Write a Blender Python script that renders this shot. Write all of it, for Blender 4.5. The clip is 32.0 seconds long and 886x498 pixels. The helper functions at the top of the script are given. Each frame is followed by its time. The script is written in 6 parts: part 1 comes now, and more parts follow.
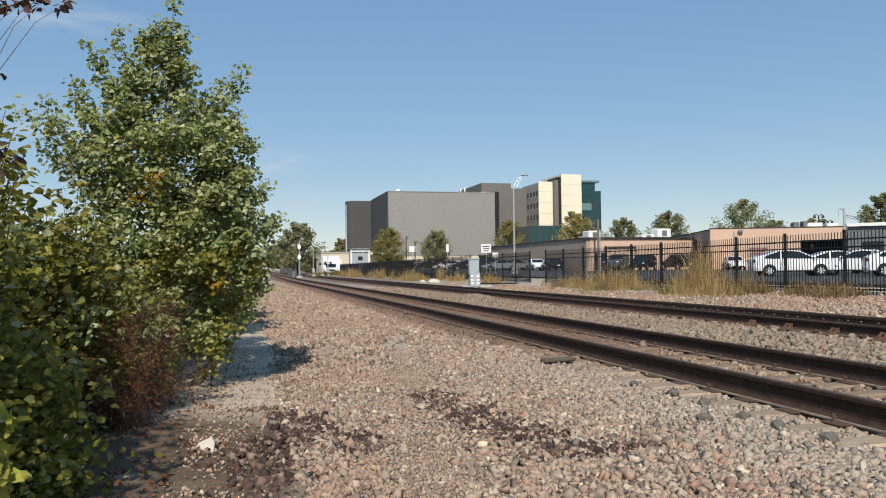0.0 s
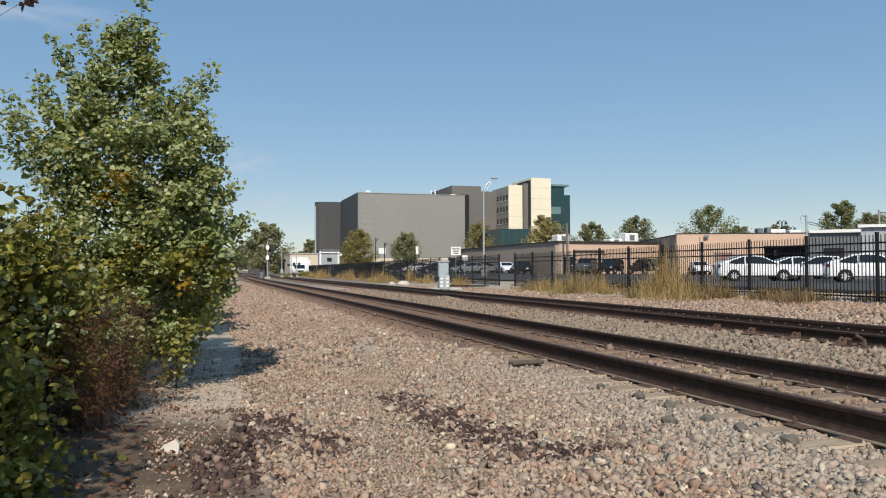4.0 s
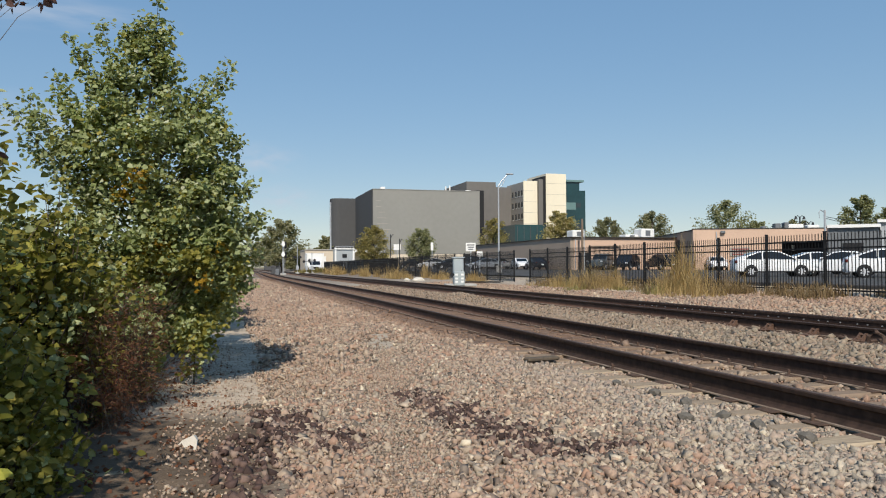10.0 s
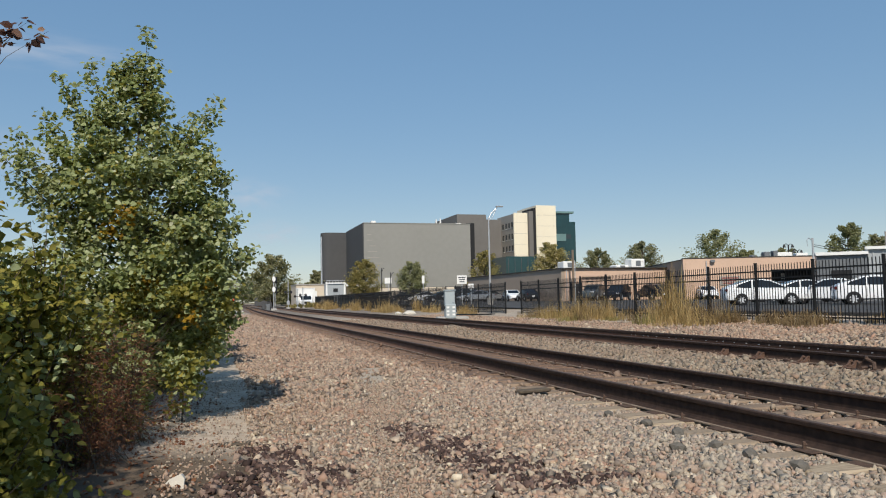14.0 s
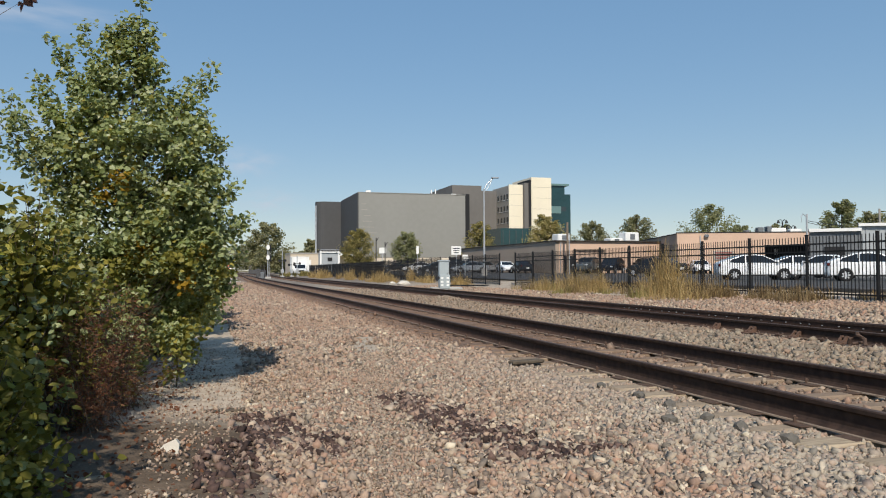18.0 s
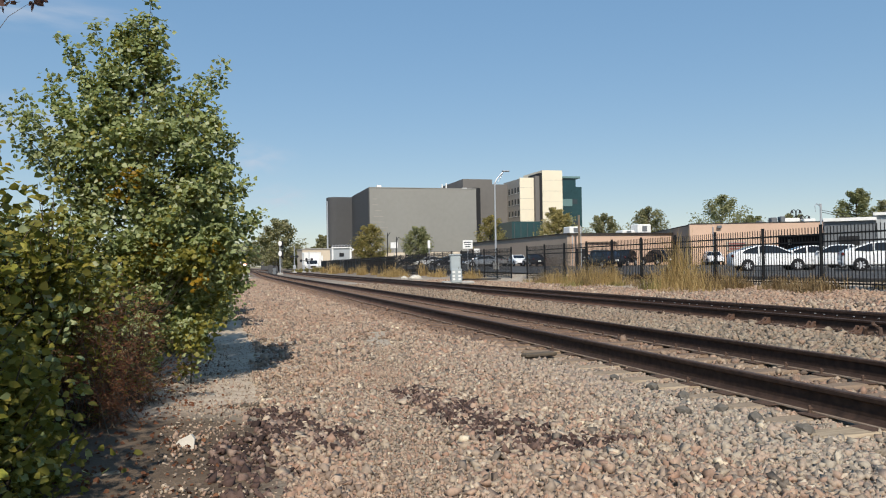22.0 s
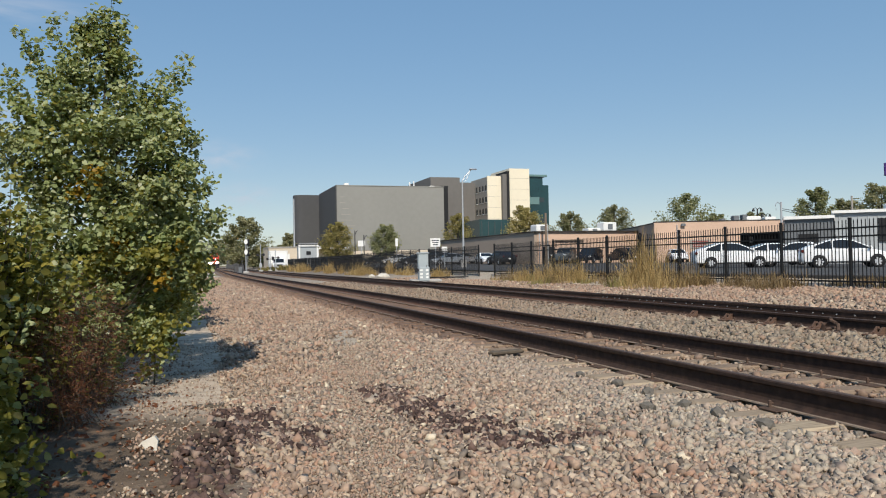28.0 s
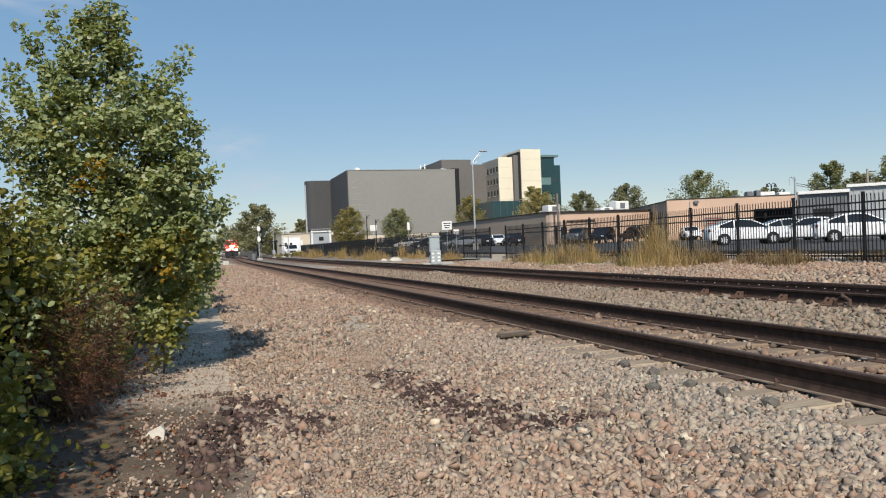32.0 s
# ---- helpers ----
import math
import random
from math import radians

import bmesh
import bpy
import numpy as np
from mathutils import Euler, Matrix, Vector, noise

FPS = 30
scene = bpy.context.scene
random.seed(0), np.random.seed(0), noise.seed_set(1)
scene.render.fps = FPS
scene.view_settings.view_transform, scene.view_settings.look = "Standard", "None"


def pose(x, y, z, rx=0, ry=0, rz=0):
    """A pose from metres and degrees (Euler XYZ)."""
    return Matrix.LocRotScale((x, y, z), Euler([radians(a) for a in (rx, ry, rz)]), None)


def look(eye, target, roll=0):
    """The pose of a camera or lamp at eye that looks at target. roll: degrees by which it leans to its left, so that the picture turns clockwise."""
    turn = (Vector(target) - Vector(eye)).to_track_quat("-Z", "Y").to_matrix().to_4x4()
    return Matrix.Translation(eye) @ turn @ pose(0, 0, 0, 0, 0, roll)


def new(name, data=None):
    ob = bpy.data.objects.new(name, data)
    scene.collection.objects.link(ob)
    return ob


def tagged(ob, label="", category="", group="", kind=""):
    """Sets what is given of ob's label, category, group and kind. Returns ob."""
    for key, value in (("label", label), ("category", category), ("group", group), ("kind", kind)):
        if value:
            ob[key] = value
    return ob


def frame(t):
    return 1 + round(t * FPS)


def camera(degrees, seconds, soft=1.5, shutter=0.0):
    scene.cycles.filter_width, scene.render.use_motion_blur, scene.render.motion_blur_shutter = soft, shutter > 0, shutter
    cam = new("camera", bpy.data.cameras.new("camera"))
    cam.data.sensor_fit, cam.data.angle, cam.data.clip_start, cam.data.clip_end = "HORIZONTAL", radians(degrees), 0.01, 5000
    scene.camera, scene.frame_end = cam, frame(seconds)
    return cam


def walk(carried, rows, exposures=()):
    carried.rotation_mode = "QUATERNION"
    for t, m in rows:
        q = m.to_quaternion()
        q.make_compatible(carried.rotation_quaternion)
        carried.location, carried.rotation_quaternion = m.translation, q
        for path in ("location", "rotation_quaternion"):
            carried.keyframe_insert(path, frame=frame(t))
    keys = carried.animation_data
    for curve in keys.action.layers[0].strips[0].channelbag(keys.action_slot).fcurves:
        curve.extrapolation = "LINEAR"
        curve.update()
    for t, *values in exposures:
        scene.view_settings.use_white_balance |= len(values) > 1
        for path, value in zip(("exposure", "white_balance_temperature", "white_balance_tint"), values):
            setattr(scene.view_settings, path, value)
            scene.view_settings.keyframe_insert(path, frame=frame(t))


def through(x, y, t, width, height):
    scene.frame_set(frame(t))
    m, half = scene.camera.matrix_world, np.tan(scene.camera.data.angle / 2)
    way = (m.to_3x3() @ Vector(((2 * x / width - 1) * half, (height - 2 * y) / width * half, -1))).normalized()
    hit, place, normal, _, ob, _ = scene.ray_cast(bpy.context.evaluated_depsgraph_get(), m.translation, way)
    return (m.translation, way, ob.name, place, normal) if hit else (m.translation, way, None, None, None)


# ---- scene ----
# ---- camera: stands on the gravel beside the track, held by hand ----
LENS = 60.7
EXPOSURE = 0.255
# the film camera's own slow drift in brightness
DRIFT = [(0.0, 0.0), (2.0, -0.04), (7.0, -0.06), (11.0, -0.07), (13.0, -0.14), (15.0, -0.16), (18.0, -0.09), (20.0, -0.04), (22.0, -0.02), (25.0, -0.03), (28.0, -0.07), (30.0, -0.08), (32.0, -0.05)]
PATH = [
    (0.0, 0.004, -0.001, 1.131, -14.89, 1.45, -0.68),
    (0.5, -0.001, -0.001, 1.132, -15.03, 1.65, -0.54),
    (1.0, -0.002, -0.000, 1.129, -15.23, 1.80, -0.45),
    (1.5, 0.004, -0.008, 1.131, -15.62, 1.90, -0.60),
    (2.0, 0.004, -0.003, 1.131, -16.15, 1.86, -0.64),
    (2.5, 0.008, -0.006, 1.131, -16.79, 1.79, -0.52),
    (4.5, 0.000, -0.005, 1.132, -17.19, 1.57, -0.15),
    (5.0, 0.007, -0.010, 1.132, -16.65, 1.61, -0.36),
    (5.5, 0.005, -0.011, 1.130, -16.30, 1.64, -0.51),
    (6.0, 0.008, -0.013, 1.131, -15.99, 1.74, -0.27),
    (6.5, 0.003, -0.014, 1.133, -15.82, 1.88, -0.29),
    (7.0, 0.004, -0.010, 1.131, -15.75, 2.00, -0.46),
    (7.5, 0.004, -0.004, 1.130, -15.82, 1.99, -0.08),
    (8.0, 0.000, -0.008, 1.130, -15.94, 1.89, 0.15),
    (8.5, 0.004, -0.007, 1.127, -16.07, 1.71, -0.00),
    (9.0, 0.002, 0.002, 1.128, -16.24, 1.39, -0.01),
    (9.5, 0.002, -0.003, 1.127, -16.31, 1.15, -0.04),
    (10.0, -0.002, -0.012, 1.136, -16.06, 1.31, -0.28),
    (10.5, 0.003, -0.017, 1.134, -15.87, 1.89, -0.81),
    (11.0, 0.003, -0.016, 1.136, -15.91, 2.49, -0.97),
    (11.5, 0.006, -0.022, 1.137, -16.05, 3.02, -1.04),
    (12.0, 0.003, -0.026, 1.139, -16.18, 3.46, -0.97),
    (12.5, 0.001, -0.019, 1.137, -16.34, 3.78, -0.65),
    (13.0, -0.001, -0.024, 1.135, -16.45, 3.90, -0.56),
    (13.5, 0.000, -0.024, 1.136, -16.55, 3.90, -0.81),
    (14.0, 0.015, -0.028, 1.133, -16.76, 3.79, -1.09),
    (14.5, 0.015, -0.018, 1.128, -17.12, 3.33, -1.28),
    (15.0, 0.008, -0.018, 1.131, -17.48, 2.78, -0.87),
    (15.5, 0.007, -0.014, 1.127, -17.69, 2.32, -0.48),
    (17.5, 0.004, -0.011, 1.129, -17.43, 1.57, -0.06),
    (18.0, 0.007, -0.006, 1.129, -17.15, 1.57, -0.26),
    (18.5, 0.005, 0.000, 1.126, -16.75, 1.60, -0.51),
    (19.0, 0.002, -0.001, 1.126, -15.93, 1.62, -0.74),
    (19.5, 0.003, 0.001, 1.125, -15.28, 1.66, -0.82),
    (20.0, 0.006, -0.008, 1.126, -15.11, 1.65, -1.03),
    (20.5, 0.009, -0.007, 1.124, -15.27, 1.54, -1.16),
    (21.0, 0.010, -0.005, 1.126, -15.62, 1.37, -1.29),
    (21.5, 0.011, 0.001, 1.124, -15.98, 1.23, -1.13),
    (22.0, 0.008, -0.007, 1.125, -16.28, 1.14, -0.90),
    (22.5, 0.011, -0.008, 1.124, -16.50, 1.11, -1.02),
    (23.0, 0.010, -0.010, 1.125, -16.66, 1.06, -1.06),
    (23.5, 0.009, -0.005, 1.125, -16.78, 1.05, -0.92),
    (24.0, 0.010, -0.001, 1.125, -16.86, 1.07, -0.70),
    (24.5, 0.012, -0.002, 1.125, -17.08, 1.06, -0.81),
    (25.0, 0.014, -0.004, 1.125, -17.44, 0.96, -0.90),
    (25.5, 0.015, -0.001, 1.126, -17.81, 0.89, -0.94),
    (27.5, 0.016, -0.006, 1.126, -18.64, 0.87, -0.97),
    (28.0, 0.014, -0.008, 1.127, -18.72, 0.95, -1.04),
    (28.5, 0.018, -0.006, 1.125, -18.71, 1.02, -1.24),
    (29.0, 0.017, -0.023, 1.127, -18.65, 1.00, -1.16),
    (29.5, 0.024, -0.013, 1.123, -18.75, 0.81, -1.51),
    (30.0, 0.042, -0.004, 1.130, -19.12, 0.30, -2.28),
    (30.5, 0.134, 0.002, 1.137, -18.94, -0.01, -2.30),
    (31.0, 0.176, -0.000, 1.140, -18.37, -0.14, -2.26),
    (31.5, 0.159, -0.005, 1.141, -17.83, -0.25, -2.51),
    (32.0, 0.095, -0.028, 1.142, -17.71, -0.33, -2.29),
]


def heading(yaw, pitch, roll):
    """yaw to the left of the track's direction, pitch up, roll as look() has it."""
    y, p = radians(yaw), radians(pitch)
    return Vector((-math.sin(y) * math.cos(p), math.cos(y) * math.cos(p), math.sin(p)))


cam = camera(LENS, 32.0, soft=1.1)
walk(cam, [(t, look((x, y, z), Vector((x, y, z)) + heading(yaw, pitch, 0), roll)) for t, x, y, z, yaw, pitch, roll in PATH],
     exposures=[(t, EXPOSURE + d) for t, d in DRIFT])

# ---- daylight ----
SUN_FROM = Vector((-0.27, -0.96, 0)).normalized()
SUN_HIGH = radians(42)
world = bpy.data.worlds.new("sky")
scene.world = world
world.use_nodes = True
wn = world.node_tree.nodes
SKY = 0.278
sky = wn.new("ShaderNodeTexSky")
sky.sky_type, sky.sun_disc = "NISHITA", False
sky.sun_elevation, sky.sun_rotation = SUN_HIGH, math.atan2(SUN_FROM.x, SUN_FROM.y)
sky.altitude, sky.air_density, sky.dust_density, sky.ozone_density = 300, 1.0, 0.15, 4.2
soften = wn.new("ShaderNodeGamma")
soften.inputs[1].default_value = 0.38
world.node_tree.links.new(sky.outputs[0], soften.inputs[0])
tone = wn.new("ShaderNodeHueSaturation")
tone.inputs["Hue"].default_value = 0.503
tone.inputs["Saturation"].default_value = 1.84
world.node_tree.links.new(soften.outputs[0], tone.inputs["Color"])
world.node_tree.links.new(tone.outputs[0], wn["Background"].inputs[0])
wn["Background"].inputs[1].default_value = SKY
sun = new("sun", bpy.data.lights.new("sun", "SUN"))
sun.data.energy, sun.data.angle, sun.data.color = 3.95, radians(0.5), (1.0, 0.93, 0.82)
sun.matrix_world = look((0, 0, 50), Vector((0, 0, 50)) - (SUN_FROM * math.cos(SUN_HIGH) + Vector((0, 0, math.sin(SUN_HIGH)))))


# ---- materials ----
class Nodes:
    def __init__(self, name, rough=0.7, metal=0.0, spec=0.5):
        self.mat = bpy.data.materials.new(name)
        self.mat.use_nodes = True
        self.t = self.mat.node_tree
        self.n = self.t.nodes
        self.bsdf = self.n["Principled BSDF"]
        self.bsdf.inputs["Roughness"].default_value = rough
        self.bsdf.inputs["Metallic"].default_value = metal
        self.bsdf.inputs["Specular IOR Level"].default_value = spec

    def link(self, a, b):
        self.t.links.new(a, b)

    def pos(self):
        return self.n.new("ShaderNodeNewGeometry").outputs["Position"]

    def obj(self):
        return self.n.new("ShaderNodeTexCoord").outputs["Object"]

    def noise(self, scale, vec=None, detail=4.0, out="Fac"):
        a = self.n.new("ShaderNodeTexNoise")
        a.inputs["Scale"].default_value, a.inputs["Detail"].default_value = scale, detail
        if vec:
            self.link(vec, a.inputs["Vector"])
        return a.outputs[out]

    def voronoi(self, scale, vec=None, out="Color", feature="F1"):
        a = self.n.new("ShaderNodeTexVoronoi")
        a.feature = feature
        a.inputs["Scale"].default_value = scale
        if vec:
            self.link(vec, a.inputs["Vector"])
        return a.outputs[out]

    def ramp(self, fac, *stops):
        a = self.n.new("ShaderNodeValToRGB")
        e = a.color_ramp.elements
        while len(e) < len(stops):
            e.new(0.5)
        for el, (p, c) in zip(e, stops):
            el.position = p
            el.color = (*c, 1) if not isinstance(c, (int, float)) else (c, c, c, 1)
        self.link(fac, a.inputs[0])
        return a.outputs[0]

    def mix(self, fac, a, b, mode="MIX"):
        m = self.n.new("ShaderNodeMix")
        m.data_type, m.blend_type = "RGBA", mode
        for src, socket in ((fac, m.inputs[0]), (a, m.inputs[6]), (b, m.inputs[7])):
            if isinstance(src, (int, float)):
                socket.default_value = src
            elif isinstance(src, tuple):
                socket.default_value = (*src, 1)
            else:
                self.link(src, socket)
        return m.outputs[2]

    def maths(self, op, a, b=None, clamp=False):
        m = self.n.new("ShaderNodeMath")
        m.operation, m.use_clamp = op, clamp
        for src, socket in ((a, m.inputs[0]), (b, m.inputs[1])):
            if src is None:
                continue
            if isinstance(src, (int, float)):
                socket.default_value = src
            else:
                self.link(src, socket)
        return m.outputs[0]

    def xyz(self, vec):
        s = self.n.new("ShaderNodeSeparateXYZ")
        self.link(vec, s.inputs[0])
        return s.outputs

    def island(self):
        return self.n.new("ShaderNodeNewGeometry").outputs["Random Per Island"]

    def rand(self):
        return self.n.new("ShaderNodeObjectInfo").outputs["Random"]

    def color(self, c):
        s = self.bsdf.inputs["Base Color"]
        if isinstance(c, tuple):
            s.default_value = (*c, 1)
        else:
            self.link(c, s)
        return self

    def bump(self, height, strength=0.3, distance=0.02):
        b = self.n.new("ShaderNodeBump")
        b.inputs["Strength"].default_value, b.inputs["Distance"].default_value = strength, distance
        self.link(height, b.inputs["Height"])
        self.link(b.outputs[0], self.bsdf.inputs["Normal"])
        return self

    def done(self):
        return self.mat


def plain(name, c, rough=0.6, metal=0.0, vary=0.25, scale=6.0, bump=0.1, spec=0.4):
    """A painted or moulded surface with faint dirt at two scales."""
    m = Nodes(name, rough, metal, spec)
    p = m.obj()
    big, fine = m.noise(scale, p, 5), m.noise(scale * 14, p, 3)
    f = m.mix(0.4, big, fine)
    dark = tuple(v * (1 - vary) for v in c)
    lite = tuple(min(1, v * (1 + vary * 0.6)) for v in c)
    m.color(m.ramp(f, (0.3, dark), (0.7, lite)))
    m.bump(fine, bump, 0.004)
    return m.done()


def leaf_material(name, stops, gloss=0.5, through=0.42, lit=(0.26, 0.28, 0.03)):
    m = Nodes(name, gloss, 0, 0.22)
    c = m.ramp(m.island(), *stops)
    c = m.mix(0.25, c, m.ramp(m.noise(3, m.pos()), (0.3, stops[0][1]), (0.7, stops[-1][1])))
    m.color(c)
    tr = m.n.new("ShaderNodeBsdfTranslucent")
    m.link(m.mix(0.5, c, lit), tr.inputs[0])
    mx = m.n.new("ShaderNodeMixShader")
    mx.inputs[0].default_value = through
    m.link(m.bsdf.outputs[0], mx.inputs[1])
    m.link(tr.outputs[0], mx.inputs[2])
    m.link(mx.outputs[0], m.n["Material Output"].inputs[0])
    return m.done()


def glow(name, c, strength):
    m = Nodes(name)
    m.bsdf.inputs["Emission Color"].default_value = (*c, 1)
    m.bsdf.inputs["Emission Strength"].default_value = strength
    m.color(c)
    return m.done()


def ground_material():
    """Sandy trodden path, pink-grey ballast, rust-brown track bed, by the distance from the track."""
    m = Nodes("gravel_ground", 0.95, 0, 0.15)
    p = m.pos()
    x, y, z = m.xyz(p)[:3]
    wob = m.maths("ADD", x, m.maths("MULTIPLY", m.maths("SUBTRACT", m.noise(0.8, p, 5), 0.5), 1.6))
    cells = m.voronoi(34, p)
    cell = m.xyz(cells)[0]
    pebble = m.ramp(cell, (0.0, (0.20, 0.16, 0.125)), (0.3, (0.31, 0.25, 0.19)), (0.6, (0.40, 0.31, 0.235)), (0.85, (0.45, 0.38, 0.295)), (1.0, (0.52, 0.455, 0.37)))
    fines = m.ramp(m.noise(60, p, 3), (0.3, (0.34, 0.285, 0.22)), (0.7, (0.49, 0.42, 0.33)))
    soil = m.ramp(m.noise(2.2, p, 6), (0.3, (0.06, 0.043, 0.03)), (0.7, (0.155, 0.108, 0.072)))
    rust = m.ramp(m.noise(5, p, 6), (0.3, (0.105, 0.062, 0.043)), (0.7, (0.21, 0.13, 0.09)))
    base = m.mix(m.ramp(m.noise(1.3, p, 5), (0.42, 0.0), (0.6, 1.0)), pebble, fines)
    trod = m.maths("ABSOLUTE", m.maths("SUBTRACT", m.maths("SUBTRACT", wob, 0.25), m.maths("MULTIPLY", y, 0.178)))
    base = m.mix(m.maths("MULTIPLY", m.maths("SUBTRACT", 1.0, m.maths("MULTIPLY", trod, 1.5), True), 0.8), base, fines)
    reach = m.maths("ADD", 0.85, m.maths("MULTIPLY", m.maths("SUBTRACT", y, 7.5), 0.22, True))
    band = m.maths("MULTIPLY", m.maths("SUBTRACT", reach, m.maths("ABSOLUTE", m.maths("SUBTRACT", wob, 4.98))), 2.2, True)
    c = m.mix(m.maths("MULTIPLY", band, 0.85), base, rust)
    sandy = m.ramp(m.noise(7, p, 6), (0.3, (0.38, 0.305, 0.23)), (0.7, (0.58, 0.475, 0.37)))
    fore = m.maths("MULTIPLY", m.maths("SUBTRACT", 6.9, m.maths("ADD", y, m.maths("MULTIPLY", m.noise(1.7, p, 4), 0.8))), 1.4, True)
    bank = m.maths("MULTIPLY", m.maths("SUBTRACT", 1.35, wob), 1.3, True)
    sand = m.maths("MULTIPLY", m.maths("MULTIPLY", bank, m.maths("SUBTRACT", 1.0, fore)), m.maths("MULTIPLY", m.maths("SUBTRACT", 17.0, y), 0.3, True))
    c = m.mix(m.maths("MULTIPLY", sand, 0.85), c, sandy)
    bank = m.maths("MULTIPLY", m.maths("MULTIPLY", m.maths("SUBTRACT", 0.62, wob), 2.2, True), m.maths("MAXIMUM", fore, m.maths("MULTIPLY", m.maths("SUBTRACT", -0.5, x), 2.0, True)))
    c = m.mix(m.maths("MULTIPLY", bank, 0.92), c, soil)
    grimy = m.ramp(m.noise(0.9, p, 5), (0.3, (0.13, 0.105, 0.085)), (0.7, (0.24, 0.20, 0.165)))
    yard = m.maths("MULTIPLY", m.maths("MULTIPLY", m.maths("SUBTRACT", y, 42.0), 0.04, True), m.maths("MULTIPLY", m.maths("SUBTRACT", x, 3.5), 0.8, True))
    c = m.mix(m.maths("MULTIPLY", yard, 0.85), c, grimy)
    far = m.maths("MULTIPLY", m.maths("SUBTRACT", x, 17.5), 0.5, True)
    dry = m.ramp(m.noise(0.4, p, 6), (0.3, (0.13, 0.11, 0.055)), (0.7, (0.27, 0.22, 0.12)))
    c = m.mix(far, c, dry)
    m.color(c)
    h = m.maths("ADD", m.voronoi(55, p, "Distance"), m.noise(30, p, 5))
    m.bump(h, 0.5, 0.010)
    return m.done()


def stone_material(name, stops, dusty=0.3):
    m = Nodes(name, 0.9, 0, 0.2)
    p = m.pos()
    c = m.ramp(m.island(), *stops)
    c = m.mix(0.35, c, m.ramp(m.noise(70, p, 4), (0.3, (0.12, 0.10, 0.085)), (0.7, (0.50, 0.44, 0.38))), "OVERLAY")
    dust = m.ramp(m.noise(1.1, p, 5), (0.35, 0.0), (0.75, dusty))
    c = m.mix(dust, c, (0.40, 0.335, 0.255))
    pink = m.ramp(m.noise(0.35, p, 4), (0.42, 0.0), (0.62, 0.6 if dusty else 0.0))
    if dusty:
        pink = m.maths("ADD", pink, m.maths("MULTIPLY", m.maths("MULTIPLY", m.maths("SUBTRACT", m.xyz(p)[1], 7.0), 0.08, True), 0.45), True)
    c = m.mix(pink, c, m.mix(0.55, c, (0.375, 0.24, 0.165)))
    # iron dust lies on the stones beside and between the rails
    reach = m.maths("ADD", 0.85, m.maths("MULTIPLY", m.maths("SUBTRACT", m.xyz(p)[1], 7.5), 0.22, True))
    near_rail = m.maths("MULTIPLY", m.maths("SUBTRACT", reach, m.maths("ABSOLUTE", m.maths("SUBTRACT", m.xyz(p)[0], 4.98))), 2.4, True)
    between = m.maths("MULTIPLY", m.maths("SUBTRACT", 2.3, m.maths("ABSOLUTE", m.maths("SUBTRACT", m.xyz(p)[0], 8.2))), 1.5, True)
    c = m.mix(m.maths("MULTIPLY", between, 0.8 if dusty else 0.0), c, m.mix(0.6, c, (0.20, 0.168, 0.122)))
    # grey washed ballast lies along the near tie ends
    washed = m.maths("MULTIPLY", m.maths("SUBTRACT", 0.95, m.maths("ABSOLUTE", m.maths("SUBTRACT", m.xyz(p)[0], 3.55))), 1.4, True)
    washed = m.maths("MULTIPLY", washed, m.maths("MULTIPLY", m.maths("SUBTRACT", 10.0, m.xyz(p)[1]), 0.4, True))
    c = m.mix(m.maths("MULTIPLY", washed, 0.5 if dusty else 0.0), c, m.mix(0.6, c, (0.37, 0.35, 0.30)))
    along = m.maths("ADD", 0.35, m.maths("MULTIPLY", m.maths("MULTIPLY", m.maths("SUBTRACT", m.xyz(p)[1], 7.0), 0.2, True), 0.55))
    m.color(m.mix(m.maths("MULTIPLY", near_rail, along), c, m.mix(0.78, c, (0.19, 0.115, 0.078))))
    m.bump(m.noise(120, p, 3), 0.35, 0.004)
    return m.done()


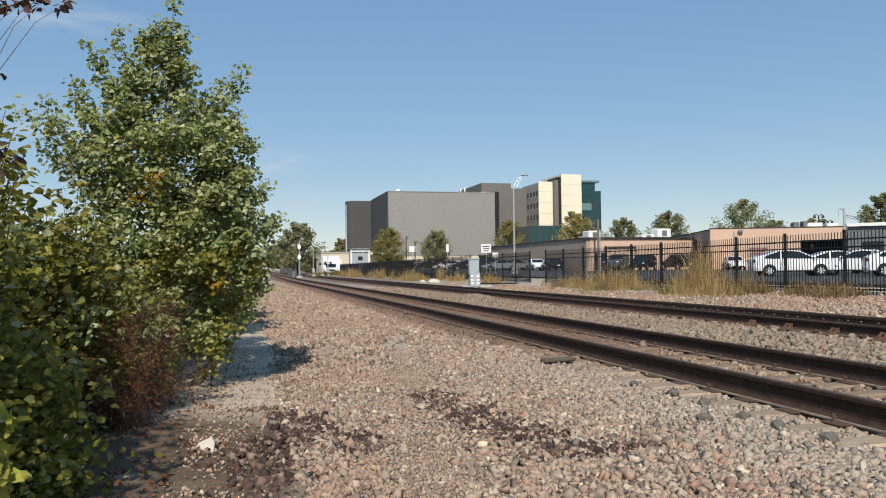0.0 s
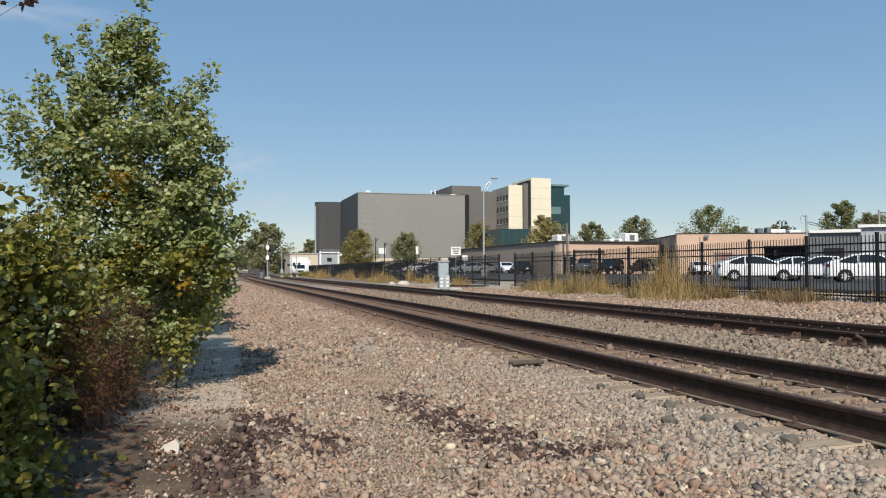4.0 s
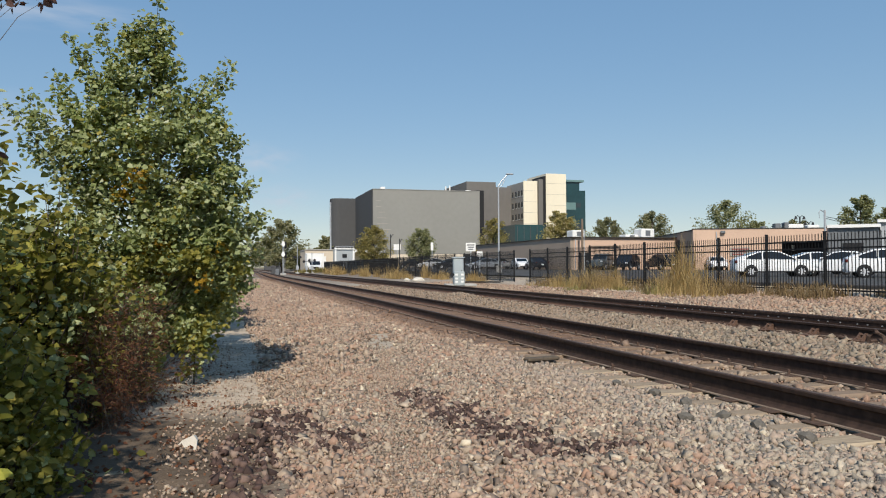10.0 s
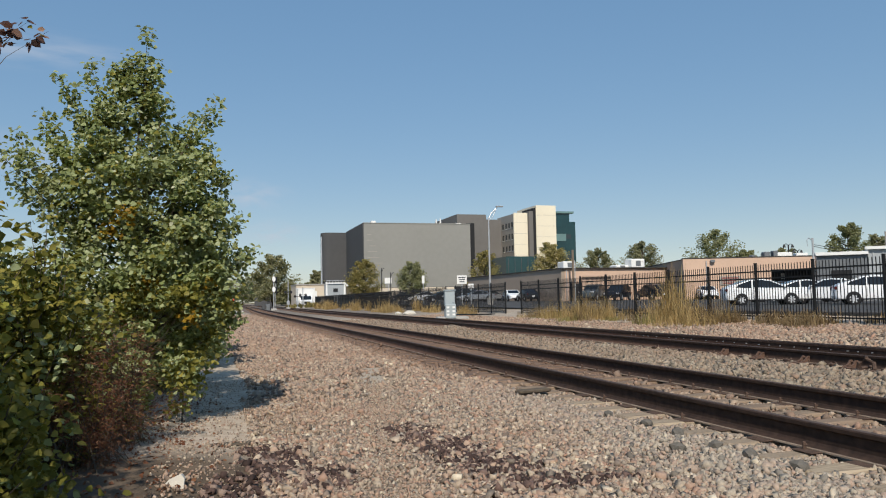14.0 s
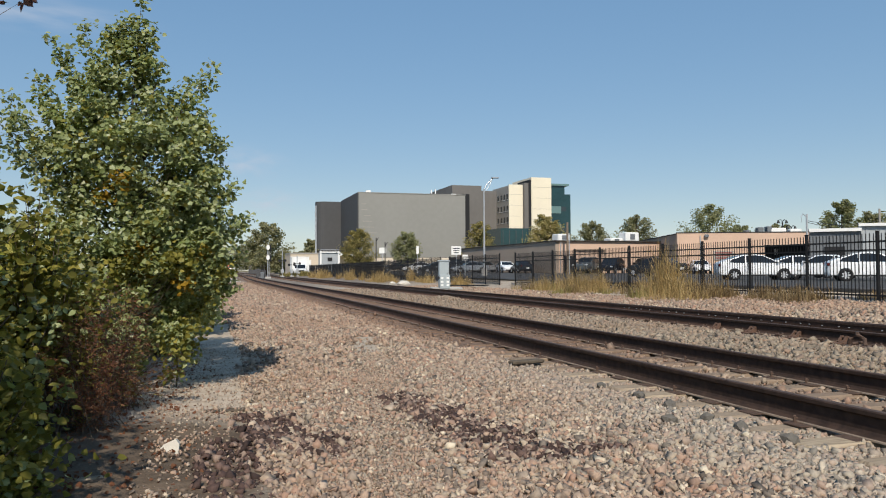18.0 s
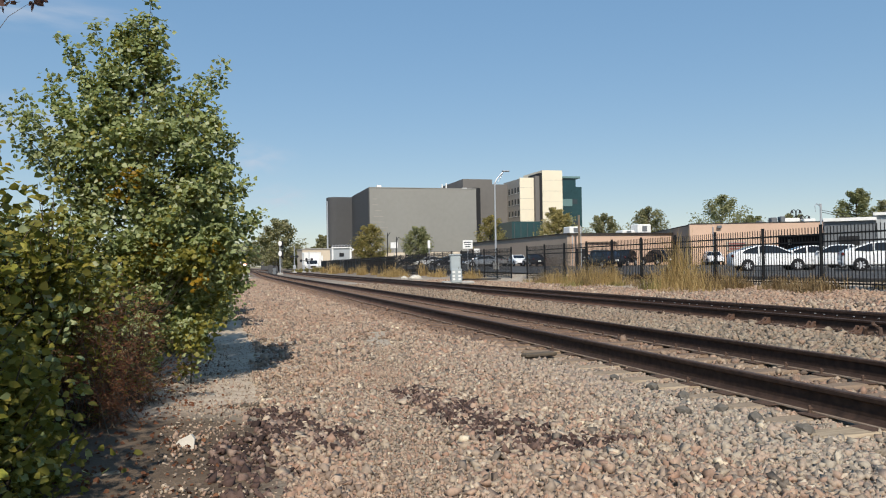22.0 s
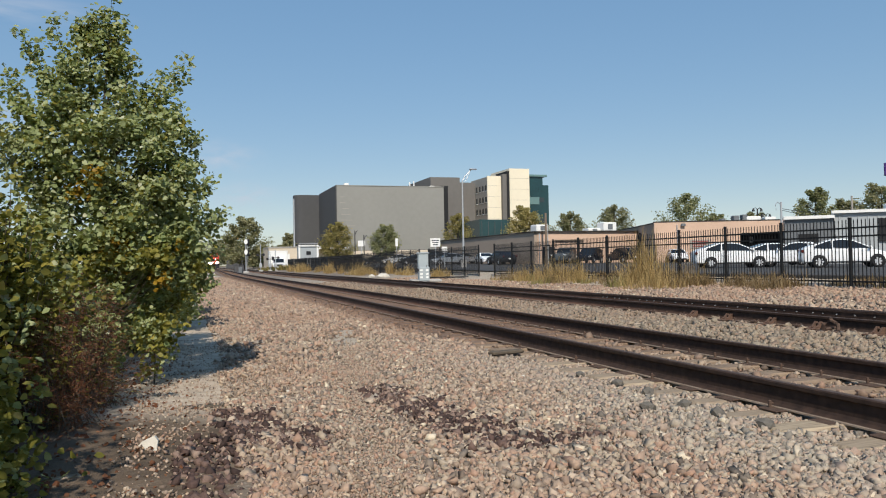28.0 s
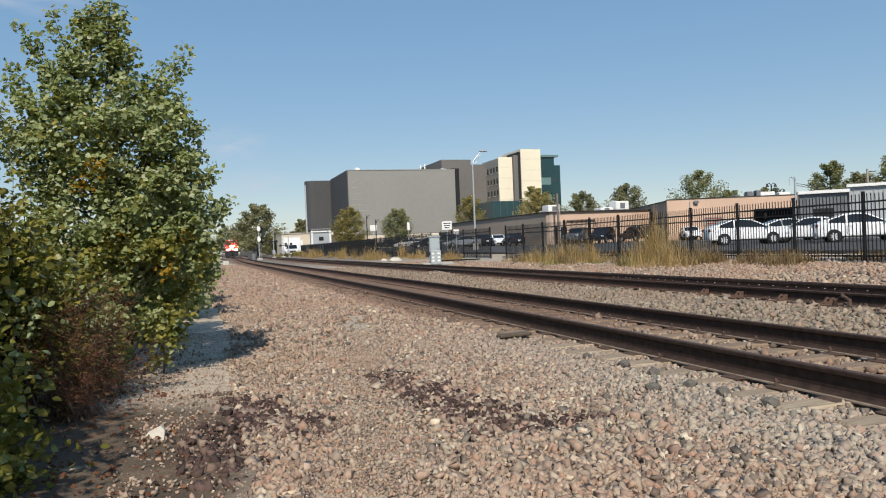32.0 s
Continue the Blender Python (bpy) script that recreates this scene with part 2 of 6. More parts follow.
MAT = {
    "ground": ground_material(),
    "ballast": stone_material("ballast_stone", [(0.0, (0.10, 0.082, 0.070)), (0.14, (0.20, 0.172, 0.145)), (0.28, (0.43, 0.26, 0.185)), (0.42, (0.31, 0.27, 0.22)), (0.58, (0.50, 0.345, 0.255)), (0.72, (0.40, 0.345, 0.27)), (0.86, (0.48, 0.395, 0.30)), (0.96, (0.56, 0.475, 0.375)), (1.0, (0.72, 0.64, 0.52))]),
    "dark_stone": stone_material("oily_stone", [(0.0, (0.05, 0.034, 0.030)), (0.5, (0.10, 0.065, 0.057)), (0.8, (0.20, 0.135, 0.112)), (1.0, (0.38, 0.29, 0.235))], 0.0),
    "white_stone": plain("pale_limestone", (0.60, 0.555, 0.48), 0.85, 0, 0.2, 9),
    "rail": None, "tie": None,
    "black_steel": plain("black_steel", (0.014, 0.0135, 0.014), 0.55, 0.0, 0.4, 4, 0.1, 0.25),
    "asphalt": plain("worn_asphalt", (0.070, 0.066, 0.062), 0.88, 0, 0.3, 0.4, 0.2, 0.3),
    "bark": plain("bark", (0.11, 0.085, 0.06), 0.9, 0, 0.45, 18, 0.5),
    "rubber": plain("tyre_rubber", (0.02, 0.02, 0.021), 0.85),
    "rim": plain("alloy_rim", (0.62, 0.62, 0.64), 0.35, 0.35, 0.1),
    "car_white": plain("white_car_paint", (0.80, 0.80, 0.81), 0.22, 0, 0.04, 2, 0.0, 0.6),
    "car_black": plain("black_car_paint", (0.012, 0.013, 0.018), 0.2, 0, 0.2, 2, 0.0, 0.6),
    "car_grey": plain("grey_car_paint", (0.13, 0.15, 0.16), 0.25, 0.3, 0.15, 2, 0.0, 0.6),
    "car_silver": plain("silver_car_paint", (0.42, 0.43, 0.45), 0.25, 0.5, 0.1, 2, 0.0, 0.6),
    "car_glass": plain("tinted_car_glass", (0.012, 0.015, 0.018), 0.06, 0, 0.1, 2, 0.0, 0.7),
    "chrome": plain("chrome", (0.6, 0.6, 0.62), 0.2, 1.0, 0.1),
    "red_lens": plain("red_lamp_lens", (0.10, 0.014, 0.012), 0.2, 0, 0.15),
    "clear_lens": plain("clear_lamp_lens", (0.6, 0.6, 0.6), 0.12, 0, 0.1),
    "galvanised": plain("galvanised_steel", (0.50, 0.51, 0.52), 0.45, 0.5, 0.15, 3),
    "cabinet": plain("silver_cabinet_paint", (0.38, 0.42, 0.43), 0.45, 0.1, 0.1, 3),
    "white_paint": plain("white_paint", (0.78, 0.77, 0.74), 0.6, 0, 0.08, 2),
    "sign_text": plain("dark_sign_print", (0.05, 0.05, 0.06), 0.7),
    "window": plain("dark_window_glass", (0.03, 0.04, 0.045), 0.08, 0, 0.2, 0.5, 0.0, 0.7),
    "grey_clad": plain("grey_cladding", (0.26, 0.255, 0.235), 0.8, 0, 0.10, 0.06, 0.1),
    "dark_clad": plain("dark_grey_cladding", (0.075, 0.075, 0.077), 0.8, 0, 0.12, 0.06, 0.1),
    "brown_clad": plain("taupe_cladding", (0.155, 0.145, 0.135), 0.8, 0, 0.12, 0.06, 0.1),
    "cream_panel": plain("cream_panel", (0.80, 0.72, 0.56), 0.7, 0, 0.06, 0.08, 0.1),
    "pale_wall": plain("pale_grey_wall", (0.36, 0.33, 0.29), 0.75, 0, 0.1, 0.08),
    "teal_glass": plain("teal_curtain_glass", (0.014, 0.048, 0.053), 0.15, 0.1, 0.3, 0.12, 0.0, 0.7),
    "teal_band": plain("pale_teal_band", (0.13, 0.22, 0.22), 0.5, 0, 0.15, 0.2),
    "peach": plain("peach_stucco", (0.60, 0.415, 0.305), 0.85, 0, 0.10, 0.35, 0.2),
    # peach darkened: the shade on left-facing walls is put into the colour
    "peach_shaded": plain("shaded_peach_stucco", (0.36, 0.285, 0.225), 0.85, 0, 0.12, 0.35, 0.2),
    "roof_felt": plain("dark_roof_edge", (0.05, 0.045, 0.04), 0.8),
    "shed_grey": plain("grey_metal_siding", (0.17, 0.18, 0.19), 0.5, 0.2, 0.15, 0.5),
    "shed_pale": plain("pale_metal_siding", (0.40, 0.42, 0.43), 0.5, 0.2, 0.12, 0.5),
    "beige_wall": plain("beige_wall", (0.60, 0.51, 0.40), 0.85, 0, 0.1, 0.4),
    "dark_void": plain("dark_interior", (0.02, 0.02, 0.022), 0.9),
    "mesh_screen": plain("black_privacy_screen", (0.022, 0.023, 0.026), 0.9, 0, 0.35, 0.9, 0.3),
    "wood": plain("weathered_wood_pole", (0.20, 0.15, 0.11), 0.9, 0, 0.3, 3, 0.3),
    "loco_red": plain("red_locomotive_paint", (0.50, 0.055, 0.03), 0.45, 0, 0.2, 1.0),
    "loco_black": plain("black_locomotive_paint", (0.02, 0.02, 0.022), 0.6, 0, 0.3, 1.0),
    "headlight": glow("lit_headlight", (1.0, 0.97, 0.9), 60.0),
    "sign_purple": plain("dark_purple_sign", (0.05, 0.02, 0.13), 0.5),
    "sign_red": plain("faded_red_print", (0.34, 0.10, 0.085), 0.7),
    "concrete": plain("concrete", (0.42, 0.40, 0.37), 0.85, 0, 0.15, 1.0, 0.2),
}


def rail_material():
    m = Nodes("rusty_rail_steel", 0.75, 0.0, 0.2)
    p = m.pos()
    z = m.xyz(p)[2]
    rust = m.ramp(m.noise(14, p, 6), (0.3, (0.030, 0.020, 0.016)), (0.7, (0.066, 0.041, 0.031)))
    dust = m.ramp(m.noise(9, p, 4), (0.3, (0.24, 0.175, 0.13)), (0.7, (0.40, 0.315, 0.24)))
    low = m.maths("MULTIPLY", m.maths("SUBTRACT", 0.0055, z), 240.0, True)
    y = m.xyz(p)[1]
    caked = m.maths("MULTIPLY", m.maths("MULTIPLY", m.maths("SUBTRACT", 0.125, z), 30.0, True), m.maths("MULTIPLY", m.maths("SUBTRACT", y, 9.0), 0.1, True))
    rust = m.mix(m.maths("MULTIPLY", caked, 0.8), rust, m.ramp(m.noise(3, p, 5), (0.3, (0.11, 0.058, 0.040)), (0.7, (0.19, 0.108, 0.074))))
    c = m.mix(low, rust, dust)
    m.color(c)
    m.bump(m.noise(40, p, 4), 0.25, 0.004)
    return m.done()


def tie_material():
    m = Nodes("weathered_tie_wood", 0.9, 0, 0.2)
    p = m.obj()
    g = m.n.new("ShaderNodeMapping")
    g.inputs["Scale"].default_value = (1.5, 26, 26)
    m.link(p, g.inputs[0])
    grain = m.noise(2.0, g.outputs[0], 6)
    c = m.ramp(grain, (0.25, (0.16, 0.125, 0.085)), (0.5, (0.37, 0.29, 0.20)), (0.8, (0.52, 0.42, 0.30)))
    c = m.mix(m.maths("MULTIPLY", m.rand(), 0.5), c, (0.20, 0.15, 0.115))
    x = m.xyz(m.pos())[0]
    inside = m.maths("MULTIPLY", m.maths("SUBTRACT", m.maths("ADD", x, m.maths("MULTIPLY", m.noise(3, m.pos(), 5), 0.5)), 4.5), 6.0, True)
    y = m.xyz(m.pos())[1]
    along = m.maths("MULTIPLY", m.maths("SUBTRACT", m.maths("ADD", y, m.maths("MULTIPLY", m.noise(1.1, m.pos(), 4), 3.0)), 8.0), 0.22, True)
    iron = m.maths("MAXIMUM", m.maths("MULTIPLY", inside, m.maths("ADD", 0.42, m.maths("MULTIPLY", along, 0.46))), m.maths("MULTIPLY", along, 0.88))
    c = m.mix(iron, c, m.ramp(m.noise(6, m.pos(), 5), (0.3, (0.095, 0.054, 0.037)), (0.7, (0.20, 0.122, 0.084))))
    m.color(c)
    m.bump(grain, 0.5, 0.01)
    return m.done()


MAT["rail"], MAT["tie"] = rail_material(), tie_material()
MAT["rubble"] = plain("dark_grey_rubble", (0.14, 0.125, 0.105), 0.9, 0, 0.4, 14, 0.4)
MAT["rail_top"] = plain("worn_rail_head", (0.095, 0.066, 0.052), 0.7, 0.0, 0.3, 5, 0.1, 0.25)
MAT["brace_rust"] = plain("orange_rust", (0.13, 0.074, 0.05), 0.85, 0.0, 0.45, 16, 0.4)
MAT["rusty"] = plain("rusty_iron", (0.105, 0.066, 0.048), 0.85, 0.1, 0.4, 20, 0.4)
MAT["leaf_green"] = leaf_material("cottonwood_leaf", [(0.0, (0.16, 0.205, 0.06)), (0.4, (0.26, 0.315, 0.105)), (0.8, (0.37, 0.41, 0.165)), (0.95, (0.50, 0.53, 0.27)), (1.0, (0.74, 0.74, 0.53))], 0.42)
MAT["leaf_lime"] = leaf_material("pale_yellow_leaf", [(0.0, (0.30, 0.32, 0.05)), (0.6, (0.47, 0.46, 0.09)), (1.0, (0.60, 0.47, 0.12))], 0.5, 0.4, (0.4, 0.38, 0.05))
MAT["leaf_yellow"] = leaf_material("turned_leaf", [(0.0, (0.22, 0.12, 0.015)), (0.6, (0.40, 0.22, 0.02)), (1.0, (0.48, 0.34, 0.05))])
MAT["leaf_olive"] = leaf_material("olive_leaf", [(0.0, (0.085, 0.085, 0.018)), (0.45, (0.17, 0.165, 0.032)), (0.8, (0.29, 0.26, 0.055)), (1.0, (0.46, 0.38, 0.09))])
# dark purple imitates leaves against the light, colour fringe included
MAT["leaf_backlit"] = leaf_material("backlit_purple_leaf", [(0.0, (0.05, 0.035, 0.05)), (0.6, (0.12, 0.07, 0.06)), (1.0, (0.34, 0.20, 0.13))], 0.5, 0.3, (0.2, 0.09, 0.06))
MAT["leaf_brown"] = leaf_material("dead_leaf", [(0.0, (0.085, 0.035, 0.021)), (0.6, (0.18, 0.074, 0.039)), (1.0, (0.30, 0.15, 0.08))], 0.8, 0.3, (0.30, 0.10, 0.04))
# far leaves lightened: distance haze is mixed into their colour
MAT["leaf_far"] = leaf_material("hazy_far_tree_leaf", [(0.0, (0.19, 0.195, 0.11)), (0.6, (0.30, 0.29, 0.16)), (1.0, (0.40, 0.36, 0.21))], 0.6)
MAT["leaf_mid"] = leaf_material("bright_tree_leaf", [(0.0, (0.18, 0.195, 0.10)), (0.6, (0.29, 0.295, 0.15)), (1.0, (0.40, 0.38, 0.21))], 0.6)
MAT["leaf_gold"] = leaf_material("autumn_tree_leaf", [(0.0, (0.25, 0.21, 0.08)), (0.6, (0.39, 0.32, 0.12)), (1.0, (0.51, 0.41, 0.18))], 0.6)
MAT["dry_grass"] = leaf_material("dry_grass_blade", [(0.0, (0.20, 0.13, 0.05)), (0.5, (0.40, 0.27, 0.105)), (1.0, (0.58, 0.43, 0.20))], 0.7, 0.3, (0.45, 0.30, 0.10))
MAT["straw_brown"] = leaf_material("matted_straw", [(0.0, (0.12, 0.075, 0.035)), (0.6, (0.24, 0.16, 0.08)), (1.0, (0.36, 0.27, 0.14))], 0.8, 0.2, (0.3, 0.2, 0.1))
MAT["green_grass"] = leaf_material("grass_blade", [(0.0, (0.13, 0.125, 0.04)), (0.5, (0.25, 0.215, 0.075)), (1.0, (0.40, 0.32, 0.13))], 0.7, 0.3, (0.33, 0.25, 0.08))


# ---- mesh building ----
class Mesh:
    """Collects vertices and faces; boxes, tubes and prisms are added to it."""

    def __init__(self):
        self.v, self.f = [], []

    def add(self, verts, faces):
        n = len(self.v)
        self.v += [tuple(p) for p in verts]
        self.f += [tuple(i + n for i in f) for f in faces]
        return self

    def box(self, c, s, turn=0.0, chamfer=0.0):
        """A box round the centre c with the sizes s, turned about z; its upright and top edges may be cut."""
        hx, hy, hz = s[0] / 2, s[1] / 2, s[2] / 2
        k = min(chamfer, hx * 0.9, hy * 0.9, hz * 0.9)
        co, si = math.cos(radians(turn)), math.sin(radians(turn))
        if k <= 0:
            loops = [(hx, hy, -hz), (hx, hy, hz)]
        else:
            loops = [(hx - k, hy - k, -hz), (hx, hy, -hz + k), (hx, hy, hz - k), (hx - k, hy - k, hz)]
        vs, fs = [], []
        for a, b, z in loops:
            q = min(k, a * 0.5, b * 0.5)
            ring = [(-a, -b), (a, -b), (a, b), (-a, b)] if k <= 0 else [(-a + q, -b), (a - q, -b), (a, -b + q), (a, b - q), (a - q, b), (-a + q, b), (-a, b - q), (-a, -b + q)]
            vs += [(c[0] + u * co - w * si, c[1] + u * si + w * co, c[2] + z) for u, w in ring]
        n = 4 if k <= 0 else 8
        for r in range(len(loops) - 1):
            fs += [(r * n + i, r * n + (i + 1) % n, (r + 1) * n + (i + 1) % n, (r + 1) * n + i) for i in range(n)]
        fs += [tuple(range(n - 1, -1, -1)), tuple(range((len(loops) - 1) * n, len(loops) * n))]
        return self.add(vs, fs)

    def tube(self, pts, radii, sides=8, caps=True):
        """A round bar through the points."""
        pts = [Vector(p) for p in pts]
        if not hasattr(radii, "__len__"):
            radii = [radii] * len(pts)
        radii = [float(r) for r in radii]
        vs, fs = [], []
        for i, p in enumerate(pts):
            d = (pts[min(i + 1, len(pts) - 1)] - pts[max(i - 1, 0)]).normalized()
            a = d.orthogonal().normalized() if abs(d.z) < 0.99 else Vector((1, 0, 0))
            b = d.cross(a).normalized()
            a = b.cross(d)
            vs += [p + radii[i] * (math.cos(k * math.tau / sides) * a + math.sin(k * math.tau / sides) * b) for k in range(sides)]
        for i in range(len(pts) - 1):
            fs += [(i * sides + k, i * sides + (k + 1) % sides, (i + 1) * sides + (k + 1) % sides, (i + 1) * sides + k) for k in range(sides)]
        if caps:
            fs += [tuple(range(sides - 1, -1, -1)), tuple(range((len(pts) - 1) * sides, len(pts) * sides))]
        return self.add(vs, fs)

    def prism(self, outline, y0, y1, axis="y"):
        """An outline in x and z drawn out along y (or, with axis x, in y and z along x; with z, in x and y along z)."""
        put = {"y": lambda a, b, d: (a, d, b), "x": lambda a, b, d: (d, a, b), "z": lambda a, b, d: (a, b, d)}[axis]
        n = len(outline)
        vs = [put(a, b, y0) for a, b in outline] + [put(a, b, y1) for a, b in outline]
        fs = [(i, (i + 1) % n, n + (i + 1) % n, n + i) for i in range(n)] + [tuple(range(n - 1, -1, -1)), tuple(range(n, 2 * n))]
        return self.add(vs, fs)

    def data(self, name, mat, smooth=False):
        me = bpy.data.meshes.new(name)
        me.from_pydata(self.v, [], self.f)
        me.materials.append(mat)
        bm = bmesh.new()
        bm.from_mesh(me)
        bmesh.ops.recalc_face_normals(bm, faces=bm.faces)
        bm.to_mesh(me)
        bm.free()
        if smooth:
            me.polygons.foreach_set("use_smooth", [True] * len(me.polygons))
        return me


def part(name, mesh, mat, parent=None, label="", smooth=False, place=None):
    """Links a mesh as one object, under a thing or part where one is given."""
    me = mesh if isinstance(mesh, bpy.types.Mesh) else mesh.data(name, MAT[mat] if isinstance(mat, str) else mat, smooth)
    ob = new(name, me)
    if parent:
        ob.parent = parent
    if place is not None:
        ob.matrix_basis = place
    if label:
        tagged(ob, label)
    return ob


def thing(name, label, category, group="", at=(0, 0, 0), turn=0.0):
    ob = new(name)
    ob.matrix_basis = pose(*at, 0, 0, turn)
    ob.empty_display_size = 0.2
    return tagged(ob, label, category, group)


def soup(name, verts, faces, mat, parent=None, smooth=False):
    """A mesh from arrays of corners and equal-sided faces, for many small pieces."""
    me = bpy.data.meshes.new(name)
    verts, faces = np.asarray(verts, np.float32), np.asarray(faces, np.int32)
    k = faces.shape[1]
    me.vertices.add(len(verts))
    me.vertices.foreach_set("co", verts.ravel())
    me.loops.add(faces.size)
    me.loops.foreach_set("vertex_index", faces.ravel())
    me.polygons.add(len(faces))
    me.polygons.foreach_set("loop_start", np.arange(0, faces.size, k, dtype=np.int32))
    me.polygons.foreach_set("loop_total", np.full(len(faces), k, np.int32))
    if smooth:
        me.polygons.foreach_set("use_smooth", np.ones(len(faces), bool))
    me.update()
    me.validate()
    me.materials.append(MAT[mat])
    ob = new(name, me)
    if parent:
        ob.parent = parent
    return ob


def leaves(name, places, size, mat, parent, rng, droop=0.5, shape=0.8, fold=0.25):
    """Folded pointed leaves, one at each place, facing about at random."""
    n = len(places)
    c = np.asarray(places, np.float32)
    s = size * rng.uniform(0.6, 1.25, (n, 1))
    az = rng.uniform(0, math.tau, n)
    tip = np.stack([np.cos(az), np.sin(az), rng.uniform(-1.0, 0.5, n) * droop - 0.25], 1)
    tip /= np.linalg.norm(tip, axis=1, keepdims=True)
    side = np.cross(tip, rng.normal(0, 1, (n, 3)) * 0.75 + [-0.25, -0.75, 0.8])
    side /= np.linalg.norm(side, axis=1, keepdims=True) + 1e-9
    up = np.cross(side, tip)
    w = shape * 0.5
    lift = fold * w * up
    v = np.stack([c, c + s * (0.5 * tip - 0.3 * lift), c + s * tip, c + s * (0.30 * tip + 0.95 * w * side + lift), c + s * (0.70 * tip + 0.66 * w * side + lift),
                  c + s * (0.30 * tip - 0.95 * w * side + lift), c + s * (0.70 * tip - 0.66 * w * side + lift)], 1)
    k = np.arange(n)[:, None] * 7
    f = np.concatenate([k + [0, 3, 4, 1], k + [1, 4, 2, 6], k + [0, 1, 6, 5]], 0)
    return soup(name, v.reshape(-1, 3), f, mat, parent)


def stones(name, places, sizes, mat, rng, flat=0.7, parent=None):
    """Broken stones: eight-cornered, uneven lumps."""
    n = len(places)
    base = np.array([(-1, -1, -1), (1, -1, -1), (1, 1, -1), (-1, 1, -1), (-1, -1, 1), (1, -1, 1), (1, 1, 1), (-1, 1, 1)], float) * 0.5
    v = base[None] * rng.uniform(0.55, 1.18, (n, 8, 1)) + rng.normal(0, 0.12, (n, 8, 3))
    v[:, 4:, :2] *= rng.uniform(0.5, 0.92, (n, 1, 1))
    v *= rng.uniform(0.55, 1.45, (n, 1, 3)) * np.array([1, 1, flat])
    q = rng.normal(0, 1, (n, 4)) * [1.2, 0.8, 0.8, 1.2]
    q /= np.linalg.norm(q, axis=1, keepdims=True)
    w, x, y, z = q.T
    r = np.stack([1 - 2 * (y * y + z * z), 2 * (x * y - z * w), 2 * (x * z + y * w), 2 * (x * y + z * w), 1 - 2 * (x * x + z * z), 2 * (y * z - x * w), 2 * (x * z - y * w), 2 * (y * z + x * w), 1 - 2 * (x * x + y * y)], 1).reshape(n, 3, 3)
    v = np.einsum("nij,nkj->nki", r, v) * np.asarray(sizes).reshape(n, 1, 1) + np.asarray(places)[:, None]
    quad = np.array([(0, 3, 2, 1), (4, 5, 6, 7), (0, 1, 5, 4), (1, 2, 6, 5), (2, 3, 7, 6), (3, 0, 4, 7)])
    f = (np.arange(n)[:, None, None] * 8 + quad[None]).reshape(-1, 4)
    ob = soup(name, v.reshape(-1, 3), f, mat, parent)
    return ob


# ---- ground ----
TRACKS = ((4.23, 5.735), (9.27, 10.775))
RAIL_TOP = 0.18
LOT = 0.45


def height(x, y):
    """The lie of the land: level beside the tracks, rising to the fence and the car park behind it."""
    x = np.asarray(x, float)
    h = np.interp(x, [-60, -4, -1.5, 0.2, 2.2, 3.5, 3.75, 6.2, 6.5, 7.5, 8.6, 8.8, 11.3, 11.6, 13, 16.6, 17.6, 19], [0.3, 0.12, 0.05, -0.03, -0.035, -0.03, -0.055, -0.055, -0.03, -0.05, -0.025, -0.055, -0.055, -0.01, 0.06, 0.20, LOT - 0.03, LOT - 0.03])
    fill = 0.026 * np.clip((np.asarray(y, float) - 8.0) / 4.0, 0, 1) * (np.abs(x - 4.95) < 1.3)
    return h + fill


def ground_sheet():
    xs = np.r_[[-3000, -900, -300, -120, -50, -25, -12], np.arange(-7, 19.01, 0.13), [22, 26, 30, 40, 60, 90, 140, 200, 300, 600, 1200, 3000]]
    ys = np.r_[[-1200, -400, -120, -40, -15, -6], np.arange(-2, 22, 0.13), np.arange(22, 60, 1.0), np.arange(60, 200, 8), [230, 300, 450, 700, 1100, 1800, 3200]]
    gx, gy = np.meshgrid(xs, ys)
    z = height(gx, gy)
    near = (np.abs(gx - 6) < 13.5) & (gy < 24)
    bumps = np.zeros_like(z)
    for j in range(gx.shape[0]):
        for i in range(gx.shape[1]):
            if near[j, i]:
                p = Vector((gx[j, i], gy[j, i], 0))
                bumps[j, i] = 0.022 * noise.noise(p * 1.3) + 0.012 * noise.noise(p * 4.1)
    calm = np.clip(np.minimum(np.abs(gx - 4.98), np.abs(gx - 10.02)) - 1.0, 0.25, 1)
    z = z + bumps * calm
    v = np.stack([gx, gy, z], -1).reshape(-1, 3)
    w = len(xs)
    a = (np.arange(len(ys) - 1)[:, None] * w + np.arange(w - 1)[None]).ravel()
    ob = soup("ground", v, np.stack([a, a + 1, a + w + 1, a + w], 1), "ground", smooth=True)
    return tagged(ob, "gravel and sandy soil beside the railway", "ground", kind="structure")


ground_sheet()


def lot_level(y):
    """The car park climbs gently away from its near end."""
    return LOT + 0.006 * max(0.0, min(y, 130) - 36)


